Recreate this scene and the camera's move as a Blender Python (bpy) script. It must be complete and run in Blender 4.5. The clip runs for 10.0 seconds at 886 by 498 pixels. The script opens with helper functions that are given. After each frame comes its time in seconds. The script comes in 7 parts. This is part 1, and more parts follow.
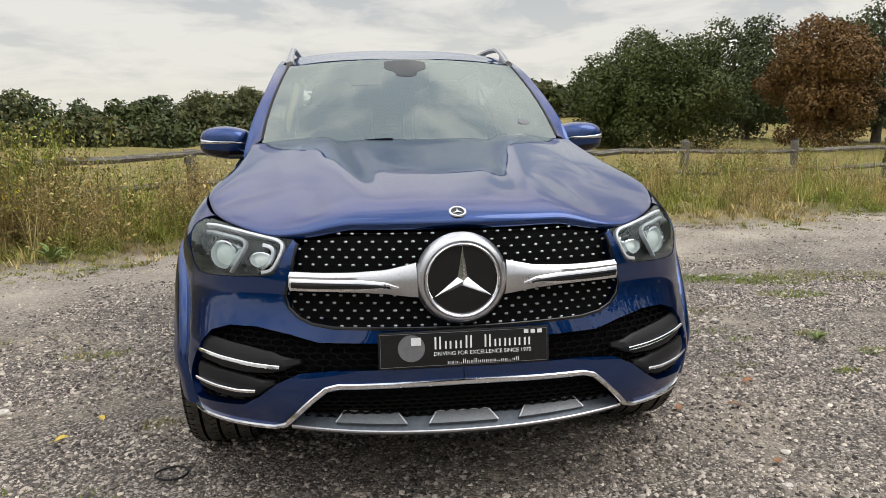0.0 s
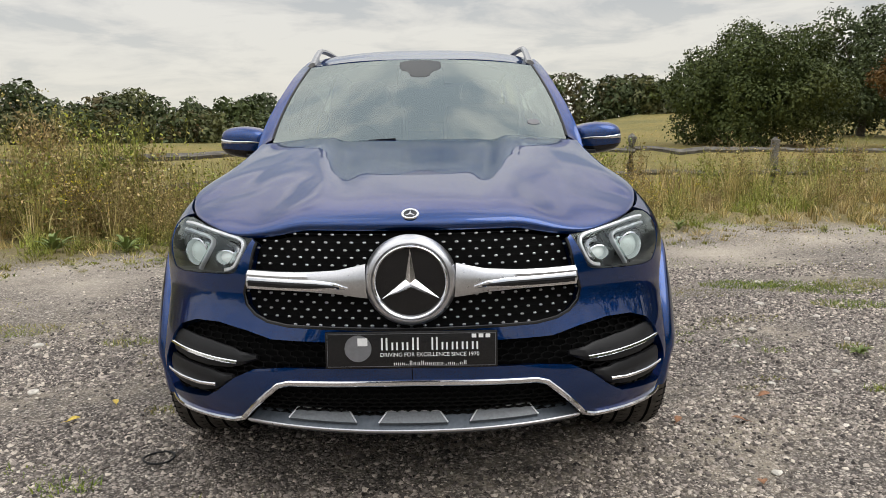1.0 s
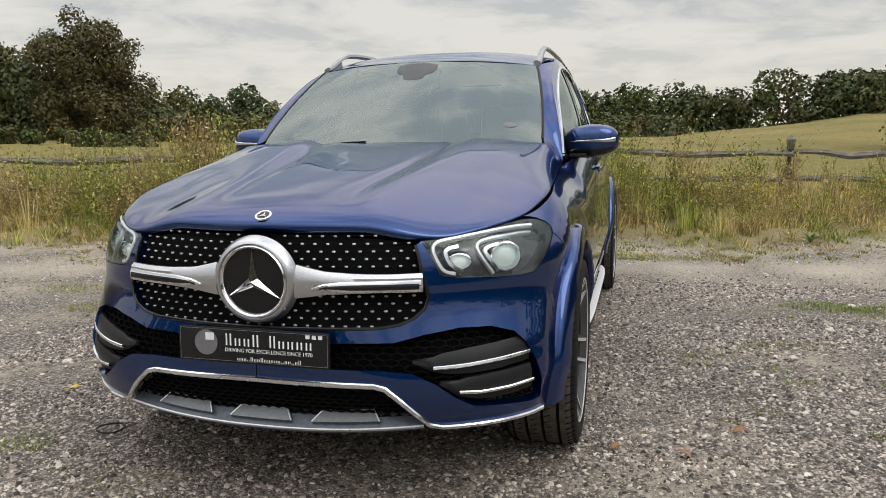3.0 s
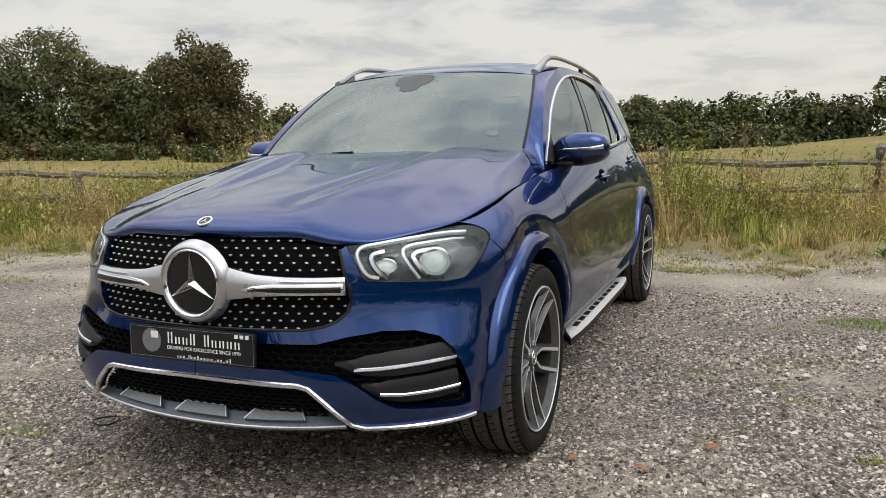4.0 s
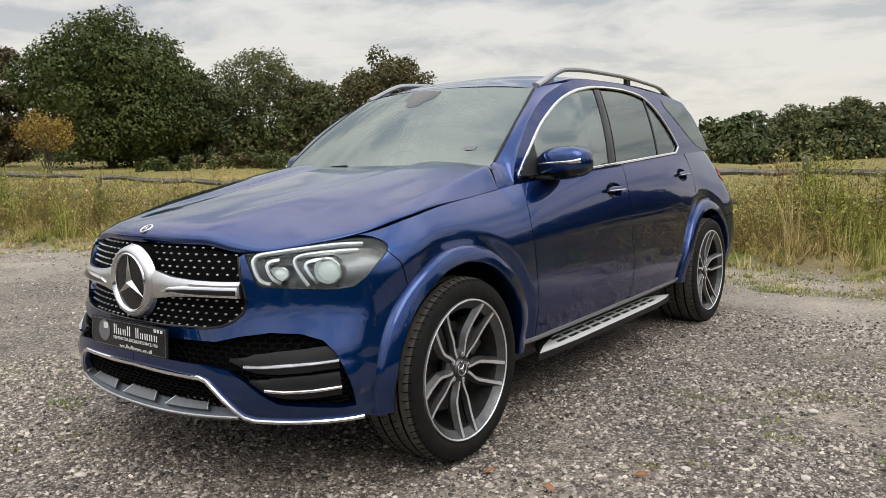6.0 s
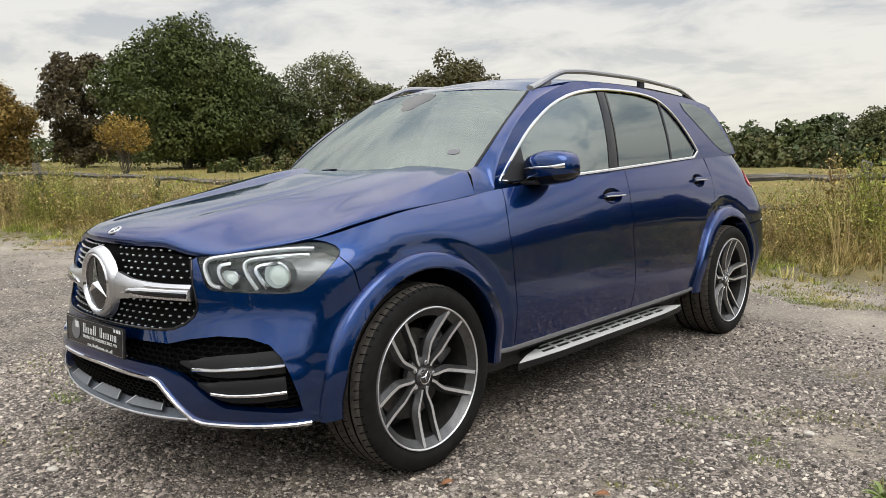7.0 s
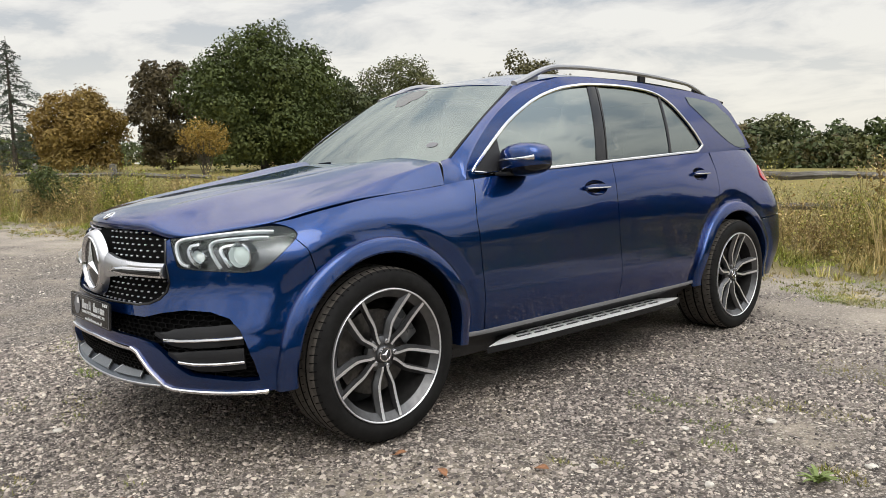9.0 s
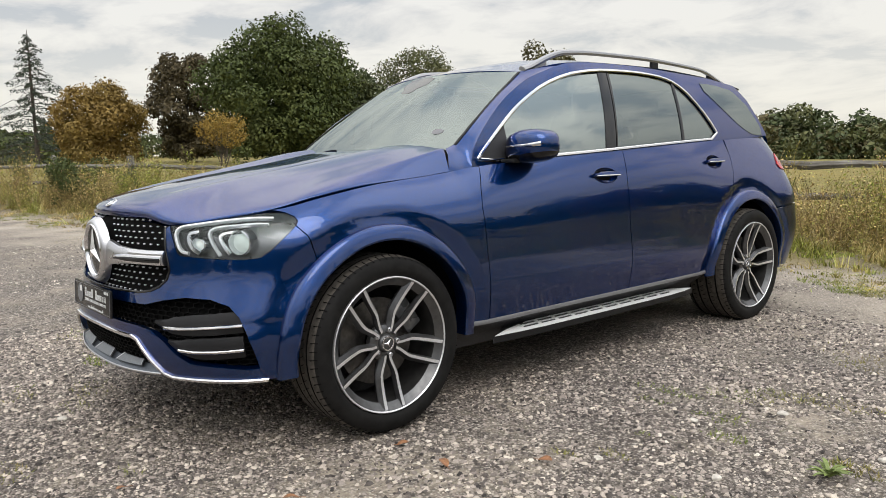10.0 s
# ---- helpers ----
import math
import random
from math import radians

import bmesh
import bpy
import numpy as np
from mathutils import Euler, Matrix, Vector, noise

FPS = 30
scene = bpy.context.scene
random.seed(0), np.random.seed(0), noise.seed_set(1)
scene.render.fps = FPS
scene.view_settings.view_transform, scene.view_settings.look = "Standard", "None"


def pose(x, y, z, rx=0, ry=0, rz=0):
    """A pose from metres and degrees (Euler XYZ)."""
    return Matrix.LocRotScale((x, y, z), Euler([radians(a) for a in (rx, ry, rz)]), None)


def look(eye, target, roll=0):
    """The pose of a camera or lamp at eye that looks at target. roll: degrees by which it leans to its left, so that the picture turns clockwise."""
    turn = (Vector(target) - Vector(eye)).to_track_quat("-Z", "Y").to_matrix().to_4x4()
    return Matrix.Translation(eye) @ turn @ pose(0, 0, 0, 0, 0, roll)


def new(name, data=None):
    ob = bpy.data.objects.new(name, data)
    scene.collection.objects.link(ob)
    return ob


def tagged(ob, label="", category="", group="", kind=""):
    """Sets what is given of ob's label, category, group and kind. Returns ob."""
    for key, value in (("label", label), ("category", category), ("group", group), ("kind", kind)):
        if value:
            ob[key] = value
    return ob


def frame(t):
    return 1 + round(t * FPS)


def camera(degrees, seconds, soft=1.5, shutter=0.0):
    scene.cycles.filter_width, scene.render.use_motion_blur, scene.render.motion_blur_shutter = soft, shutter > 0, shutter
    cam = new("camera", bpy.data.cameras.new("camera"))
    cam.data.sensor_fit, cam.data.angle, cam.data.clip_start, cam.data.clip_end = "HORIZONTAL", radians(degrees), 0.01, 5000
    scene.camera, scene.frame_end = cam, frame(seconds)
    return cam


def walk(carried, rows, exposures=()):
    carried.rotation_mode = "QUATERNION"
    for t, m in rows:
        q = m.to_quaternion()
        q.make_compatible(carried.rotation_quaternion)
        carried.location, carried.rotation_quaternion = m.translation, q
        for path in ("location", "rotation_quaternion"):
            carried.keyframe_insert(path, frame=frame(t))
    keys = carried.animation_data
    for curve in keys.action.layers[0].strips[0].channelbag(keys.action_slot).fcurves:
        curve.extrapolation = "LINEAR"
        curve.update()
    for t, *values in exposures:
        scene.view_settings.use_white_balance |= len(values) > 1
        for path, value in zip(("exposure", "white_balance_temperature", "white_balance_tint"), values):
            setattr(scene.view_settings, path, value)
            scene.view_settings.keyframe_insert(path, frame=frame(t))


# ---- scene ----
cam = camera(61.4, 10.0, soft=0.8)
PATH = [
    (0, (-0.355, -3.051, 1.239), (-0.089, -1.094, 0.924), -0.8),
    (0.5, (-0.169, -3.025, 1.251), (-0.022, -1.056, 0.932), -0.7),
    (1, (0.092, -3.084, 1.252), (0.099, -1.11, 0.931), -0.8),
    (1.5, (0.367, -3.131, 1.271), (0.242, -1.16, 0.953), -0.7),
    (2, (0.647, -3.035, 1.256), (0.395, -1.077, 0.935), -0.6),
    (2.5, (0.922, -2.988, 1.261), (0.539, -1.052, 0.937), -0.5),
    (4, (1.716, -2.791, 1.222), (0.947, -0.965, 0.948), -1.4),
    (4.5, (2.042, -2.742, 1.231), (1.144, -0.974, 0.967), -1.4),
    (5, (2.24, -2.621, 1.216), (1.229, -0.914, 0.962), -1.4),
    (6.5, (2.833, -2.236, 1.231), (1.551, -0.719, 0.995), -1.5),
    (7, (2.939, -2.072, 1.225), (1.594, -0.609, 0.995), -1.3),
    (7.5, (3.034, -1.985, 1.216), (1.639, -0.569, 0.993), -1.3),
    (8, (3.209, -1.937, 1.203), (1.772, -0.565, 0.976), -1.1),
    (8.5, (3.336, -1.896, 1.191), (1.871, -0.553, 0.964), -1.2),
    (9, (3.406, -1.862, 1.164), (1.919, -0.543, 0.945), -1.5),
    (9.5, (3.427, -1.831, 1.151), (1.924, -0.53, 0.93), -1.6),
    (10, (3.409, -1.785, 1.139), (1.892, -0.504, 0.9), -1.6),
]
walk(cam, [(t, look(eye, target, roll)) for t, eye, target, roll in PATH], [(0, 0.02), (0.7, 0.0), (1.5, -0.08), (2.5, -0.11), (4.0, -0.05), (5.0, -0.05), (7.0, 0.07), (10.0, 0.14)])

# ---- sky and sun ----
world = bpy.data.worlds.new("sky")
scene.world = world
world.use_nodes = True
wn, wl = world.node_tree.nodes, world.node_tree.links
wn.clear()


def wnode(kind, **props):
    n = wn.new(kind)
    for k, v in props.items():
        n.inputs[k].default_value = v
    return n


SUN_UP, SUN_ROUND = radians(50), radians(112)
w_out = wn.new("ShaderNodeOutputWorld")
w_back = wnode("ShaderNodeBackground", Strength=1.0)
w_sky = wn.new("ShaderNodeTexSky")
w_sky.sky_type, w_sky.sun_disc, w_sky.sun_elevation, w_sky.sun_rotation = "NISHITA", False, SUN_UP, SUN_ROUND
w_dim = wn.new("ShaderNodeMix")
w_dim.data_type, w_dim.blend_type = "RGBA", "MULTIPLY"
w_dim.inputs[0].default_value = 1.0
w_dim.inputs[7].default_value = (0.10, 0.10, 0.10, 1)
w_co = wn.new("ShaderNodeTexCoord")
w_sep = wn.new("ShaderNodeSeparateXYZ")
w_up = wn.new("ShaderNodeMath")
w_up.operation, w_up.inputs[1].default_value = "MAXIMUM", 0.0
w_lift = wn.new("ShaderNodeMath")
w_lift.operation, w_lift.inputs[1].default_value = "ADD", 0.16
w_flat = wn.new("ShaderNodeVectorMath")
w_flat.operation = "DIVIDE"
w_cmb = wn.new("ShaderNodeCombineXYZ")
w_noise = wnode("ShaderNodeTexNoise", Scale=1.8, Detail=8.0, Roughness=0.58, Distortion=0.35)
w_ramp = wn.new("ShaderNodeValToRGB")
w_ramp.color_ramp.elements[0].position, w_ramp.color_ramp.elements[0].color = 0.40, (0.46, 0.50, 0.55, 1)
w_ramp.color_ramp.elements[1].position, w_ramp.color_ramp.elements[1].color = 0.57, (0.84, 0.83, 0.80, 1)
w_mid = w_ramp.color_ramp.elements.new(0.48)
w_mid.color = (0.69, 0.69, 0.69, 1)
w_warm = wn.new("ShaderNodeValToRGB")
w_warm.color_ramp.elements[0].position, w_warm.color_ramp.elements[0].color = 0.03, (0.80, 0.80, 0.80, 1)
w_warm.color_ramp.elements[1].position, w_warm.color_ramp.elements[1].color = 0.24, (0, 0, 0, 1)
w_glow = wn.new("ShaderNodeMix")
w_glow.data_type = "RGBA"
w_glow.inputs[7].default_value = (0.86, 0.82, 0.72, 1)
w_mix = wn.new("ShaderNodeMix")
w_mix.data_type = "RGBA"
w_mix.inputs[0].default_value = 0.93
wl.new(w_co.outputs["Generated"], w_sep.inputs[0])
wl.new(w_sep.outputs["Z"], w_up.inputs[0])
wl.new(w_up.outputs[0], w_lift.inputs[0])
for k in range(3):
    wl.new(w_lift.outputs[0], w_cmb.inputs[k])
wl.new(w_co.outputs["Generated"], w_flat.inputs[0])
wl.new(w_cmb.outputs[0], w_flat.inputs[1])
wl.new(w_flat.outputs[0], w_noise.inputs["Vector"])
wl.new(w_noise.outputs[0], w_ramp.inputs[0])
wl.new(w_sep.outputs["Z"], w_warm.inputs[0])
wl.new(w_warm.outputs[0], w_glow.inputs[0])
wl.new(w_ramp.outputs[0], w_glow.inputs[6])
wl.new(w_sky.outputs[0], w_dim.inputs[6])
wl.new(w_dim.outputs[2], w_mix.inputs[6])
wl.new(w_glow.outputs[2], w_mix.inputs[7])
w_cie = wn.new("ShaderNodeValToRGB")  # an overcast sky is brightest overhead
w_cie.color_ramp.elements[0].position, w_cie.color_ramp.elements[0].color = 0.22, (0.385, 0.385, 0.385, 1)
w_cie.color_ramp.elements[1].position, w_cie.color_ramp.elements[1].color = 0.80, (1, 1, 1, 1)
w_gain = wn.new("ShaderNodeMath")
w_gain.operation, w_gain.inputs[1].default_value = "MULTIPLY", 2.56
wl.new(w_sep.outputs["Z"], w_cie.inputs[0])
wl.new(w_cie.outputs[0], w_gain.inputs[0])
wl.new(w_gain.outputs[0], w_back.inputs[1])
wl.new(w_mix.outputs[2], w_back.inputs[0])
wl.new(w_back.outputs[0], w_out.inputs[0])

sun = new("sun", bpy.data.lights.new("sun", "SUN"))
sun.data.energy, sun.data.angle, sun.data.color = 1.3, radians(46), (1.0, 0.96, 0.90)
sun.matrix_world = look((30 * math.sin(SUN_ROUND) * math.cos(SUN_UP), 30 * math.cos(SUN_ROUND) * math.cos(SUN_UP), 30 * math.sin(SUN_UP)), (0, 0, 0))


# ---- materials ----
class Mat:
    """A node material with a Principled surface and a few short ways to wire it."""

    def __init__(self, name, colour=(0.5, 0.5, 0.5), rough=0.5, metal=0.0, **more):
        self.m = bpy.data.materials.new(name)
        self.m.use_nodes = True
        self.n, self.l = self.m.node_tree.nodes, self.m.node_tree.links
        self.b = self.n["Principled BSDF"]
        self.set(**{"Base Color": (*colour, 1), "Roughness": rough, "Metallic": metal})
        self.set(**more)
        self.co = self.n.new("ShaderNodeTexCoord").outputs["Object"]

    def set(self, **more):
        for k, v in more.items():
            self.b.inputs[k.replace("_", " ")].default_value = v
        return self

    def noise(self, scale, detail=4.0, rough=0.55, vector=None, stretch=None):
        t = self.n.new("ShaderNodeTexNoise")
        t.inputs["Scale"].default_value, t.inputs["Detail"].default_value, t.inputs["Roughness"].default_value = scale, detail, rough
        v = vector or self.co
        if stretch:
            mp = self.n.new("ShaderNodeMapping")
            mp.inputs["Scale"].default_value = stretch
            self.l.new(v, mp.inputs[0])
            v = mp.outputs[0]
        self.l.new(v, t.inputs["Vector"])
        return t.outputs[0]

    def cells(self, scale, out="Color"):
        t = self.n.new("ShaderNodeTexVoronoi")
        t.inputs["Scale"].default_value = scale
        self.l.new(self.co, t.inputs["Vector"])
        return t.outputs[out]

    def ramp(self, value, *stops):
        r = self.n.new("ShaderNodeValToRGB")
        e = r.color_ramp.elements
        while len(e) < len(stops):
            e.new(0.5)
        for k, (p, c) in zip(e, stops):
            k.position, k.color = p, (*c, 1) if len(c) == 3 else c
        self.l.new(value, r.inputs[0])
        return r.outputs[0]

    def mix(self, a, b, factor, blend="MIX"):
        x = self.n.new("ShaderNodeMix")
        x.data_type, x.blend_type = "RGBA", blend
        for slot, v in ((0, factor), (6, a), (7, b)):
            if isinstance(v, bpy.types.NodeSocket):
                self.l.new(v, x.inputs[slot])
            else:
                x.inputs[slot].default_value = (*v, 1) if isinstance(v, tuple) else v
        return x.outputs[2]

    def random(self, island=False):
        if island:
            return self.n.new("ShaderNodeNewGeometry").outputs["Random Per Island"]
        return self.n.new("ShaderNodeObjectInfo").outputs["Random"]

    def colour(self, socket):
        self.l.new(socket, self.b.inputs["Base Color"])
        return self

    def roughen(self, socket, lo, hi):
        r = self.n.new("ShaderNodeMapRange")
        r.inputs[3].default_value, r.inputs[4].default_value = lo, hi
        self.l.new(socket, r.inputs[0])
        self.l.new(r.outputs[0], self.b.inputs["Roughness"])
        return self

    def bump(self, socket, depth, strength=1.0):
        b = self.n.new("ShaderNodeBump")
        b.inputs["Distance"].default_value, b.inputs["Strength"].default_value = depth, strength
        self.l.new(socket, b.inputs["Height"])
        self.l.new(b.outputs[0], self.b.inputs["Normal"])
        return self


def plain(name, colour, rough=0.5, metal=0.0, grain=60.0, amount=0.25, depth=0.0, **more):
    """A plain surface with a little uneven tone and gloss."""
    a = Mat(name, colour, rough, metal, **more)
    n = a.noise(grain, 5)
    lo, hi = tuple(c * (1 - amount) for c in colour), tuple(min(1, c * (1 + amount)) for c in colour)
    a.colour(a.ramp(n, (0.3, lo), (0.7, hi)))
    a.roughen(a.noise(grain * 0.2, 3), max(0.02, rough - 0.08), min(1, rough + 0.08))
    if depth:
        a.bump(n, depth)
    return a.m


def paint_material():
    a = Mat("blue_metallic_paint", (0.012, 0.03, 0.17), 0.34, 0.92)
    a.set(**{"Coat Weight": 1.0, "Coat Roughness": 0.012, "Coat IOR": 1.62, "Specular Tint": (0.15, 0.34, 0.48, 1)})
    tone = a.ramp(a.cells(2600), (0.0, (0.0004, 0.014, 0.074)), (0.6, (0.0005, 0.032, 0.160)), (1.0, (0.001, 0.068, 0.31)))
    a.colour(a.mix(tone, (0.16, 0.16, 0.16), a.ramp(a.noise(3.0, 6), (0.55, (0, 0, 0)), (0.9, (0.025, 0.025, 0.025)))))
    a.roughen(a.noise(900, 2), 0.24, 0.32)
    return a.m


PAINT = paint_material()
BLACK = plain("black_plastic", (0.009, 0.009, 0.010), 0.5, grain=300, depth=0.0004, Specular_IOR_Level=0.3)
MESH_BLACK = plain("matt_black_mesh", (0.005, 0.005, 0.005), 0.7, grain=300, Specular_IOR_Level=0.08)
GLOSS_BLACK = plain("gloss_black_plastic", (0.006, 0.006, 0.007), 0.12, grain=20, amount=0.1)
DARK = plain("dark_grey_plastic", (0.028, 0.028, 0.030), 0.55, grain=400, depth=0.0005)
# Near-black for linings and joints, and for shade painted into tyre grooves.
SHADE = plain("black_lining_and_shade", (0.004, 0.004, 0.004), 0.9, grain=30, Specular_IOR_Level=0.1)
CHROME = plain("bright_chrome", (0.82, 0.82, 0.84), 0.10, 1.0, grain=8, amount=0.05)
SATIN = plain("satin_silver", (0.62, 0.62, 0.64), 0.30, 1.0, grain=200, amount=0.08)
RAIL = plain("brushed_roof_rail", (0.36, 0.36, 0.37), 0.34, 0.9, grain=200, amount=0.08)
SKID = plain("grey_skid_plate", (0.10, 0.115, 0.135), 0.38, 0.6, grain=60, amount=0.2)
RUBBER = plain("tyre_rubber", (0.008, 0.0077, 0.0074), 0.7, grain=25, amount=0.4, depth=0.0006, Specular_IOR_Level=0.2)
TREAD_RUBBER = plain("dusty_tread", (0.060, 0.052, 0.043), 0.85, grain=40, amount=0.5, depth=0.0006)
RIM_GREY = plain("grey_wheel_paint", (0.11, 0.11, 0.112), 0.32, 0.75, grain=30, amount=0.2)
RIM_CUT = plain("machined_alloy", (0.72, 0.72, 0.73), 0.34, 0.7, grain=90, amount=0.08)
DISC = plain("brake_steel", (0.12, 0.115, 0.11), 0.4, 0.9, grain=50)
PLATE = plain("plate_black", (0.008, 0.008, 0.009), 0.25, grain=20)
PRINT = plain("plate_print", (0.78, 0.78, 0.78), 0.5, grain=90, amount=0.05)
PRINT_GREY = plain("plate_print_grey", (0.16, 0.16, 0.17), 0.4, grain=90, amount=0.1)
TRIM = plain("cabin_trim", (0.035, 0.037, 0.040), 0.6, grain=200)
SEAT = plain("black_leather", (0.045, 0.047, 0.050), 0.45, grain=120, depth=0.0006)
LAMP_SILVER = plain("lamp_reflector", (0.75, 0.76, 0.78), 0.16, 1.0, grain=10, amount=0.05)
LAMP_DARK = plain("lamp_housing", (0.15, 0.155, 0.16), 0.28, 0.65, grain=40)
BARREL = plain("dark_wheel_barrel", (0.030, 0.029, 0.028), 0.5, 0.4, grain=30, amount=0.3)
TREAD = plain("brushed_tread", (0.80, 0.80, 0.79), 0.45, 0.2, grain=200, amount=0.1)
SILL_STRIP = plain("grey_sill_strip", (0.20, 0.20, 0.21), 0.45, 0.2, grain=120, amount=0.1)
PAD = plain("silver_grey_pad", (0.17, 0.18, 0.19), 0.35, 0.6, grain=120, amount=0.15)
RED = plain("red_lens", (0.42, 0.01, 0.015), 0.12, grain=20, amount=0.1)


def glass_material(name, tint, see, gloss_index=1.6, rough=0.0):
    """Sheet glass: a tinted clear pane with a real surface gloss."""
    m = bpy.data.materials.new(name)
    m.use_nodes = True
    n, l = m.node_tree.nodes, m.node_tree.links
    n.clear()
    out, mx = n.new("ShaderNodeOutputMaterial"), n.new("ShaderNodeMixShader")
    clear, gloss, fr = n.new("ShaderNodeBsdfTransparent"), n.new("ShaderNodeBsdfGlossy"), n.new("ShaderNodeFresnel")
    clear.inputs[0].default_value = (*tuple(c * see for c in tint), 1)
    gloss.inputs["Roughness"].default_value = rough
    gloss.inputs["Color"].default_value = (0.86, 0.95, 0.92, 1)
    fr.inputs[0].default_value = gloss_index
    l.new(fr.outputs[0], mx.inputs[0])
    l.new(clear.outputs[0], mx.inputs[1])
    l.new(gloss.outputs[0], mx.inputs[2])
    l.new(mx.outputs[0], out.inputs[0])
    return m


FRIT = plain("printed_black_glass", (0.02, 0.022, 0.022), 0.06, grain=20, amount=0.1, IOR=1.5)
SCREEN = glass_material("windscreen_glass", (0.80, 0.92, 0.86), 0.62, 2.75)
TINTED = glass_material("tinted_glass", (0.55, 0.55, 0.58), 0.25, 3.0)
DOOR_GLASS = glass_material("door_glass", (0.75, 0.88, 0.82), 0.6, 4.2)
CLEAR = glass_material("lamp_cover", (0.96, 0.97, 0.98), 1.0, 1.5)


def glow_material(name, colour, strength):
    a = Mat(name, colour, 0.3)
    a.set(**{"Emission Color": (*colour, 1), "Emission Strength": strength})
    return a.m


GLOW = glow_material("lit_lamp", (0.85, 0.92, 0.88), 0.22)
GUIDE = plain("clear_light_guide", (0.74, 0.76, 0.78), 0.30, 0.5, grain=30, amount=0.12)
LAMP_LENS = glow_material("lit_lens", (0.62, 0.70, 0.66), 0.22)

HEADLINER = plain("grey_headliner", (0.42, 0.42, 0.41), 0.9, grain=200, amount=0.1)
# ---- shape of the car body: x to the side, y to the rear, z up ----
def table(pairs):
    """A smooth curve through (position, value) pairs."""
    px = np.array([p[0] for p in pairs], float)
    pv = np.array([p[1] for p in pairs], float)
    slope = np.gradient(pv, px) if len(px) > 2 else np.full(len(px), (pv[-1] - pv[0]) / (px[-1] - px[0]))
    if len(px) > 2:
        d = np.diff(pv) / np.diff(px)
        for k in range(1, len(px) - 1):
            slope[k] = 0 if d[k - 1] * d[k] <= 0 else 2 * d[k - 1] * d[k] / (d[k - 1] + d[k])
        slope[0], slope[-1] = d[0], d[-1]

    def f(x):
        x = np.clip(np.asarray(x, float), px[0], px[-1])
        k = np.clip(np.searchsorted(px, x, side="right") - 1, 0, len(px) - 2)
        h = px[k + 1] - px[k]
        s = (x - px[k]) / h
        return (pv[k] * (1 + 2 * s) * (1 - s) ** 2 + pv[k + 1] * s * s * (3 - 2 * s)
                + h * (slope[k] * s * (1 - s) ** 2 - slope[k + 1] * s * s * (1 - s)))
    return f


def smooth01(t):
    t = np.clip(t, 0, 1)
    return t * t * (3 - 2 * t)


NOSE = table([(0.20, -0.80), (0.30, -0.85), (0.42, -0.885), (0.55, -0.875), (0.68, -0.86), (0.80, -0.85), (0.90, -0.835), (0.97, -0.80), (1.1, -0.72)])
SQUARE = table([(0.3, 2.6), (0.45, 2.6), (0.75, 2.1), (1.1, 2.1)])
LOW = table([(0.2, 0.88), (0.33, 0.905), (0.42, 0.922), (0.50, 0.943), (0.58, 0.953), (0.66, 0.953)])
SHOULDER_Z = table([(-0.9, 0.93), (-0.417, 0.965), (-0.236, 1.003), (0.02, 1.042), (0.34, 1.070), (0.46, 1.082), (0.63, 1.105), (1.6, 1.155), (2.845, 1.215), (3.55, 1.235), (4.1, 1.24)])
SHOULDER_X = table([(-0.9, 0.858), (-0.417, 0.861), (0.0, 0.834), (0.46, 0.812), (0.63, 0.834), (1.6, 0.868), (2.845, 0.815), (3.55, 0.745), (4.1, 0.70)])
TAIL = table([(0.2, 3.95), (0.45, 4.05), (0.8, 4.03), (1.05, 3.97), (1.25, 3.9)])
DEEP, REAR_DEEP = 0.68, 0.55


def half_width(y, z):
    """How far the body's side stands out at y, z."""
    y, z = np.broadcast_arrays(np.asarray(y, float), np.asarray(z, float))
    t = np.clip((z - 0.8) / (SHOULDER_Z(y) - 0.8), 0, 1.25)
    lean = 0.953 - 0.055 * np.clip(z - 0.66, 0, 1)
    w = np.where(z < 0.66, LOW(z), lean - (0.953 - 0.055 * (SHOULDER_Z(y) - 0.66) - SHOULDER_X(y)) * t ** (2.5 - 1.1 * smooth01((y - 2.2) / 0.8)))
    w = w + np.where(z < 0.55, 0.02, 0.0) * np.clip(-y / 0.4, 0, 1) * np.clip((0.55 - z) / 0.1, 0, 1)
    for axle in (0.0, 2.995):  # a hollow round each wheel arch
        ring = np.hypot(y - axle, z - 0.388)
        w = w - 0.014 * smooth01((0.578 - ring) / 0.07) * np.clip((z - 0.30) / 0.1, 0, 1)
    p = SQUARE(z)
    a = np.clip((NOSE(z) + DEEP - y) / DEEP, 0, 1)
    b = np.clip((y - TAIL(z) + REAR_DEEP) / REAR_DEEP, 0, 1)
    return w * (1 - a ** p) ** (1 / p) * (1 - b ** 2.6) ** (1 / 2.6)


MID_Y = -0.05


def side(y, z):
    """The side of the body: a place for each y, z."""
    y, z = np.broadcast_arrays(np.asarray(y, float), np.asarray(z, float))
    return np.stack([half_width(y, z), y, z], -1)


def front(a, z):
    """The front of the body, corner included: a is the angle round a post behind the grille (x 0.9), z the height."""
    a, z = np.broadcast_arrays(np.asarray(a, float), np.asarray(z, float))
    c, s = np.cos(a / 0.9), np.sin(np.abs(a) / 0.9)
    lo, hi = np.zeros(a.shape), np.full(a.shape, 1.3)
    for _ in range(34):
        m = (lo + hi) / 2
        y = MID_Y - m * c
        inside = (m * s <= half_width(y, z)) & (y > NOSE(z))
        lo, hi = np.where(inside, m, lo), np.where(inside, hi, m)
    return np.stack([np.sign(a) * lo * s, MID_Y - lo * c, z], -1)


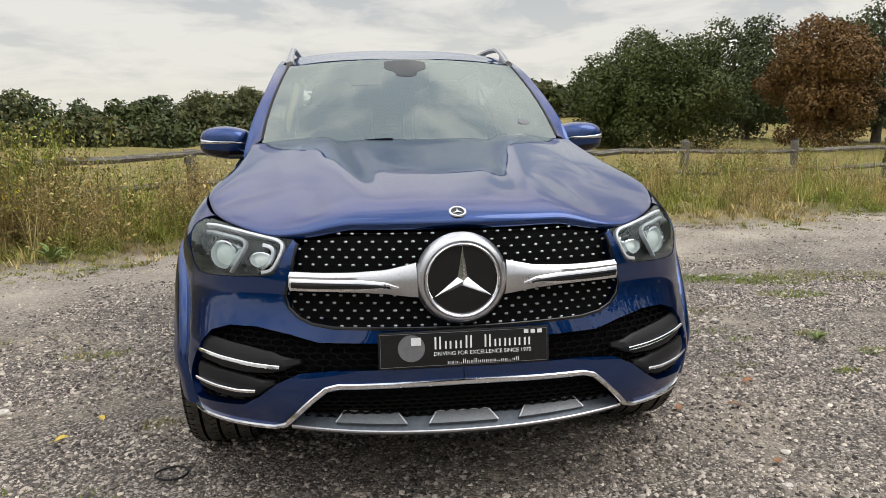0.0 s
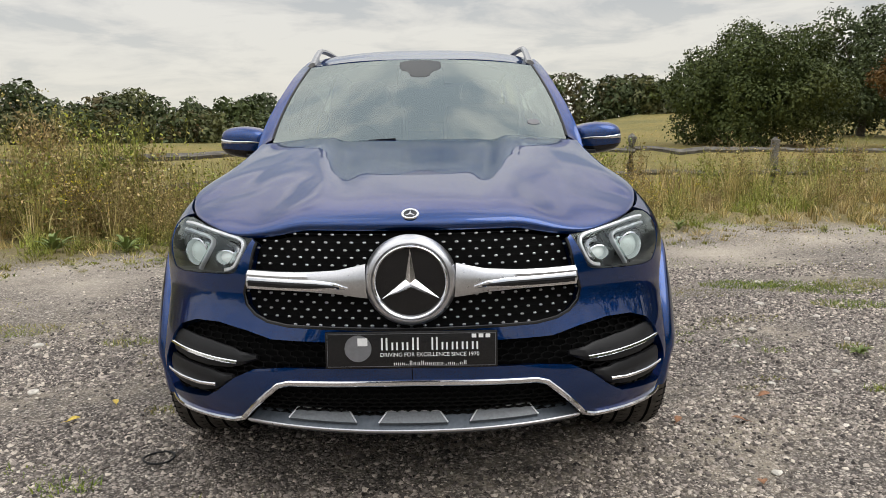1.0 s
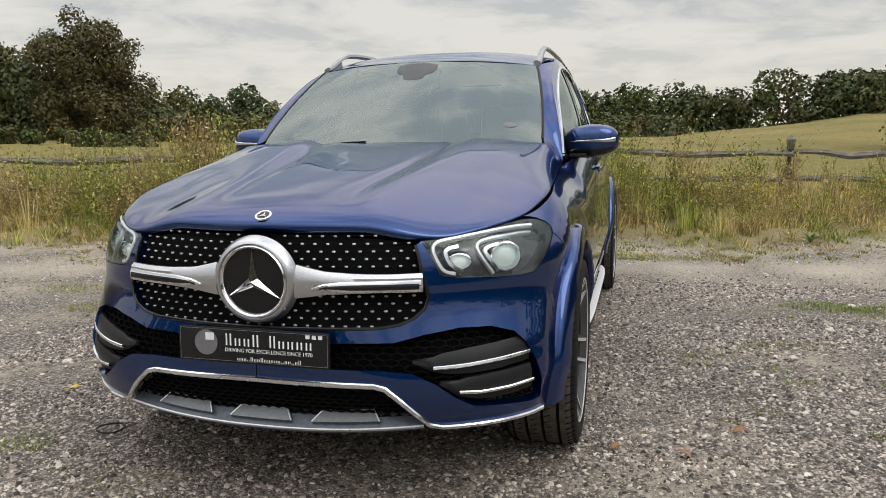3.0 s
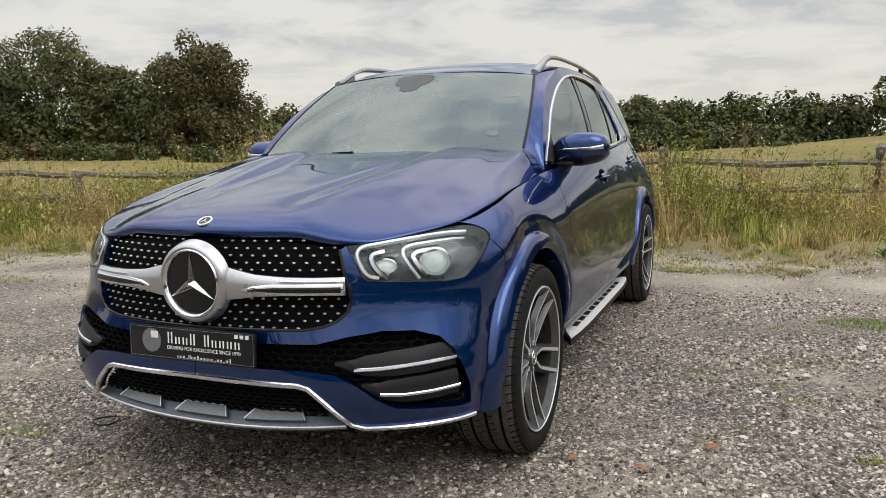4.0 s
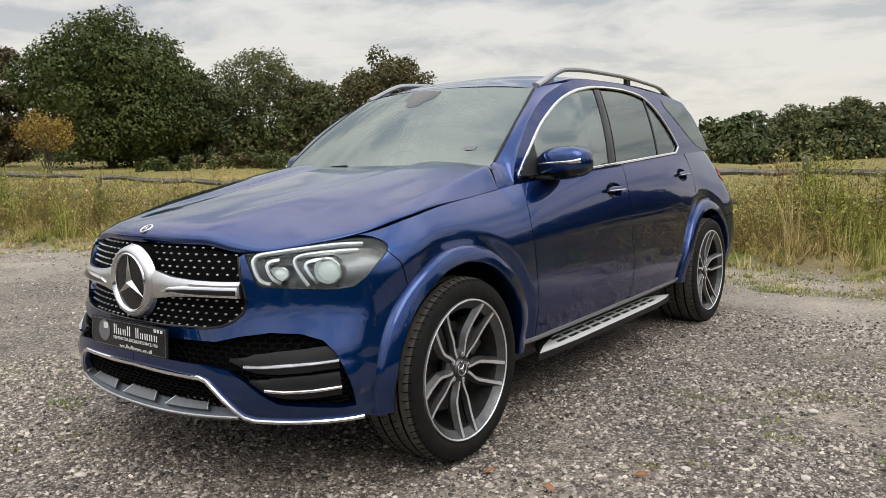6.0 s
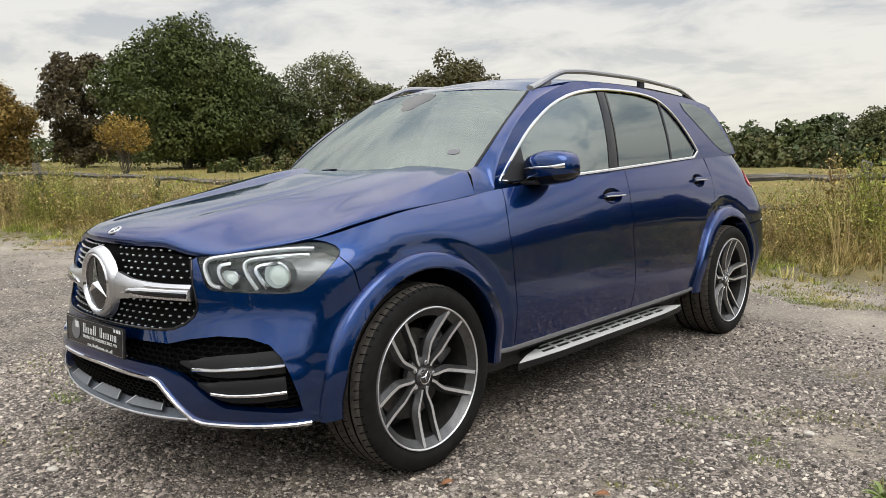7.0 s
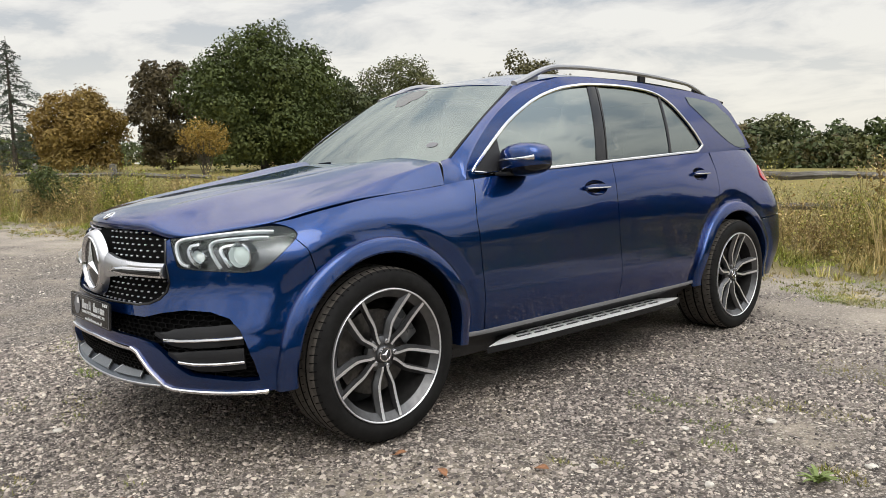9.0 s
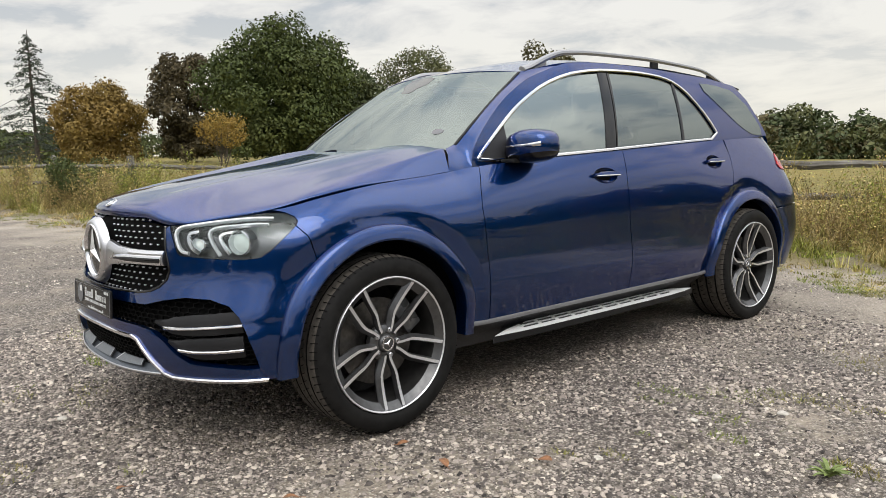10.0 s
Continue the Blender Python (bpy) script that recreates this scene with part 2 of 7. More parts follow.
def angle_of(x, y):
    return 0.9 * np.arctan2(x, MID_Y - y)


EDGE_Z = table([(0.0, 0.952), (0.20, 0.950), (0.30, 0.925), (0.36, 0.918), (0.45, 0.936), (0.567, 0.964), (0.661, 1.003), (0.80, 1.042), (1.053, 1.070), (1.17, 1.082), (1.45, 1.10)])
HOOD_BACK = 0.80
MID_Z = table([(-0.9, 0.985), (-0.785, 1.020), (-0.5, 1.066), (0.0, 1.137), (0.42, 1.198), (0.8, 1.22)])


def hood_rim(a):
    """The rim of the bonnet at the angle a about a point under the windscreen."""
    a = np.asarray(a, float)
    c, s = np.cos(a), np.sin(a)
    z = EDGE_Z(a)
    lo, hi = np.zeros(a.shape), np.full(a.shape, 1.9)
    for _ in range(34):
        m = (lo + hi) / 2
        y = HOOD_BACK - m * c
        inside = (m * s <= half_width(y, z)) & (y > NOSE(z))
        lo, hi = np.where(inside, m, lo), np.where(inside, hi, m)
    return lo, z


WALL = table([(0.0, 0.048), (0.25, 0.042), (0.34, 0.022), (0.45, 0.014), (0.60, 0.014), (0.80, 0.030), (1.05, 0.075), (1.17, 0.095), (1.45, 0.10)])


def hood_top(ax, y):
    top = MID_Z(y) - 0.085 * (ax / 0.8) ** 2.4 * np.clip((0.55 - y) / 0.9, 0.1, 1)
    # the raised flanks beside the middle, each with a crease along it
    crease = 0.335 + 0.10 * (y - 0.1)
    fade = smooth01((y + 0.80) / 0.6) * smooth01((0.72 - y) / 0.25)
    step = 1 / (1 + np.exp(-(ax - crease) / 0.016))
    top = top + 0.017 * fade * step * np.exp(-((ax - crease) / 0.27).clip(0, 9) ** 2)
    top = top - 0.008 * fade * np.exp(-((ax - crease + 0.035) / 0.045) ** 2)
    outer = 0.60 + 0.05 * (y - 0.1)
    return top - 0.006 * fade / (1 + np.exp(-(ax - outer) / 0.02))


def hood(x, y):
    """The bonnet: a place for each x, y."""
    x, y = np.broadcast_arrays(np.asarray(x, float), np.asarray(y, float))
    ax = np.abs(x)
    a = np.arctan2(ax, HOOD_BACK - y)
    rim, ze = hood_rim(a)
    r = np.clip(np.hypot(ax, HOOD_BACK - y) / rim, 0, 1)
    wall = WALL(a)
    z = hood_top(ax, y) + (ze + wall - hood_top(rim * np.sin(a), HOOD_BACK - rim * np.cos(a))) * r ** 5
    round_over = 1 - (1 - r ** 18) ** (1 / 3)
    creased = np.clip((r - 0.915) / 0.085, 0, 1) ** 1.12
    sharp = smooth01((a - 0.62) / 0.3)
    return np.stack([x, y, z - wall * (round_over + (creased - round_over) * sharp)], -1)


def screen(u, v):
    """The windscreen: u -1..1 across, v 0..1 upwards."""
    u, v = np.broadcast_arrays(np.asarray(u, float), np.asarray(v, float))
    z = 1.15 + 0.435 * v
    q = (z - 1.4) / 0.3
    x = u * (0.676 - 0.082 * q - 0.037 * q * q)
    y = 0.842 + 0.440 * q + 0.062 * q * q - 0.13 * (1 - u * u)
    return np.stack([x, y, z + (0.010 + 0.018 * v) * (1 - u * u)], -1)


def cabin(y, z):
    """The side of the cabin above the belt line."""
    y, z = np.broadcast_arrays(np.asarray(y, float), np.asarray(z, float))
    s = (z - 1.1) / 0.55
    x = 0.842 - 0.055 * s - 0.125 * np.clip(s, 0, 2) ** 1.8 - 0.035 * np.clip((y - 1.5) / 1.4, 0, 3) ** 1.7 - 0.034 * smooth01((1.50 - y) / 0.65)
    return np.stack([x, y, z], -1)


ROOF_Z = table([(0.95, 1.600), (1.0, 1.612), (1.1, 1.634), (1.2, 1.652), (1.335, 1.683), (1.5, 1.708), (1.8, 1.722), (2.2, 1.724), (2.8, 1.702), (3.3, 1.655), (3.6, 1.61)])


def roof(u, y):
    u, y = np.broadcast_arrays(np.asarray(u, float), np.asarray(y, float))
    x = u * (0.645 - 0.03 * np.clip((y - 2.2) / 1.2, 0, 2) ** 2 - 0.042 * np.clip((1.55 - y) / 0.42, 0, 1.2) ** 1.5)
    return np.stack([x, y, ROOF_Z(y) - 0.055 * np.abs(u) ** 2.6], -1)



# ---- mesh helpers ----
def mesh_of(name, verts, faces, mats, smooth=False, normals=None, index=None):
    me = bpy.data.meshes.new(name)
    verts = np.asarray(verts, np.float32).reshape(-1, 3)
    if isinstance(faces, np.ndarray):
        k = faces.shape[1]
        me.vertices.add(len(verts))
        me.vertices.foreach_set("co", verts.ravel())
        me.loops.add(faces.size)
        me.loops.foreach_set("vertex_index", faces.astype(np.int32).ravel())
        me.polygons.add(len(faces))
        me.polygons.foreach_set("loop_start", np.arange(0, faces.size, k, dtype=np.int32))
        me.update(calc_edges=True)
    else:
        me.from_pydata(verts.tolist(), [], faces)
    for m in mats if isinstance(mats, (list, tuple)) else [mats]:
        me.materials.append(m)
    if index is not None:
        me.polygons.foreach_set("material_index", np.asarray(index, np.int32))
    if smooth:
        me.polygons.foreach_set("use_smooth", np.ones(len(me.polygons), bool))
    if normals is not None:
        me.normals_split_custom_set_from_vertices(normals)
    me.validate(clean_customdata=False)
    return me


def thing(name, label, category, group="", kind="", at=(0, 0, 0)):
    ob = new(name)
    ob.location = at
    ob.empty_display_size = 0.1
    return tagged(ob, label, category, group, kind)


def hang(name, me, parent, label=""):
    ob = new(name, me)
    ob.parent = parent
    if label:
        ob["label"] = label
    return ob


def part(name, bm, material, parent, label="", smooth=True, sharp=35):
    """Links a bmesh as one mesh object under a thing or a part."""
    me = bpy.data.meshes.new(name)
    bmesh.ops.recalc_face_normals(bm, faces=bm.faces)
    bm.to_mesh(me)
    bm.free()
    for m in material if isinstance(material, (list, tuple)) else [material]:
        me.materials.append(m)
    if smooth:
        me.polygons.foreach_set("use_smooth", np.ones(len(me.polygons), bool))
        me.set_sharp_from_angle(angle=radians(sharp))
    return hang(name, me, parent, label)


def smoothstep(a, b, x):
    t = np.clip((np.asarray(x, float) - a) / (b - a), 0, 1)
    return t * t * (3 - 2 * t)


rng = np.random.default_rng(7)


def waves(x, y, seed, size, octaves=3):
    """Cheap smooth noise from a few crossed sine waves, about -1 to 1."""
    r = np.random.default_rng(seed)
    total = np.zeros(np.broadcast(x, y).shape)
    for k in range(octaves * 3):
        f = 2 * math.pi / size * 1.7 ** (k // 3)
        a = r.uniform(0, 2 * math.pi)
        total = total + np.sin(f * (x * math.cos(a) + y * math.sin(a)) + r.uniform(0, 7)) * 0.6 ** (k // 3)
    return total / 3.2


# ---- the lie of the land ----
FENCE_AT, FENCE_WAY = np.array([0.46, 8.69]), np.array([0.950, 0.311])
FIELD_RISE = table([(-95, 3.3), (-80, 3.2), (-74, 2.8), (-66, 2.1), (-60, 1.7), (-50, 1.3), (-40, 0.4), (-30, -0.1), (-20, -0.2), (-13, -0.3), (-9, 0.0), (-2, 0.3), (2.5, 0.45), (5.4, 0.75), (11, 1.6), (16, 2.9), (20, 3.15), (30, 3.0), (60, 2.4)])
FIELD_FOOT = table([(-95, 2), (-40, 2), (0, 8), (20, 12), (60, 12)])


def fence_side(x, y):
    """How far a place lies beyond the fence."""
    return -(x - FENCE_AT[0]) * FENCE_WAY[1] + (y - FENCE_AT[1]) * FENCE_WAY[0]


def verge_edge(x):
    """Where the gravel ends and the verge begins, as y."""
    return VERGE(x) + 0.22 * np.sin(x * 2.1) + 0.14 * np.sin(x * 5.3 + 1)


VERGE = table([(-40, -2.5), (-20, 1.0), (-14, 1.95), (-9.8, 2.65), (-7, 3.5), (-3, 4.15), (0.5, 5.2), (2, 5.1), (4, 5.7), (6, 5.9), (12, 7.0), (40, 14)])


def land(x, y):
    x, y = np.broadcast_arrays(np.asarray(x, float), np.asarray(y, float))
    round_ = np.degrees(np.arctan2(x, np.where(np.abs(y) < 1e-6, 1e-6, y)))
    beyond = fence_side(x, y)
    foot = FIELD_FOOT(round_)
    z = FIELD_RISE(round_) * smoothstep(0, 1, (beyond - foot) / 73)
    z = z + 0.35 * smoothstep(-6, -22, x) * smoothstep(-4, 3, y - VERGE(x))
    inside = 1 - smoothstep(-4, 0, beyond)
    z = z + inside * 0.012 * waves(x, y, 3, 3.0) + (1 - inside) * 0.05 * waves(x, y, 5, 6.0)
    for wy in (0.0, 2.995):  # the yard stands a little higher where the wheels rest
        for wx in (-0.83, 0.83):
            z = z + 0.010 * np.exp(-((x - wx) ** 2 + (y - wy) ** 2) / 0.09)
    z = z + 0.05 * smoothstep(0, 1.2, y - verge_edge(x)) * (1 + waves(x, y, 9, 1.3))
    return z


def ground_material():
    a = Mat("gravel_and_grass", (0.2, 0.2, 0.2), 0.9)
    fine, mid, wide = a.noise(260, 6, 0.7), a.noise(38, 6, 0.65), a.noise(1.1, 5)
    pebble = a.mix(a.cells(62), a.cells(125), 0.5)
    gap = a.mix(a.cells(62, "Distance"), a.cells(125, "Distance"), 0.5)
    stone = a.ramp(pebble, (0.22, (0.12, 0.102, 0.090)), (0.45, (0.33, 0.288, 0.252)), (0.62, (0.54, 0.475, 0.415)), (0.80, (0.78, 0.70, 0.61)))
    # Pebble rims darkened in the colour, standing for the shade between stones.
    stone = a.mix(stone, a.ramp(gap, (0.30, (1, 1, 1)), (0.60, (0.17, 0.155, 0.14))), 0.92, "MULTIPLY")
    stone = a.mix(stone, a.ramp(fine, (0.3, (0.6, 0.6, 0.6)), (0.7, (1.0, 1.0, 1.0))), 0.6, "MULTIPLY")
    stone = a.mix(stone, a.ramp(mid, (0.3, (0.27, 0.225, 0.17)), (0.7, (0.47, 0.405, 0.315))), a.mix(a.ramp(wide, (0.46, (0, 0, 0)), (0.66, (0.8, 0.8, 0.8))), a.ramp(a.noise(9.0, 6, 0.7), (0.42, (0.15, 0.15, 0.15)), (0.60, (1, 1, 1))), 1.0, "MULTIPLY"))
    stone = a.mix(stone, (0.13, 0.135, 0.055), a.ramp(a.mix(a.noise(2.3, 5), mid, 0.35), (0.60, (0, 0, 0)), (0.70, (0.55, 0.55, 0.55))))
    grassy = a.ramp(a.mix(a.noise(24, 5), a.noise(0.35, 4), 0.6), (0.33, (0.10, 0.088, 0.035)), (0.50, (0.21, 0.168, 0.070)), (0.68, (0.38, 0.285, 0.145)))
    far = a.ramp(a.mix(a.noise(3.0, 6), a.noise(0.09, 4), 0.6), (0.35, (0.125, 0.120, 0.028)), (0.52, (0.225, 0.178, 0.045)), (0.70, (0.33, 0.225, 0.080)))
    far = a.mix(far, a.ramp(a.mix(a.noise(1.6, 6, 0.7), a.noise(11, 5, 0.7), 0.5), (0.38, (0.62, 0.66, 0.50)), (0.60, (1.1, 1.06, 0.95))), 0.9, "MULTIPLY")
    vc = a.n.new("ShaderNodeVertexColor")
    vc.layer_name = "cover"
    s = a.n.new("ShaderNodeSeparateColor")
    a.l.new(vc.outputs[0], s.inputs[0])
    dusty = a.mix(stone, a.ramp(a.mix(mid, fine, 0.5), (0.32, (0.30, 0.255, 0.205)), (0.68, (0.66, 0.575, 0.475))), 0.75)
    stone = a.mix(stone, dusty, s.outputs[2])
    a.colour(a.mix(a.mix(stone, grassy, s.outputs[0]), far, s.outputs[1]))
    a.bump(gap, -0.012)
    return a.m


def axis_steps(marks):
    """Uneven steps: from each (start, step) on to the next start."""
    out = []
    for (a, s), (b, _) in zip(marks, marks[1:]):
        out += list(np.linspace(a, b, max(1, round((b - a) / s)), endpoint=False))
    return np.array(out + [marks[-1][0]])


gx = axis_steps([(-900, 90), (-200, 12), (-60, 2.5), (-18, 0.5), (-6, 0.22), (7, 0.5), (22, 2.5), (70, 12), (250, 90), (900, 1)])
gy = axis_steps([(-300, 60), (-40, 5), (-8, 0.5), (-3, 0.2), (7.5, 0.4), (14, 1.5), (80, 10), (200, 90), (900, 1)])
GX, GY = np.meshgrid(gx, gy, indexing="ij")
GZ = land(GX, GY)
ids = np.arange(GX.size).reshape(GX.shape)
quads = np.stack([ids[:-1, :-1], ids[1:, :-1], ids[1:, 1:], ids[:-1, 1:]], -1).reshape(-1, 4)
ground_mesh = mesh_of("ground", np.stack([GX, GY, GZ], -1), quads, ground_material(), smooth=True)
cover = np.zeros((GX.size, 4), np.float32)
over = (GY - verge_edge(GX)).ravel()
cover[:, 0] = smoothstep(-0.1, 0.9, over + 0.25 * waves(GX, GY, 11, 0.9).ravel())
cover[:, 1] = smoothstep(-0.5, 1.5, fence_side(GX, GY).ravel())
cover[:, 2] = smoothstep(-2.8, -0.9, over) * (1 - smoothstep(-0.1, 0.6, over)) * np.clip(0.55 + 0.5 * waves(GX, GY, 13, 1.4).ravel(), 0, 1)  # a trodden, dusty strip
cover[:, 3] = 1
layer = ground_mesh.color_attributes.new("cover", "FLOAT_COLOR", "POINT")
layer.data.foreach_set("color", cover.ravel())
ground = tagged(new("ground", ground_mesh), "grey gravel yard with a weedy verge and dry meadow", "ground", kind="structure")

# ---- loose stones ----
STONES = Mat("grey_stones", (0.3, 0.3, 0.3), 0.85)
STONES.colour(STONES.mix(STONES.ramp(STONES.random(True), (0.0, (0.036, 0.030, 0.027)), (0.33, (0.160, 0.134, 0.118)), (0.62, (0.39, 0.332, 0.290)), (0.86, (0.62, 0.535, 0.455)), (0.97, (0.76, 0.67, 0.56)), (1.0, (0.86, 0.79, 0.69))),
                         STONES.ramp(STONES.noise(220, 4), (0.3, (0.55, 0.55, 0.55)), (0.7, (1, 1, 1))), 0.7, "MULTIPLY"))


def stones(name, count, x0, x1, y0, y1, small, large, label):
    x, y = rng.uniform(x0, x1, count), rng.uniform(y0, y1, count)
    keep = (y < verge_edge(x) + rng.normal(0, 0.25, count)) & (waves(x, y, 77, 1.5) < 0.35 + rng.normal(0, 0.35, count))
    keep &= ~((np.abs(x) < 0.66) & (y > 0.1) & (y < 3.4))  # bare ground under the car
    x, y = x[keep], y[keep]
    n = len(x)
    size = small + (large - small) * rng.random(n) ** 2.4
    base = np.array([(1, 0, -0.3), (0, 1, -0.3), (-1, 0, -0.3), (0, -1, -0.3), (0.25, -0.1, 0.85), (0, 0, -1), (0.65, 0.65, 0.55), (-0.6, -0.5, 0.7)], float)
    tri = np.array([(0, 6, 4), (0, 1, 6), (6, 1, 4), (1, 2, 4), (2, 7, 4), (2, 3, 7), (7, 3, 4), (3, 0, 4)])
    v = base[None] * (1 + rng.normal(0, 0.24, (n, 8, 3)))
    v = v * np.stack([rng.uniform(0.7, 1.3, n), rng.uniform(0.6, 1.1, n), rng.uniform(0.4, 0.8, n)], -1)[:, None] * size[:, None, None] * 0.5
    a = rng.uniform(0, 6.283, n)
    c, s = np.cos(a)[:, None], np.sin(a)[:, None]
    v = np.stack([v[..., 0] * c - v[..., 1] * s, v[..., 0] * s + v[..., 1] * c, v[..., 2]], -1)
    v = v + np.stack([x, y, land(x, y) + size * 0.12], -1)[:, None]
    f = (tri[None] + 8 * np.arange(n)[:, None, None]).reshape(-1, 3)
    return tagged(new(name, mesh_of(name, v, f, STONES.m)), label, "gravel", kind="stuff")


stones("gravel", 114000, -2.4, 4.0, -1.9, 3.4, 0.008, 0.027, "loose grey crushed stone lying on the yard")
stones("gravel", 36000, -9, 7, -2.5, 6.4, 0.010, 0.030, "loose grey crushed stone farther out on the yard")


# ---- the car ----
from mathutils.geometry import delaunay_2d_cdt


def dense(pts, step, closed=True):
    pts = [np.array(p, float) for p in pts]
    out = []
    for a, b in zip(pts, pts[1:] + pts[:1] if closed else pts[1:]):
        n = max(1, int(math.ceil(np.linalg.norm(b - a) / step)))
        out += [a + (b - a) * k / n for k in range(n)]
    if not closed:
        out.append(pts[-1])
    return np.array(out)


def rounded(pts, times=2, closed=True):
    """Cuts the corners of an outline."""
    p = np.array(pts, float)
    for _ in range(times):
        q = np.roll(p, -1, 0)
        n = np.stack([0.75 * p + 0.25 * q, 0.25 * p + 0.75 * q], 1).reshape(-1, p.shape[1])
        p = n if closed else np.concatenate([p[:1], n[:-2], p[-1:]])
    return p


def area(p):
    return 0.5 * np.sum(p[:, 0] * np.roll(p[:, 1], -1) - np.roll(p[:, 0], -1) * p[:, 1])


def within(poly, q):
    """Which of the places q lie inside the outline."""
    x, y = q[:, 0][:, None], q[:, 1][:, None]
    a, b = poly[None], np.roll(poly, -1, 0)[None]
    with np.errstate(divide="ignore", invalid="ignore"):
        cut = (b[..., 0] - a[..., 0]) * (y - a[..., 1]) / (b[..., 1] - a[..., 1]) + a[..., 0]
    return (((a[..., 1] > y) != (b[..., 1] > y)) & (x < cut)).sum(1) % 2 == 1


def surface_normal(surf, q):
    e = 2e-4
    du = surf(q[:, 0] + e, q[:, 1]) - surf(q[:, 0] - e, q[:, 1])
    dv = surf(q[:, 0], q[:, 1] + e) - surf(q[:, 0], q[:, 1] - e)
    n = np.cross(du, dv)
    return n / (np.linalg.norm(n, axis=1, keepdims=True) + 1e-12)


def shrink(p, d):
    """Draws an outline in by d (all round, to leave a joint)."""
    ahead = np.roll(p, -1, 0) - np.roll(p, 1, 0)
    n = np.stack([-ahead[:, 1], ahead[:, 0]], -1) / (np.linalg.norm(ahead, axis=1, keepdims=True) + 1e-9)
    return p + n * d * np.sign(area(p))


def sheet(outer, holes, surf, step=0.025, lip=0.012, off=0.0, mirror=1, joint=0.0, aspect=1.0):
    """Vertices, faces and normals of a curved sheet over an outline, its rim turned inwards by lip."""
    loops = [dense(outer, step)] + [dense(h, step) for h in holes]
    if joint:
        loops = [shrink(loops[0], joint)] + [shrink(h, -joint) for h in loops[1:]]
    lo, hi = loops[0].min(0), loops[0].max(0)
    g = np.stack(np.meshgrid(np.arange(lo[0] + step / 2, hi[0], step), np.arange(lo[1] + step / 2, hi[1], step), indexing="ij"), -1).reshape(-1, 2)

    def solid(q):
        ok = within(loops[0], q)
        for h in loops[1:]:
            ok &= ~within(h, q)
        return ok
    if len(g):
        g = g[solid(g)]
    rim = np.concatenate(loops)
    if len(g):
        near = np.min(np.linalg.norm(g[:, None] - rim[None], axis=2), axis=1)
        g = g[near > step * 0.45]
    pts = np.concatenate([rim, g])
    edges, k = [], 0
    for l in loops:
        edges += [(k + j, k + (j + 1) % len(l)) for j in range(len(l))]
        k += len(l)
    v2, _, tris, *_ = delaunay_2d_cdt([Vector(p) for p in pts], edges, [], 0, 1e-6)
    v2 = np.array([tuple(v) for v in v2])
    tris = np.array([t for t in tris if len(t) == 3])
    tris = tris[solid(v2[tris].mean(1))]
    used, inv = np.unique(tris, return_inverse=True)
    v2, tris = v2[used], inv.reshape(tris.shape)
    s = v2[tris]
    flip = np.cross(s[:, 1] - s[:, 0], s[:, 2] - s[:, 0]) < 0
    tris[flip] = tris[flip][:, ::-1]
    v3, n3 = surf(v2[:, 0], v2[:, 1]), surface_normal(surf, v2)
    v3 = v3 + n3 * off
    if lip:
        e = np.concatenate([tris[:, [0, 1]], tris[:, [1, 2]], tris[:, [2, 0]]])
        key = {tuple(x) for x in e.tolist()}
        e = np.array([x for x in e.tolist() if (x[1], x[0]) not in key])
        a, b = v3[e[:, 0]], v3[e[:, 1]]
        na, nb = n3[e[:, 0]], n3[e[:, 1]]
        out = np.cross(b - a, na)
        out /= np.linalg.norm(out, axis=1, keepdims=True) + 1e-12
        k = len(v3)
        m = len(e)
        v3 = np.concatenate([v3, a, b, b - nb * lip, a - na * lip])
        n3 = np.concatenate([n3, out, out, out, out])
        i = np.arange(m)
        tris = np.concatenate([tris, np.stack([k + i + m, k + i, k + i + 3 * m], 1), np.stack([k + i + m, k + i + 3 * m, k + i + 2 * m], 1)])
    if mirror < 0:
        v3, n3, tris = v3 * [-1, 1, 1], n3 * [-1, 1, 1], tris[:, ::-1]
    return v3, np.ascontiguousarray(tris), n3


def panel(name, outer, surf, mat, parent, holes=(), label="", sides=(1,), **more):
    """One curved sheet as a part, or the two mirrored halves of it in one mesh."""
    V, T, N, k = [], [], [], 0
    for s in sides:
        v, t, n = sheet(outer, list(holes), surf, mirror=s, **more)
        V.append(v), T.append(t + k), N.append(n)
        k += len(v)
    me = mesh_of(name, np.concatenate(V), np.concatenate(T), mat, smooth=True, normals=np.concatenate(N))
    return hang(name, me, parent, label)


def box(bm, centre, size, bevel=0.0, turn=None, segments=2):
    r = bmesh.ops.create_cube(bm, size=1)
    vs = r["verts"]
    bmesh.ops.scale(bm, verts=vs, vec=size)
    if bevel:
        es = list({e for v in vs for e in v.link_edges})
        b = bmesh.ops.bevel(bm, geom=es, offset=bevel, segments=segments, profile=0.6, affect="EDGES")
        vs = list({v for f in b["faces"] for v in f.verts} | {v for v in vs if v.is_valid})
    m = Matrix.Translation(centre) @ (turn or Matrix())
    bmesh.ops.transform(bm, matrix=m, verts=vs)
    return vs


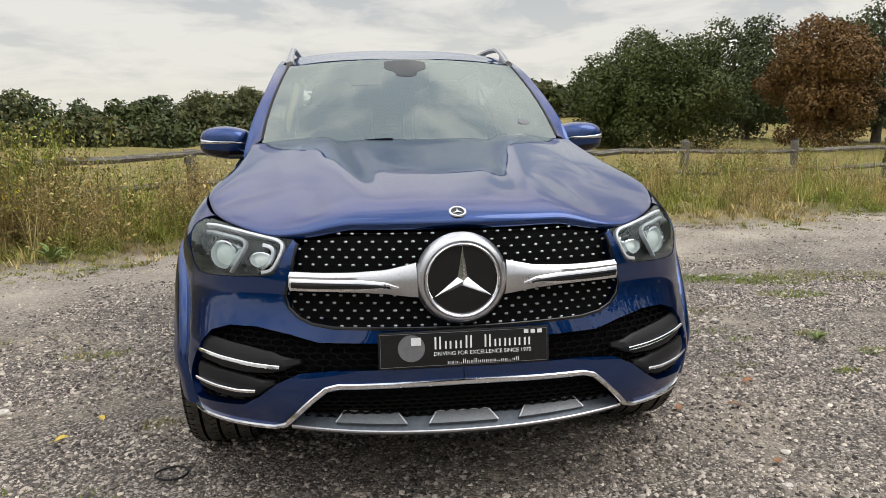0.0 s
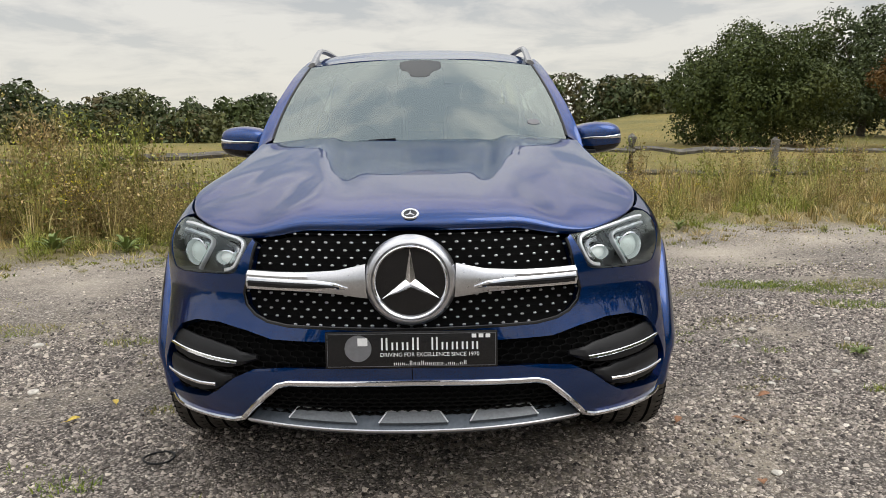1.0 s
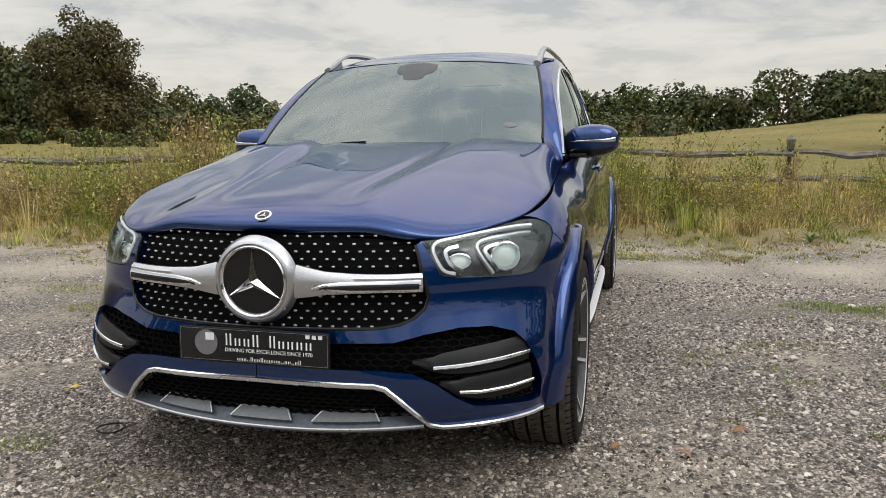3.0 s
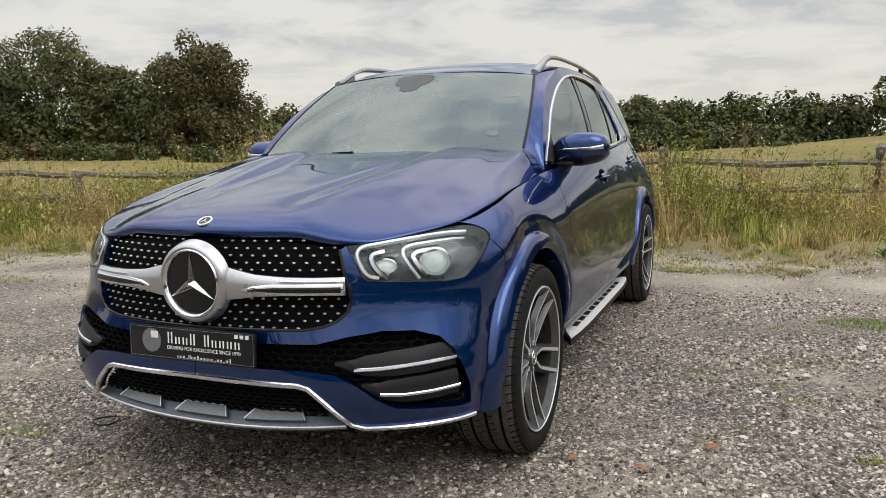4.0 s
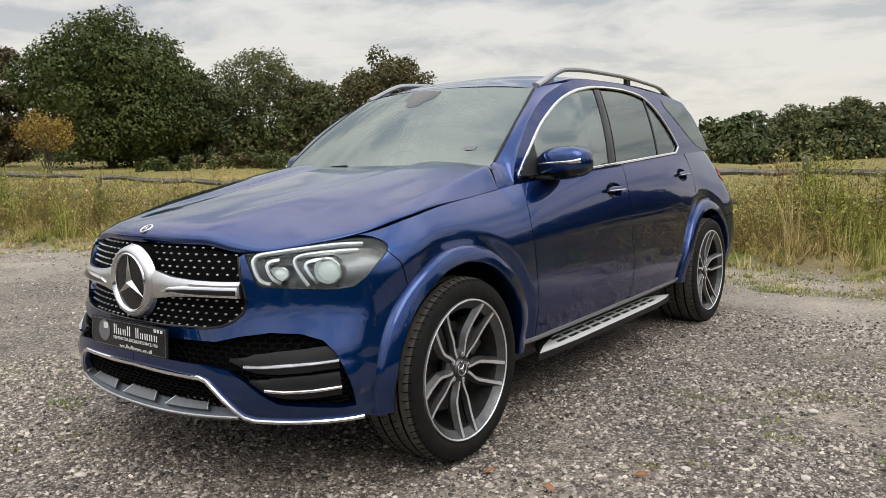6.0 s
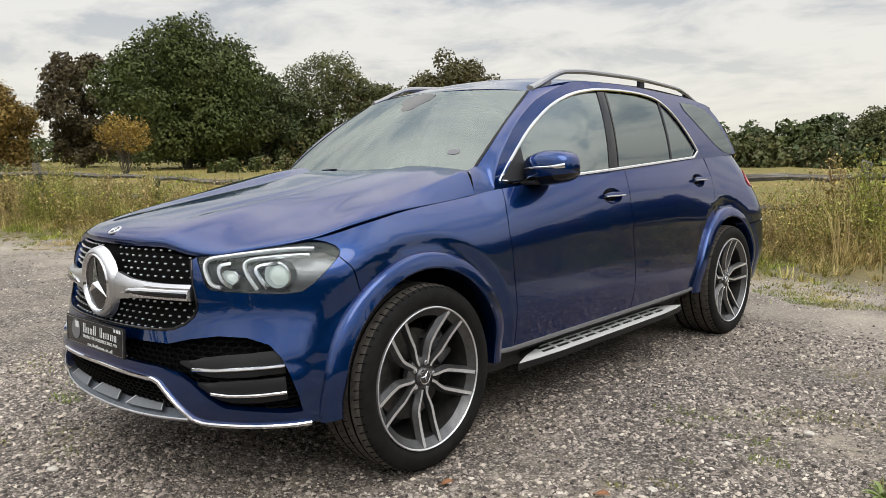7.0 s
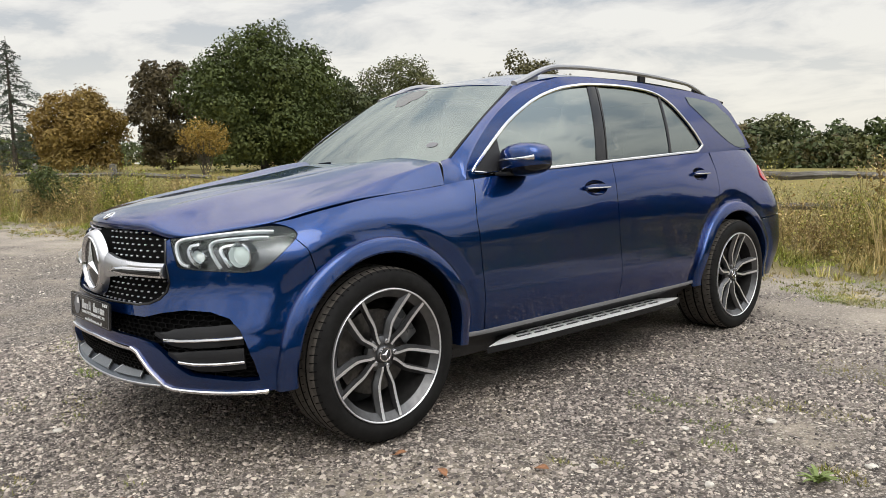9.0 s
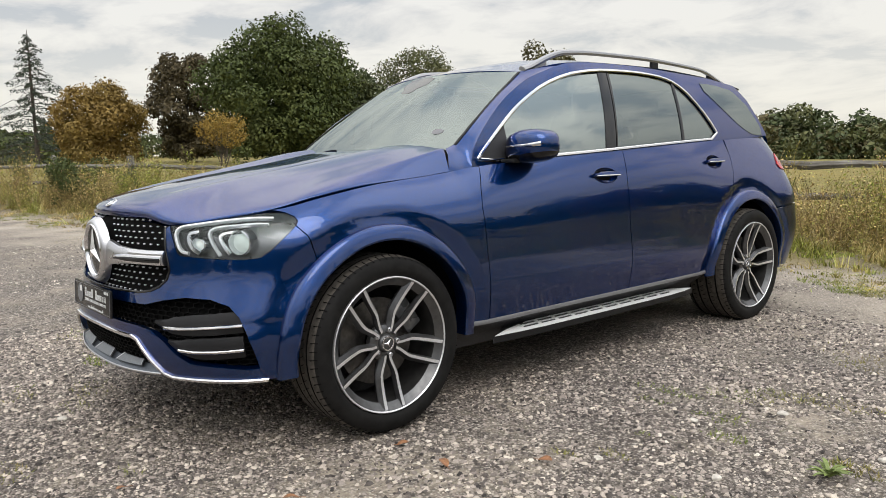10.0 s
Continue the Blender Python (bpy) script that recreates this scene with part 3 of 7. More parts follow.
def pod(bm, centre, half, power=2.6, rows=14, cols=24, shape=None):
    """A closed rounded body; shape may push its points about."""
    def sp(v, e):
        return math.copysign(abs(v) ** e, v)
    e = 2 / power
    grid = []
    for i in range(rows + 1):
        t = -math.pi / 2 + math.pi * i / rows
        ring = []
        for j in range(cols):
            a = 2 * math.pi * j / cols
            p = Vector((sp(math.cos(t), e) * sp(math.cos(a), e), sp(math.cos(t), e) * sp(math.sin(a), e), sp(math.sin(t), e)))
            if shape:
                p = Vector(shape(*p))
            ring.append(bm.verts.new(Vector(centre) + Vector((p.x * half[0], p.y * half[1], p.z * half[2]))))
        grid.append(ring)
    for a, b in zip(grid, grid[1:]):
        for j in range(cols):
            bm.faces.new((a[j], a[(j + 1) % cols], b[(j + 1) % cols], b[j]))
    bmesh.ops.remove_doubles(bm, verts=bm.verts, dist=1e-5)


def lathe(bm, profile, segments=64, centre=(0, 0, 0), start=0.0, turn=2 * math.pi):
    """Turns (out, radius) pairs about the x axis."""
    whole = abs(turn - 2 * math.pi) < 1e-6
    n = segments if whole else segments + 1
    rings = [[bm.verts.new((centre[0] + o, centre[1] + r * math.cos(start + turn * j / segments), centre[2] + r * math.sin(start + turn * j / segments))) for j in range(n)] for o, r in profile]
    for a, b in zip(rings, rings[1:]):
        for j in range(segments):
            i = (j + 1) % n
            bm.faces.new((a[j], a[i], b[i], b[j]))


def ribbon(bm, pts, normals, width, thick):
    """A flat moulding along points: width across the way, thick along the normal."""
    pts, normals = np.asarray(pts, float), np.asarray(normals, float)
    rings = []
    for k in range(len(pts)):
        ahead = pts[min(k + 1, len(pts) - 1)] - pts[max(k - 1, 0)]
        n = normals[k] / np.linalg.norm(normals[k])
        s = np.cross(ahead, n)
        s /= np.linalg.norm(s)
        w, h = (width[k] if hasattr(width, "__len__") else width) / 2, thick
        rings.append([bm.verts.new(pts[k] + s * a + n * b) for a, b in ((-w, -0.004), (-w, h * 0.55), (-w * 0.55, h), (w * 0.55, h), (w, h * 0.55), (w, -0.004))])
    for a, b in zip(rings, rings[1:]):
        for j in range(6):
            bm.faces.new((a[j], a[(j + 1) % 6], b[(j + 1) % 6], b[j]))
    bm.faces.new(rings[0])
    bm.faces.new(rings[-1][::-1])


def on_front(pts):
    """(x, z) marks on the front of the body as (angle, z)."""
    x, z = np.array(pts, float).T
    lo, hi = NOSE(z), NOSE(z) + DEEP
    for _ in range(34):
        m = (lo + hi) / 2
        short = half_width(m, z) < np.abs(x)
        lo, hi = np.where(short, m, lo), np.where(short, hi, m)
    return [(float(a), float(c)) for a, c in zip(np.where(x == 0, 0.0, angle_of(x, lo)), z)]


def corner(y, z):
    """The place y, z on the body's corner as (angle, z)."""
    return (float(angle_of(float(half_width(y, z)), y)), z)


def arc(cy, cz, r, a0, a1, n=24):
    return [(cy + r * math.cos(radians(a0 + (a1 - a0) * k / n)), cz + r * math.sin(radians(a0 + (a1 - a0) * k / n))) for k in range(n + 1)]


def moulding(name, marks, surf, mat, parent, width, thick, step=0.02, sides=(1, -1), off=0.0, label=""):
    bm = bmesh.new()
    q = dense(marks, step, False)
    p, n = surf(q[:, 0], q[:, 1]), surface_normal(surf, q)
    p = p + n * off
    if hasattr(width, "__len__"):
        width = np.interp(np.linspace(0, 1, len(q)), np.linspace(0, 1, len(width)), width)
    for s in sides:
        ribbon(bm, p * [s, 1, 1], n * [s, 1, 1], width, thick)
    return part(name, bm, mat, parent, label)


car = thing("car", "dark metallic blue large estate car standing on gravel, lamps lit", "car")
AXLE_F, AXLE_R, WHEEL_Z, TYRE_R = 0.0, 2.995, 0.380, 0.383
ARCH, FLARE = 0.455, 0.495

# front bumper, grille and lamps
GRILLE_LOW = [(0.0, 0.643), (0.211, 0.645), (0.39, 0.648), (0.455, 0.658), (0.497, 0.676), (0.527, 0.705), (0.536, 0.74), (0.527, 0.775), (0.514, 0.815), (0.503, 0.868), (0.492, 0.900)]
GRILLE_TOP = [(0.478, 0.915), (0.45, 0.922), (0.396, 0.932), (0.216, 0.944), (0.0, 0.948)]
LAMP_LOW = [(0.508, 0.912), (0.543, 0.857), (0.566, 0.808), (0.58, 0.799), (0.60, 0.796), (0.692, 0.789), (0.795, 0.783)]
LAMP_BACK = [(-0.512, 0.789), (-0.477, 0.815), (-0.421, 0.867), (-0.378, 0.902), (-0.366, 0.920), (-0.370, 0.935), (-0.392, 0.950)]
INTAKE_LOW = [(0.0, 0.525), (0.40, 0.522), (0.50, 0.512), (0.57, 0.478), (0.63, 0.43), (0.68, 0.398), (0.79, 0.383), (0.835, 0.374)]
INTAKE_BACK = [(-0.553, 0.375), (-0.575, 0.44), (-0.596, 0.522), (-0.607, 0.571)]
INTAKE_TOP = [(0.785, 0.612), (0.72, 0.636), (0.63, 0.640), (0.531, 0.625), (0.44, 0.603), (0.0, 0.598)]
CHROME_LINE = [(0.0, 0.478), (0.385, 0.474), (0.42, 0.465), (0.46, 0.432), (0.545, 0.343), (0.58, 0.331), (0.62, 0.330), (0.74, 0.328), (0.86, 0.325)]

lamp_low, lamp_back = on_front(LAMP_LOW), [corner(y, z) for y, z in LAMP_BACK]
intake_low, intake_back, intake_top = on_front(INTAKE_LOW), [corner(y, z) for y, z in INTAKE_BACK], on_front(INTAKE_TOP)
chrome_line = on_front(CHROME_LINE)
seam_low = [corner(y, z) for y, z in [(-0.345, 0.86), (-0.325, 0.80), (-0.305, 0.731)]]
arch_front = [corner(y, z) for y, z in arc(AXLE_F, WHEEL_Z, ARCH, 131, 187, 12)]
bumper_rim = (on_front(GRILLE_LOW) + lamp_low + lamp_back[:4] + seam_low + arch_front + [corner(-0.47, 0.325)] + chrome_line[::-1]
              + intake_low + intake_back + intake_top)
bumper = panel("front_bumper", bumper_rim, front, PAINT, car, sides=(1, -1), step=0.02, lip=0.03, joint=0.0015)
moulding("chrome_strip", chrome_line, front, CHROME, bumper, 0.017, 0.010, label="chrome strip along the lower bumper edge")

# intakes with their mesh and blades
hollow = intake_low + intake_back + intake_top
panel("intake_lining", rounded(shrink(dense(hollow, 0.02), -0.012), 1), front, SHADE, bumper, sides=(1, -1), step=0.03, lip=0, off=-0.06)


def honeycomb(name, loop, surf, parent, cell, off, wall=0.004, depth=0.012, squash=0.6, sides=(1, -1)):
    """A lattice of hexagon bars over an outline."""
    poly = np.array(loop)
    lo, hi = poly.min(0), poly.max(0)
    bm = bmesh.new()
    w, h = cell, cell * squash
    rows = int((hi[1] - lo[1]) / (0.75 * h)) + 2
    cols = int((hi[0] - lo[0]) / (w * 0.866)) + 2
    done, bars = set(), []
    for i in range(rows):
        for j in range(cols):
            c = np.array([lo[0] + (j + 0.5 * (i % 2)) * w * 0.866, lo[1] + i * 0.75 * h])
            ring = [c + np.array([w * 0.5 * math.sin(math.pi / 3 * k), h * 0.5 * math.cos(math.pi / 3 * k)]) for k in range(6)]
            for k in range(3):
                key = tuple(np.round((ring[k] + ring[k + 1]) / 2, 4))
                if key not in done:
                    done.add(key)
                    bars.append((ring[k], ring[k + 1]))
    bars = np.array(bars)
    bars = bars[within(poly, bars.mean(1))]
    q = bars.reshape(-1, 2)
    n = surface_normal(surf, q)
    p = (surf(q[:, 0], q[:, 1]) + n * off).reshape(-1, 2, 3)
    n = n.reshape(-1, 2, 3)
    for (pa, pb), (na, nb) in zip(p, n):
        d = np.cross(pb - pa, na)
        d = d / np.linalg.norm(d) * wall / 2
        for s in sides:
            m = np.array([s, 1, 1])
            v = [bm.verts.new(c * m) for c in (pa - d, pa + d, pb + d, pb - d, pa - na * depth, pb - nb * depth)]
            for f in ((0, 1, 2, 3), (0, 3, 5, 4), (1, 4, 5, 2)):
                bm.faces.new([v[x] for x in f])
    return part(name, bm, MESH_BLACK, parent, smooth=False)


honeycomb("intake_mesh", hollow, front, bumper, 0.050, -0.024, wall=0.003, squash=0.5)
for blade, marks in (("air_blade", [(0.50, 0.545), (0.56, 0.537), (0.64, 0.540), (0.74, 0.548), (0.832, 0.556)]), ("air_blade", [(0.585, 0.475), (0.64, 0.457), (0.70, 0.452), (0.78, 0.455), (0.848, 0.462)])):
    for s in (1, -1):
        b = moulding(blade, on_front(marks), front, BLACK, bumper, [0.014, 0.064, 0.080, 0.082, 0.080], 0.014, sides=(s,), off=-0.025)
        moulding("chrome_edge", on_front(marks[1:]), lambda u, v: front(u, v - 0.012), CHROME, b, 0.012, 0.006, sides=(s,), off=-0.006, label="thin chrome edge")

# lower grille and skid plate
LOW_GRILLE = [(0.0, 0.470), (0.385, 0.466), (0.42, 0.455), (0.46, 0.42), (0.535, 0.345), (0.50, 0.335), (0.30, 0.33), (0.0, 0.325)]
low_loop = on_front(LOW_GRILLE)
panel("lower_lining", low_loop, front, SHADE, bumper, sides=(1, -1), step=0.03, lip=0, off=-0.05)
honeycomb("lower_mesh", low_loop, front, bumper, 0.044, -0.03, squash=0.5)


def skid_surface(x, s):
    """The sloping skid plate: s 0 at its front lip, 1 at its back under the lower grille."""
    x, s = np.broadcast_arrays(np.asarray(x, float), np.asarray(s, float))
    y = -0.880 + 0.10 * (np.abs(x) / 0.6) ** 2.4 + 0.060 * s
    return np.stack([x, y, 0.320 + 0.018 * (np.abs(x) / 0.52) ** 2 + 0.052 * s], -1)


skid = panel("skid_plate", [(-0.53, 0), (0.53, 0), (0.48, 1), (-0.48, 1)], skid_surface, SKID, bumper, step=0.06, lip=0.02, label="grey skid plate with raised silver pads")
moulding("lip", [(-0.53, 0.0), (0.53, 0.0)], skid_surface, SATIN, skid, 0.007, 0.005, sides=(1,))
for cx in (-0.285, 0.0, 0.285):
    pad = panel("pad", [(cx - 0.108, 0.26), (cx + 0.108, 0.26), (cx + 0.082, 0.80), (cx - 0.082, 0.80)], skid_surface, PAD, skid, step=0.05, lip=0.018, off=0.014)
    moulding("pad_edge", [(cx - 0.108, 0.26), (cx - 0.082, 0.80), (cx + 0.082, 0.80), (cx + 0.108, 0.26)], skid_surface, SATIN, pad, 0.005, 0.002, sides=(1,), off=0.014)
panel("under_tray", [(-0.44, 0), (0.44, 0), (0.60, 0.06), (0.60, 1), (-0.60, 1), (-0.60, 0.06)], lambda u, v: np.stack(np.broadcast_arrays(u, -0.66 + 4.4 * v, 0.275 - 0.035 * np.clip(v * 8, 0, 1) + 0 * u), -1), SHADE, car, step=0.3, lip=0.02)

# number plate with its print
plate = thing("number_plate", "black dealer plate with white print on the bumper", "number plate", at=(0, -0.905, 0.560))
PLATE_TURN = Matrix.Rotation(radians(-3), 4, "X")
plate.matrix_basis = Matrix.Translation((0.0, -0.893, 0.588)) @ PLATE_TURN
bm = bmesh.new()
box(bm, (0, 0, 0), (0.524, 0.012, 0.114), 0.005)
part("board", bm, PLATE, plate)
bm = bmesh.new()
for a, b in (((-0.255, 0.050), (0.255, 0.050)), ((0.255, 0.050), (0.255, -0.050)), ((0.255, -0.050), (-0.255, -0.050)), ((-0.255, -0.050), (-0.255, 0.050))):
    c = ((a[0] + b[0]) / 2, -0.0065, (a[1] + b[1]) / 2)
    box(bm, c, (abs(a[0] - b[0]) + 0.001, 0.001, abs(a[1] - b[1]) + 0.001))
part("border", bm, PRINT_GREY, plate, "thin grey border line", smooth=False)


def flat_text(name, text, parent, x, z, size, width, mat, y=-0.0068, label=""):
    """Writing as a thin mesh on the front of a board."""
    cu = bpy.data.curves.new(name, "FONT")
    cu.body, cu.size, cu.extrude, cu.align_x = text, size, 0.0004, "CENTER"
    tmp = bpy.data.objects.new(name, cu)
    scene.collection.objects.link(tmp)
    bpy.context.view_layer.update()
    me = bpy.data.meshes.new_from_object(tmp.evaluated_get(bpy.context.evaluated_depsgraph_get()))
    bpy.data.objects.remove(tmp)
    bpy.data.curves.remove(cu)
    xs = [v.co.x for v in me.vertices]
    k = width / (max(xs) - min(xs))
    me.transform(Matrix.Translation((x, y, z)) @ Matrix.Rotation(radians(90), 4, "X") @ Matrix.Diagonal((k, 1, 1, 1)))
    me.materials.clear()
    me.materials.append(mat)
    return hang(name, me, parent, label)


flat_text("slogan", "DRIVING FOR EXCELLENCE SINCE 1970", plate, 0.055, -0.020, 0.017, 0.30, PRINT)
for name, x0, x1, z, h, heights in (("print_bar", -0.098, 0.028, 0.015, 0.038, (1.0, 0.62, 0.62, 1.0)), ("print_bar", 0.055, 0.208, 0.015, 0.038, (1.0, 0.60, 0.62, 0.62, 0.62)), ("print_bar", -0.055, 0.168, -0.042, 0.0135, (0.6, 0.6, 0.6, 0.2, 1, 0.6, 0.6, 1, 0.6, 0.6, 0.6, 0.6, 0.6, 0.2, 0.6, 0.6, 0.2, 0.6, 1))):
    bm = bmesh.new()
    cell = (x1 - x0) / len(heights)
    for j, tall in enumerate(heights):
        c = x0 + cell * (j + 0.5)
        for d in (-0.28, 0.28):
            box(bm, (c + d * cell * 0.8, -0.0066, z - h * 0.4 + h * tall / 2), (cell * 0.17, 0.001, h * tall))
    part(name, bm, PRINT, plate, smooth=False)
bm = bmesh.new()
lathe(bm, [(0.0, 0.0), (0.0, 0.041), (0.001, 0.041)], 40)
bmesh.ops.rotate(bm, verts=bm.verts, cent=(0, 0, 0), matrix=Matrix.Rotation(radians(-90), 3, "Z"))
bmesh.ops.translate(bm, verts=bm.verts, vec=(-0.162, -0.0068, 0.006))
part("badge_disc", bm, PRINT_GREY, plate, "round grey printed badge")
bm = bmesh.new()
box(bm, (-0.148, -0.0085, 0.026), (0.030, 0.001, 0.024))
part("badge_mark", bm, PRINT, plate, smooth=False)
for j in range(3):
    bm = bmesh.new()
    box(bm, (0.190 + 0.021 * j, -0.0068, 0.0415), (0.014, 0.001, 0.012), 0.0004)
    part("print_square", bm, PRINT, plate, smooth=False)

# grille: black lattice, studs, bar and round emblem
grille_loop = on_front(GRILLE_LOW + GRILLE_TOP)
grille = panel("grille", grille_loop, front, SHADE, car, sides=(1, -1), step=0.03, lip=0, off=-0.030, label="black grille with silver studs and a silver bar")
moulding("grille_frame", on_front(GRILLE_LOW), front, GLOSS_BLACK, grille, 0.010, 0.004)
bm = bmesh.new()
lathe(bm, [(-0.001, 0.0022), (0.006, 0.0066), (0.009, 0.0056), (0.0105, 0.003), (0.0105, 0.0)], 6)
bmesh.ops.rotate(bm, verts=bm.verts, cent=(0, 0, 0), matrix=Matrix.Rotation(radians(-90), 3, "Z"))
bmesh.ops.scale(bm, verts=bm.verts, vec=(1.0, 1, 0.62))
stud_first = part("stud", bm, SATIN, grille, sharp=20)
stud_mesh = stud_first.data
bpy.data.objects.remove(stud_first)
BAR_Z = 0.792
lattice = bmesh.new()
gl = np.array([front(a, z) for a, z in grille_loop])[:, [0, 2]]
spots = []
for row in range(13):
    z = 0.928 - 0.0232 * row
    for j in range(-13, 14):
        x = (j + 0.5 * (row % 2)) * 0.0405
        if within(gl, np.array([(abs(x), z)])).all() and abs(z - BAR_Z) > 0.030 + 0.012 * (abs(x) < 0.2) and math.hypot(x, z - BAR_Z) > 0.142:
            spots.append((x, z))


def on_grille(pts):
    """Places just inside the grille's opening, with the turn of its skin."""
    q = np.array(on_front([(abs(x), z) for x, z in pts]))
    p = front(q[:, 0], q[:, 1]) * np.array([(math.copysign(1, x), 1, 1) for x, _ in pts]) + [0, 0.026, 0]
    return p, q[:, 0] / 0.9 * 0.55 * np.array([math.copysign(1, x) for x, _ in pts])


place, turns = on_grille(spots)
left_of, _ = on_grille([(x - 0.0405, z) for x, z in spots])
below, _ = on_grille([(x + 0.02025, z - 0.0232) for x, z in spots])
for k in range(len(spots)):
    st = hang("stud", stud_mesh, grille)
    st.matrix_basis = Matrix.Translation(place[k]) @ Matrix.Rotation(turns[k], 4, "Z")
    for q3, w in ((left_of[k], Vector((0, 0, 0.0014))), (below[k], Vector((0.0012, 0, 0)))):
        if within(gl, np.array([(abs(q3[0]), q3[2])])).all():
            pa, pb = Vector(place[k]), Vector(q3)
            lattice.faces.new([lattice.verts.new(c) for c in (pa - w, pb - w, pb + w, pa + w)])
tagged(part("lattice", lattice, MESH_BLACK, grille, smooth=False), kind="stuff")

for s in (1, -1):
    marks = on_front([(0.135, BAR_Z), (0.17, BAR_Z - 0.002), (0.22, BAR_Z - 0.004), (0.36, BAR_Z - 0.006), (0.517, BAR_Z - 0.006)])
    bar = moulding("grille_bar", marks, front, SATIN, grille, [0.105, 0.072, 0.060, 0.056, 0.058], 0.022, sides=(s,), off=-0.004, label="satin silver grille bar")
    low = on_front([(0.19, BAR_Z - 0.022), (0.23, BAR_Z - 0.014), (0.36, BAR_Z - 0.015), (0.512, BAR_Z - 0.015)])
    moulding("chrome_frame", low, front, CHROME, bar, [0.008, 0.034, 0.036, 0.038], 0.008, sides=(s,), off=0.015)
    moulding("slot", on_front([(0.215, BAR_Z - 0.019), (0.24, BAR_Z - 0.016), (0.36, BAR_Z - 0.016), (0.506, BAR_Z - 0.016)]), front, GLOSS_BLACK, bar, [0.004, 0.016, 0.018, 0.018], 0.003, sides=(s,), off=0.0225)

bm = bmesh.new()
lathe(bm, [(-0.02, 0.143), (0.004, 0.135), (0.014, 0.127), (0.016, 0.120), (0.010, 0.117), (0.0, 0.117)], 72)
bmesh.ops.rotate(bm, verts=bm.verts, cent=(0, 0, 0), matrix=Matrix.Rotation(radians(-90), 3, "Z"))
bmesh.ops.translate(bm, verts=bm.verts, vec=(0, -0.862, BAR_Z))
emblem = part("emblem", bm, SATIN, grille, "round silver emblem with a three-pointed star shape", sharp=50)
bm = bmesh.new()
lathe(bm, [(0.004, 0.118), (0.015, 0.1155), (0.019, 0.111), (0.015, 0.105), (0.006, 0.103)], 72)
bmesh.ops.rotate(bm, verts=bm.verts, cent=(0, 0, 0), matrix=Matrix.Rotation(radians(-90), 3, "Z"))
bmesh.ops.translate(bm, verts=bm.verts, vec=(0, -0.862, BAR_Z))
part("ring", bm, CHROME, emblem, sharp=50)
bm = bmesh.new()
lathe(bm, [(0.010, 0.0), (0.009, 0.06), (0.006, 0.106)], 48)
bmesh.ops.rotate(bm, verts=bm.verts, cent=(0, 0, 0), matrix=Matrix.Rotation(radians(-90), 3, "Z"))
bmesh.ops.translate(bm, verts=bm.verts, vec=(0, -0.862, BAR_Z))
part("disc", bm, GLOSS_BLACK, emblem, "black glossy disc")


def star(bm, centre, reach, waist, rise, face=(0, -1, 0), up=(0, 0, 1)):
    """A three-pointed star with a ridge along each arm."""
    face, up = Vector(face), Vector(up)
    across = up.cross(face)
    top = bm.verts.new(Vector(centre) + face * rise)
    ring = []
    for k in range(6):
        a = math.pi / 3 * k
        d = reach if k % 2 == 0 else waist
        ring.append(bm.verts.new(Vector(centre) + up * (d * math.cos(a)) + across * (d * math.sin(a))))
    for k in range(6):
        bm.faces.new((top, ring[k], ring[(k + 1) % 6]))
    bm.faces.new(ring[::-1])


bm = bmesh.new()
star(bm, (0, -0.872, BAR_Z), 0.102, 0.0175, 0.016)
part("star_shape", bm, CHROME, emblem, smooth=False)

# body sides
seam_top = [(y, float(SHOULDER_Z(y)) + 0.0005) for y in np.linspace(-0.40, 0.60, 21)]
fender_rim = ([(-0.432, 0.963), (-0.392, 0.951), (-0.370, 0.936), (-0.366, 0.920), (-0.378, 0.902), (-0.345, 0.86), (-0.325, 0.80), (-0.305, 0.731)]
              + arc(AXLE_F, WHEEL_Z, ARCH, 130, 0, 30) + [(0.455, 0.375), (0.598, 0.375), (0.578, 0.50), (0.56, 0.70), (0.552, 0.92), (0.575, 1.0), (0.622, 1.10)] + seam_top[::-1])
FDOOR = [(0.598, 0.385), (0.578, 0.50), (0.56, 0.70), (0.552, 0.92), (0.575, 1.0), (0.622, 1.103)] + [(y, float(SHOULDER_Z(y))) for y in np.linspace(0.70, 1.685, 12)] + [(1.655, 0.97), (1.65, 0.745), (1.672, 0.48), (1.68, 0.385)]
RDOOR = ([(1.68, 0.385), (1.672, 0.48), (1.65, 0.745), (1.655, 0.97), (1.685, 1.159)] + [(y, float(SHOULDER_Z(y))) for y in np.linspace(1.78, 2.845, 12)]
         + [(2.862, 1.10), (2.838, 0.99), (2.79, 0.91)] + arc(AXLE_R, WHEEL_Z, ARCH + 0.035, 112, 177, 14) + [(2.51, 0.385)])
QUARTER = ([(2.86, 1.215), (2.862, 1.10), (2.838, 0.99), (2.79, 0.91)] + arc(AXLE_R, WHEEL_Z, ARCH + 0.035, 112, 105, 3) + arc(AXLE_R, WHEEL_Z, ARCH, 103, 48, 14)
           + [(3.36, 0.74), (3.62, 0.76), (3.9, 0.76), (3.86, 1.0), (3.80, 1.12), (3.72, 1.24)] + [(y, float(SHOULDER_Z(y))) for y in np.linspace(3.6, 2.95, 8)])
RBUMP = arc(AXLE_R, WHEEL_Z, ARCH, 46, -8, 14) + [(3.44, 0.32), (3.7, 0.30), (3.95, 0.33), (3.97, 0.60), (3.93, 0.752), (3.62, 0.752), (3.36, 0.732)]


def cup_rim(y0, z0, k=1.0):
    return [(y0 + 0.096 * k * math.cos(a), z0 + 0.040 * k * math.sin(a)) for a in np.linspace(0, 2 * math.pi, 28, endpoint=False)]


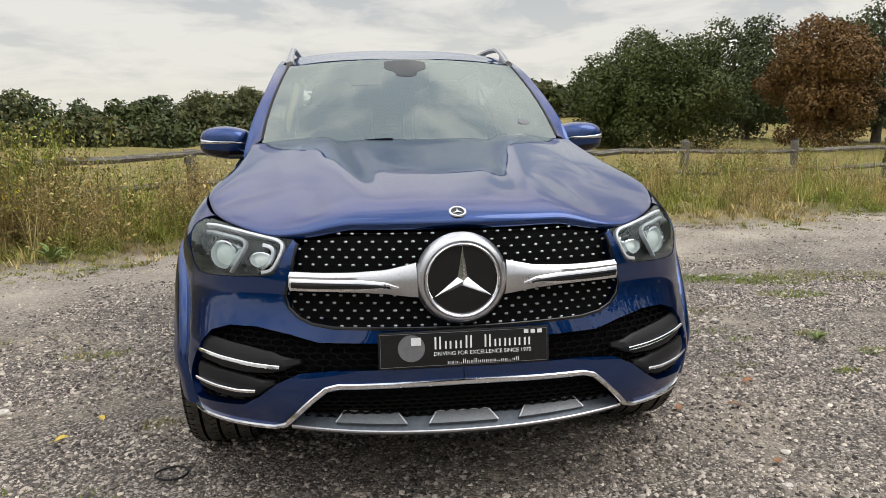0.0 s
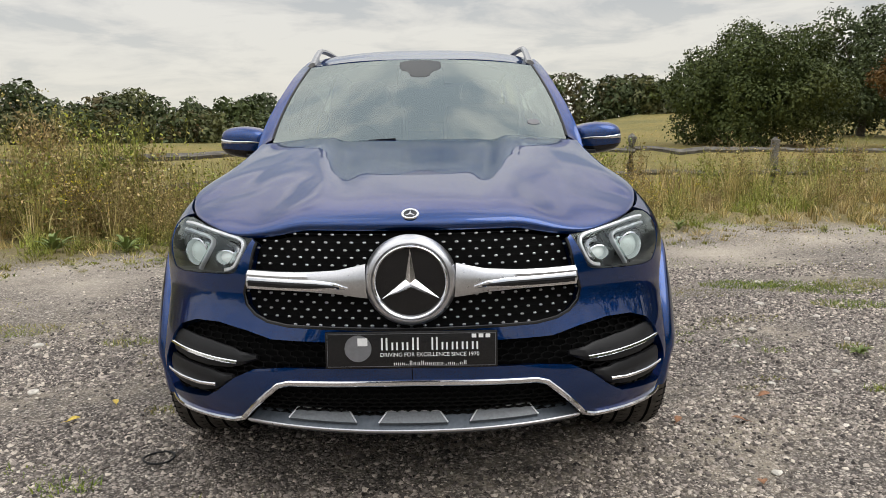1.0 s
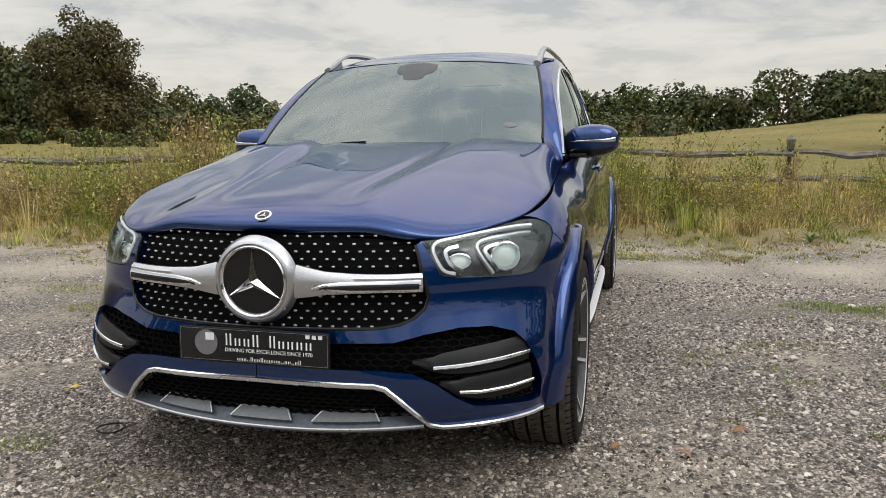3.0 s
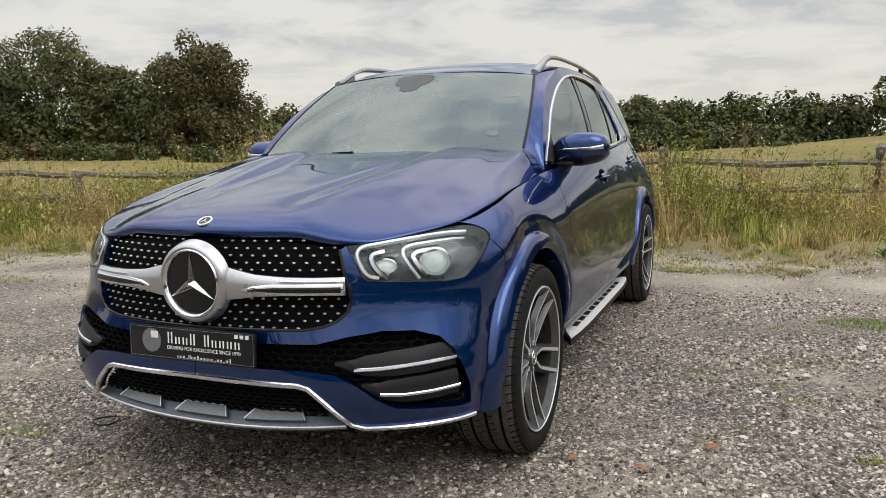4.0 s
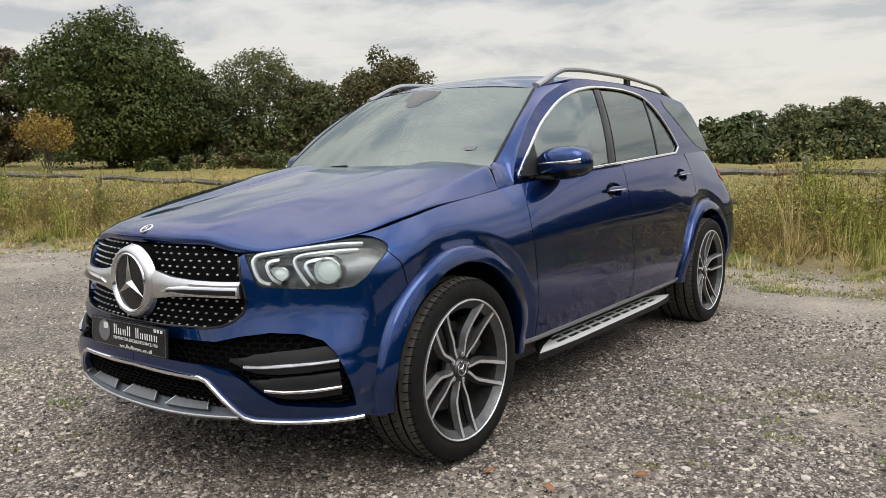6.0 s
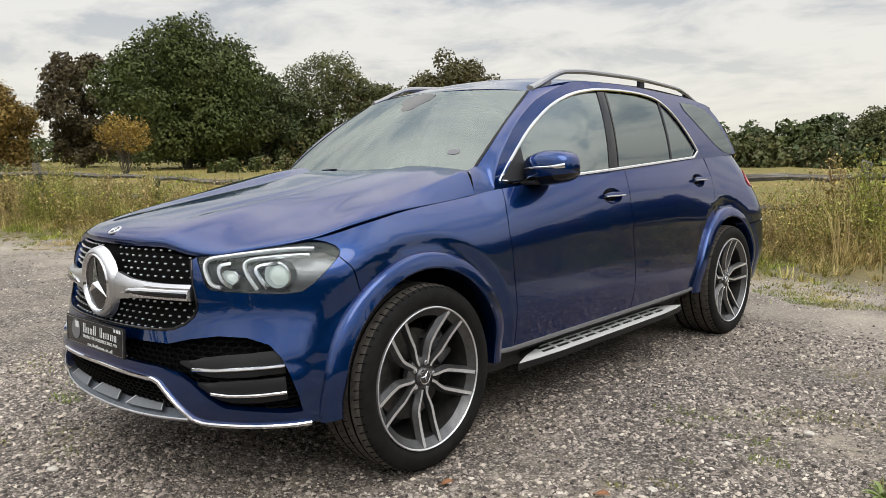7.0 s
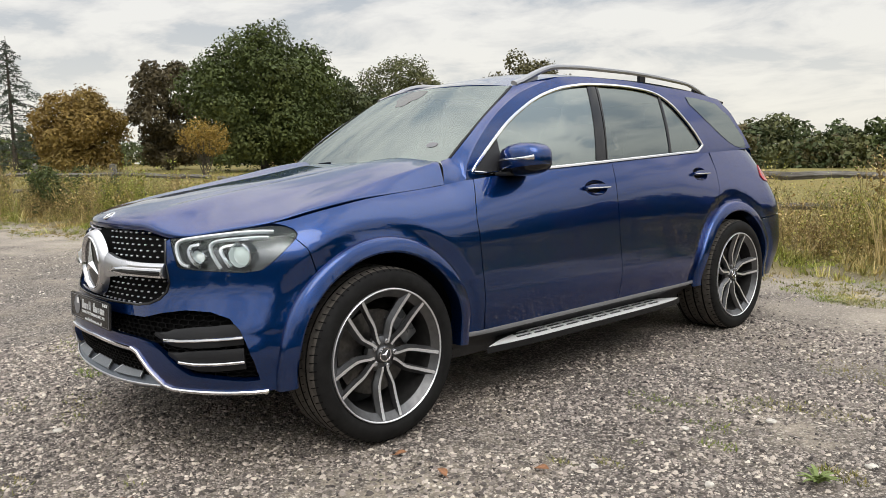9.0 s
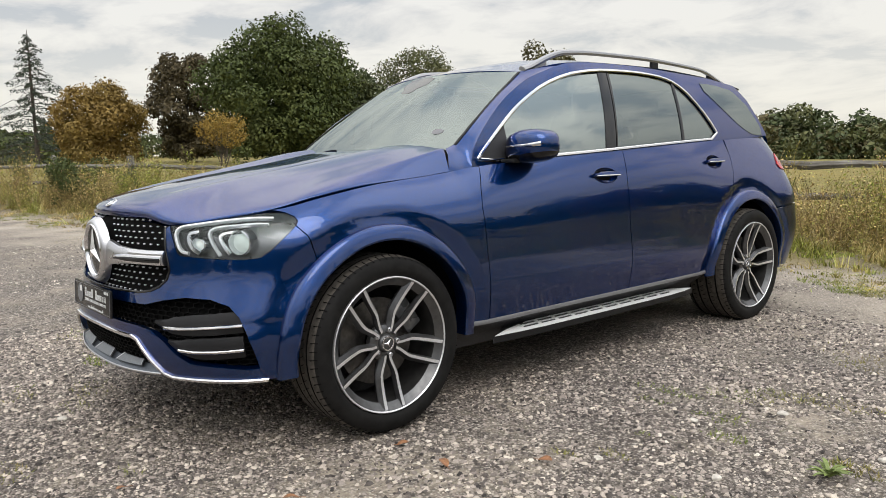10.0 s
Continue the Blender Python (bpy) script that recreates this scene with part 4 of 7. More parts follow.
def bowl(y0, z0):
    """A shallow hand hollow in the door."""
    def f(y, z):
        p = side(y, z)
        d = np.clip(1 - ((p[..., 1] - y0) / 0.099) ** 2 - ((p[..., 2] - z0) / 0.042) ** 2, 0, 1)
        return p - np.stack([0.026 * d ** 0.7, 0 * d, 0 * d], -1)
    return f


HANDLE_F, HANDLE_R = (1.480, 1.028), (2.620, 1.074)
for s in (1, -1):
    panel("front_wing", fender_rim, side, PAINT, car, sides=(s,), step=0.025, joint=0.0022)
    front_door = panel("front_door", FDOOR, side, PAINT, car, holes=[cup_rim(*HANDLE_F)], sides=(s,), step=0.035, joint=0.0022)
    rear_door = panel("rear_door", RDOOR, side, PAINT, car, holes=[cup_rim(*HANDLE_R)], sides=(s,), step=0.035, joint=0.0022)
    panel("rear_wing", QUARTER, side, PAINT, car, sides=(s,), step=0.03, joint=0.0022)
    panel("rear_bumper", RBUMP, side, PAINT, car, sides=(s,), step=0.03, joint=0.0022)
    panel("inner_shell", [(0.47, 0.36), (2.53, 0.36), (2.53, 0.9), (3.4, 0.9), (3.72, 1.05), (3.5, 1.2), (0.3, 1.02), (-0.38, 0.89), (-0.34, 0.84), (0.3, 0.88), (0.47, 0.7)], side, SHADE, car, sides=(s,), step=0.06, lip=0, off=-0.016)
    for door, (y0, z0) in ((front_door, HANDLE_F), (rear_door, HANDLE_R)):
        panel("handle_cup", cup_rim(y0, z0, 1.02), bowl(y0, z0), PAINT, door, sides=(s,), step=0.012, lip=0)
        handle = moulding("door_handle", [(y0 - 0.112, z0 + 0.002), (y0 - 0.06, z0 + 0.004), (y0, z0 + 0.005), (y0 + 0.06, z0 + 0.004), (y0 + 0.112, z0 + 0.002)], side, PAINT, door, [0.014, 0.026, 0.028, 0.026, 0.014], 0.016, sides=(s,), off=0.006)
        moulding("handle_strip", [(y0 - 0.10, z0 - 0.004), (y0 + 0.10, z0 - 0.004)], side, CHROME, handle, 0.006, 0.003, sides=(s,), off=0.0215)
    # sill and running board
    panel("sill", [(0.44, 0.375), (2.53, 0.378), (2.53, 0.25), (0.44, 0.235)], lambda y, z: np.stack([half_width(y, 0.376 + 0 * z) - 0.004 - 1.5 * np.clip(0.372 - z, 0, 0.075) - 0.4 * np.clip(0.297 - z, 0, 1), y + 0 * z, z + 0 * y], -1), DARK, car, sides=(s,), step=0.05, lip=0.02)
    moulding("sill_trim", [(0.455, 0.376), (1.5, 0.379), (2.51, 0.383)], side, SILL_STRIP, car, 0.022, 0.006, sides=(s,), off=-0.001)

    def board_top(u, v, s=s):
        u, v = np.broadcast_arrays(np.asarray(u, float), np.asarray(v, float))
        return np.stack([0.845 + u, v, 0.302 + 0 * u - 0.12 * np.clip(u - 0.09, 0, 1)], -1)
    rim = [(-0.050, 0.80), (-0.050, 2.20), (0.0, 2.33), (0.062, 2.345), (0.088, 2.24), (0.101, 2.05), (0.104, 1.5), (0.104, 0.95), (0.098, 0.74), (0.086, 0.60), (0.03, 0.70)]
    step_board = panel("running_board", rim, board_top, BLACK, car, sides=(s,), step=0.05, lip=0.032)
    marks = np.linspace(0.86, 2.16, 11)
    panel("tread_plate", [(-0.030, 0.95), (-0.030, 2.12), (0.0, 2.24), (0.066, 2.325), (0.088, 2.22), (0.100, 2.03), (0.1025, 1.5), (0.1025, 0.95), (0.096, 0.76), (0.085, 0.615), (0.03, 0.74)], board_top, TREAD, step_board, sides=(s,), step=0.05, lip=0.004, off=0.004,
          holes=[[(u0, a + 0.011 - u0 * 0.5), (u0, b - 0.011 - u0 * 0.5), (u1, b - 0.011 - u1 * 0.5), (u1, a + 0.011 - u1 * 0.5)] for a, b in zip(marks[:-1], marks[1:]) for u0, u1 in ((-0.020, 0.014), (0.028, 0.062))],
          label="brushed metal tread plate with dark slots")

    # wheel arches
    for cy, a0, a1 in ((AXLE_F, 188, -6), (AXLE_R, 184, -10)):
        V, k = [], 0
        ang = np.radians(np.linspace(a0, a1, 61))
        prof = [(FLARE, -0.004), (FLARE - 0.001, 0.012), (FLARE - 0.006, 0.021), (FLARE - 0.014, 0.026), (0.455, 0.031), (0.437, 0.034), (0.429, 0.029), (0.426, 0.014), (0.427, -0.04)]
        for r, dx in prof:
            y, z = cy + r * np.cos(ang), WHEEL_Z + 0.008 + r * np.sin(ang)
            V.append(np.stack([s * (half_width(y, z) + dx), y, z], -1))
        V = np.concatenate(V)
        i = np.arange(len(prof) - 1)[:, None] * 61 + np.arange(60)[None]
        f = np.stack([i, i + 1, i + 62, i + 61], -1).reshape(-1, 4)
        bm = bmesh.new()
        me = mesh_of("wheel_arch", V, f, PAINT)
        bm.from_mesh(me)
        bpy.data.meshes.remove(me)
        part("wheel_arch", bm, PAINT, car)
        bm = bmesh.new()
        lathe(bm, [(s * 0.92, 0.45), (s * 0.60, 0.45), (s * 0.60, 0.05)], 40, (0, cy, WHEEL_Z), radians(-2), radians(184))
        part("arch_lining", bm, SHADE, car)

# bonnet
ang = np.linspace(-1.172, 1.172, 141)
rim_r, _ = hood_rim(np.abs(ang))
BACK_LINE = table([(0.0, 0.425), (0.45, 0.465), (0.70, 0.497), (0.75, 0.494), (0.81, 0.455)])
rows_ = []
for a, r in zip(ang, rim_r):
    back = (HOOD_BACK - 0.55) / math.cos(a)
    for _ in range(12):
        back = (HOOD_BACK - float(BACK_LINE(back * abs(math.sin(a))))) / math.cos(a)
    back = min(back / r, 0.985)
    q = back + (1 - back) * (1 - (1 - np.linspace(0, 1, 54)) ** 2.4)
    rows_.append(hood(q * r * math.sin(a), HOOD_BACK - q * r * math.cos(a)))
rows_ = np.array(rows_)
lip_ = rows_[:, -1:] * [0.985, 1, 1] + [0, 0.008, -0.012]
rows_ = np.concatenate([rows_, lip_], 1)
na, nr = rows_.shape[:2]
i = np.arange(na - 1)[:, None] * nr + np.arange(nr - 1)[None]
bonnet = hang("bonnet", mesh_of("bonnet", rows_, np.stack([i, i + 1, i + nr + 1, i + nr], -1).reshape(-1, 4)[:, ::-1], PAINT, smooth=True), car)
bonnet.data.flip_normals()
bm = bmesh.new()
lathe(bm, [(0.0, 0.0), (0.004, 0.016), (0.004, 0.0205), (0.007, 0.0215), (0.007, 0.0265), (0.003, 0.028), (-0.004, 0.028)], 40)
for fc in bm.faces:
    fc.material_index = 1 if fc.calc_center_median().yz.length < 0.0195 and fc.calc_center_median().x >= 0 else 0
bmesh.ops.scale(bm, verts=bm.verts, vec=(0.45, 1, 1))
bmesh.ops.rotate(bm, verts=bm.verts, cent=(0, 0, 0), matrix=Matrix.Rotation(radians(-90), 3, "Y"))
bmesh.ops.rotate(bm, verts=bm.verts, cent=(0, 0, 0), matrix=Matrix.Rotation(radians(28), 3, "X"))
badge_at = hood(np.array([0.0]), np.array([-0.785]))[0]
bmesh.ops.translate(bm, verts=bm.verts, vec=badge_at)
badge = part("badge", bm, [CHROME, GLOSS_BLACK], bonnet, "small round chrome badge", sharp=50)
bm = bmesh.new()
star(bm, badge_at + np.array([0, -0.0012, 0.002]), 0.019, 0.004, 0.003, Vector((0, -0.47, 0.88)), Vector((0, 0.88, 0.47)))
part("star_shape", bm, SATIN, badge, smooth=False)
panel("cowl", [(-0.74, 0.36), (0.74, 0.36), (0.74, 0.60), (0.0, 0.44), (-0.74, 0.60)], lambda u, v: np.stack(np.broadcast_arrays(u, v, 1.140 + 0.0 * u), -1), BLACK, car, step=0.08, lip=0.01)
# windscreen and cabin
windscreen = panel("windscreen", [(-1, -0.03), (1, -0.03), (1, 1), (-1, 1)], screen, SCREEN, car, step=0.06, lip=0, label="greenish windscreen reflecting the sky")
panel("screen_border", [(-1, -0.03), (1, -0.03), (1, 1), (-1, 1)], screen, GLOSS_BLACK, windscreen, step=0.06, lip=0, off=-0.004,
      holes=[rounded([(-0.993, 0.035), (0.993, 0.035), (0.99, 0.975), (-0.99, 0.975)], 1)])
# camera housing and mirror behind the glass
bm = bmesh.new()
for wide_, v_, tall_ in ((0.125, 0.875, 0.052), (0.062, 0.77, 0.045)):
    pod(bm, tuple(screen(0, v_) + np.array([0, 0.030, -0.018])), (wide_, 0.030, tall_), 3.2, 12, 28, lambda x, y, z: (x, y + 3.0 * z, z))
part("mirror_housing", bm, GLOSS_BLACK, windscreen)
bm = bmesh.new()
pod(bm, tuple(screen(0, 0.80) + np.array([0, 0.085, -0.03])), (0.125, 0.018, 0.038), 3.4)
part("inside_mirror", bm, GLOSS_BLACK, windscreen)
panel("sticker", rounded([(0.745, 0.245), (0.83, 0.245), (0.83, 0.30), (0.745, 0.30)], 1), screen, PRINT_GREY, windscreen, step=0.03, lip=0, off=0.002, label="small grey sticker on the glass")
panel("camera_shade", rounded([(-0.17, 0.985), (-0.175, 0.90), (-0.15, 0.86), (-0.09, 0.84), (-0.075, 0.775), (0.075, 0.775), (0.09, 0.84), (0.15, 0.86), (0.175, 0.90), (0.17, 0.985)], 1), screen, FRIT, windscreen, step=0.04, lip=0, off=0.0012, label="black shaded patch for the camera")
moulding("wiper", [(-0.33, 0.086), (-0.24, 0.092), (-0.15, 0.096)], screen, BLACK, car, 0.003, 0.003, sides=(1,), off=0.001)

WINDOW = [(0.635, 1.120), (0.685, 1.174), (0.778, 1.25), (0.933, 1.364), (1.043, 1.430), (1.214, 1.515), (1.412, 1.577), (1.60, 1.607), (1.765, 1.622), (2.07, 1.628), (2.30, 1.618), (2.438, 1.598), (2.53, 1.562), (2.615, 1.506), (2.752, 1.373), (2.862, 1.226), (2.40, 1.204), (1.838, 1.176), (1.079, 1.138)]
PILLAR = [(0.602, 1.100), (0.606, 1.135), (0.632, 1.19), (0.70, 1.27), (0.82, 1.372), (0.93, 1.447), (1.09, 1.535), (1.25, 1.590), (1.36, 1.622)]
PILLAR = [tuple(p) for p in rounded(PILLAR, 2, False)]
roof_line = [(y, float(ROOF_Z(y)) - 0.058) for y in np.linspace(1.46, 3.30, 20)]
FRAME = PILLAR + roof_line + [(3.42, 1.50), (3.58, 1.245), (3.2, 1.222), (2.845, 1.206), (1.6, 1.146), (0.63, 1.10)]


def rail_x(t):
    return 0.604 - 0.03 * t


def rail_rise(t):
    return 0.047 * float(smooth01(t / 0.17)) ** 0.8 * float(smooth01((1 - t) / 0.15)) ** 0.7


glass_loop = rounded(WINDOW, 1)
for s in (1, -1):
    frame_ = panel("cabin_frame", FRAME, cabin, PAINT, car, sides=(s,), holes=[glass_loop], step=0.035, lip=0.02)
    moulding("window_trim", [tuple(p) for p in glass_loop] + [tuple(glass_loop[0])], cabin, CHROME, frame_, 0.017, 0.006, sides=(s,), label="chrome strip round the side windows")
    for name, lo, hi, lo2, hi2, mat in (("front_window", 0.60, 1.60, 0.60, 1.728, DOOR_GLASS), ("rear_window", 1.70, 2.392, 1.80, 2.459, TINTED), ("quarter_window", 2.42, 3.0, 2.496, 3.0, TINTED)):
        def x_lo(z, a=lo, b=lo2):
            return a + (b - a) * (z - 1.19) / 0.42
        loop = dense(glass_loop, 0.01)
        cut = np.array([(min(max(p[0], x_lo(p[1])), x_lo(p[1], hi, hi2)), p[1]) for p in loop])
        _, keep = np.unique(np.round(cut, 4), axis=0, return_index=True)
        cut = cut[np.sort(keep)]
        panel(name, cut, cabin, mat, frame_, sides=(s,), step=0.05, lip=0, off=-0.010)
    panel("sail_panel", [(0.648, 1.128), (0.868, 1.136), (0.862, 1.305), (0.778, 1.243), (0.693, 1.172)], cabin, DARK, frame_, sides=(s,), step=0.04, lip=0.003, off=-0.005)
    for name, a, b, w in (("door_pillar", (1.651, 1.165), (1.772, 1.632), 0.104), ("window_divider", (2.406, 1.200), (2.480, 1.612), 0.030)):
        moulding(name, [a, b], cabin, GLOSS_BLACK, frame_, w, 0.006, sides=(s,), off=-0.010)
    moulding("pillar_joint", [(1.690, 1.165), (1.795, 1.622)], cabin, SHADE, frame_, 0.005, 0.001, sides=(s,), off=-0.0035)
    panel("rear_side_glass", rounded([(2.75, 1.592), (3.0, 1.590), (3.30, 1.548), (3.545, 1.245), (3.36, 1.245), (3.20, 1.30), (3.046, 1.392)], 1), cabin, TINTED, car, sides=(s,), step=0.05, lip=0.004, off=0.003)
    panel("glass_backing", rounded([(2.75, 1.592), (3.0, 1.590), (3.30, 1.548), (3.545, 1.245), (3.36, 1.245), (3.20, 1.30), (3.046, 1.392)], 1), cabin, SHADE, car, sides=(s,), step=0.05, lip=0, off=0.001)

    # screen pillar, lofted from the glass edge to the cabin side
    rows_ = []
    edge_x = np.linspace(0.735, 0.8085, 9)
    seam_row = hood(edge_x, BACK_LINE(edge_x) - 0.002) + [0, 0.006, -0.001]
    first_a, first_b = screen(0.995, 0.13), cabin(*PILLAR[0])
    top_row = np.array([first_a + (first_b - first_a) * w + np.array([0.6, -0.55, 0.45]) * 0.008 * math.sin(math.pi * w) ** 0.8 for w in np.linspace(0, 1, 9)])
    for k in (0.0, 0.3, 0.6, 0.85):
        rows_.append([p * [s, 1, 1] for p in seam_row + (top_row - seam_row) * k + np.array([0.003, 0, 0.0]) * math.sin(math.pi * k) - np.array([[0, 0, 0]] * 8 + [[0.003, 0, 0.010]])])
    for v in np.linspace(0.13, 1.0, 24):
        a = screen(s * 0.995, v)
        t = np.clip((v - 0.13) / 0.87, 0, 1)
        k = t * (len(PILLAR) - 1)
        i = min(int(k), len(PILLAR) - 2)
        q = np.array(PILLAR[i]) + (np.array(PILLAR[i + 1]) - np.array(PILLAR[i])) * (k - i)
        b = cabin(q[0], q[1]) * [s, 1, 1]
        out = np.array([s * 0.6, -0.55, 0.45])
        rows_.append([a + (b - a) * w + out * 0.008 * math.sin(math.pi * w) ** 0.8 for w in np.linspace(0, 1, 9)])
    rows_ = np.array(rows_)
    for _ in range(14):  # even out the kinks at its foot
        rows_[1:-1, 1:-1] = 0.4 * rows_[1:-1, 1:-1] + 0.15 * (rows_[:-2, 1:-1] + rows_[2:, 1:-1] + rows_[1:-1, :-2] + rows_[1:-1, 2:])
    bm = bmesh.new()
    grid = [[bm.verts.new(p) for p in r] for r in rows_]
    for ra, rb in zip(grid, grid[1:]):
        for j in range(8):
            bm.faces.new((ra[j], ra[j + 1], rb[j + 1], rb[j]))
    part("screen_pillar", bm, PAINT, car, sharp=60)
    bm = bmesh.new()
    ribbon(bm, [tuple((p + [-0.004, -0.003, -0.005]) * [s, 1, 1]) for p in seam_row], [(s * 0.8, -0.1, 0.5)] * 9, [0.008] * 9, 0.004)
    part("bonnet_joint", bm, SHADE, car)
    moulding("screen_seal", [(s * 1.0, v) for v in np.linspace(0.13, 1.0, 12)], screen, BLACK, windscreen, 0.013, 0.002, sides=(1,), off=0.001)

    # roof rail on its feet
    rail_pts = [(s * rail_x(t), 1.165 + 2.075 * t, float(roof(1, 1.165 + 2.075 * t)[2]) + 0.006 + rail_rise(t)) for t in np.linspace(0, 1, 40)]
    bm = bmesh.new()
    ribbon(bm, rail_pts, [(s * 0.45, 0, 1)] * 40, [0.026 + 0.016 * abs(2 * t - 1) ** 3 for t in np.linspace(0, 1, 40)], 0.018)
    rail = part("roof_rail", bm, RAIL, car, "satin silver roof rail")
    for t0, t1 in ((0.0, 0.09), (0.58, 0.61), (0.91, 1.0)):
        bm = bmesh.new()
        rings = []
        for t in np.linspace(t0, t1, 6):
            x, y = s * rail_x(t), 1.165 + 2.075 * t
            lo = float(roof(1, y)[2]) - 0.01
            hi = lo + 0.012 + rail_rise(t)
            rings.append([bm.verts.new(p) for p in ((x - 0.011, y, lo), (x + 0.011, y, lo), (x + 0.011, y, hi), (x - 0.011, y, hi))])
        for ra, rb in zip(rings, rings[1:]):
            for j in range(4):
                bm.faces.new((ra[j], ra[(j + 1) % 4], rb[(j + 1) % 4], rb[j]))
        bm.faces.new(rings[0])
        bm.faces.new(rings[-1][::-1])
        part("rail_foot", bm, RAIL if t0 == 0 else BLACK, rail, smooth=False)

    # door mirror
    bm = bmesh.new()

    def mirror_shape(x, y, z):
        taper = 1 - 0.14 * max(0.0, x) - 0.10 * max(0.0, -x)
        return (x * (1 - 0.05 * z), y * (0.80 + 0.20 * (1 - x * x)), z * taper + 0.10 * x)
    pod(bm, (s * 0.914, 0.905, 1.190), (s * 0.136, 0.104, 0.083), 3.2, 20, 36, mirror_shape)
    for fc in bm.faces:
        c = fc.calc_center_median()
        fc.material_index = 1 if c.z < 1.156 + 0.05 * (abs(c.x) - 0.93) else 0
    mirror = part("door_mirror", bm, [PAINT, GLOSS_BLACK], car, "blue door mirror with a black underside", sharp=60)
    bm = bmesh.new()
    pts, nrm = [], []
    for t in np.linspace(0, 1, 20):
        a = -0.55 + 1.45 * t  # from the middle of the face round the outer end
        c, q = math.sin(a), math.cos(a)
        pts.append((s * (0.914 + 0.1365 * math.copysign(abs(c) ** 0.53, c)), 0.905 - 0.104 * abs(q) ** 0.53 * (0.80 + 0.20 * (1 - c * c)), 1.187 + 0.012 * t))
        nrm.append((s * c, -q, 0))
    ribbon(bm, pts, nrm, [0.004 + 0.018 * t for t in np.linspace(0, 1, 20)], 0.005)
    part("indicator", bm, LAMP_SILVER, mirror, "clear indicator strip")
    bm = bmesh.new()
    box(bm, (s * 0.858, 0.86, 1.122), (0.085, 0.15, 0.020), 0.009)
    part("mirror_foot", bm, BLACK, mirror)

# roof and tail
roof_sheet = panel("roof", [(u, 1.008 + 0.13 * u * u) for u in np.linspace(-1, 1, 17)] + [(1, 3.42), (0.5, 3.52), (-0.5, 3.52), (-1, 3.42)], roof, PAINT, car, step=0.05, lip=0.012)

panel("headliner", [(-0.93, 1.17), (-0.4, 1.08), (0.4, 1.08), (0.93, 1.17), (0.93, 3.3), (-0.93, 3.3)], roof, HEADLINER, roof_sheet, step=0.1, lip=0, off=-0.035)


def tailgate_surface(u, v):
    u, v = np.broadcast_arrays(np.asarray(u, float), np.asarray(v, float))
    w = np.where(v < 0.42, 0.55 + 0.13 * v / 0.42, 0.68 + 0.12 * (v - 0.42) / 0.58)
    y = 3.46 + 0.36 * np.clip(v / 0.42, 0, 1) + 0.10 * np.clip((v - 0.42) / 0.58, 0, 1) - 0.10 * u * u
    return np.stack([u * w, y, 1.615 - 0.39 * np.clip(v / 0.42, 0, 1) - 0.85 * np.clip((v - 0.42) / 0.58, 0, 1)], -1)


panel("tailgate", [(-1, 0.42), (-1, 1), (1, 1), (1, 0.42)], tailgate_surface, PAINT, car, step=0.08, lip=0)
panel("rear_screen", [(-1, 0.0), (-1, 0.42), (1, 0.42), (1, 0.0)], tailgate_surface, TINTED, car, step=0.08, lip=0)
for s in (1, -1):
    panel("tail_lamp", rounded([(3.50, 1.012), (3.70, 0.985), (3.86, 0.985), (3.86, 1.09), (3.70, 1.115), (3.585, 1.115)], 1), side, RED, car, sides=(s,), step=0.03, lip=0.005, off=0.006, label="red wrap-round tail lamp")

# headlamps
LAMP_TOP = [corner(y, z) for y, z in [(-0.392, 0.950), (-0.438, 0.955)]] + on_front([(0.73, 0.946), (0.664, 0.932), (0.58, 0.918)])
lamp_loop = lamp_low + lamp_back + LAMP_TOP[1:]


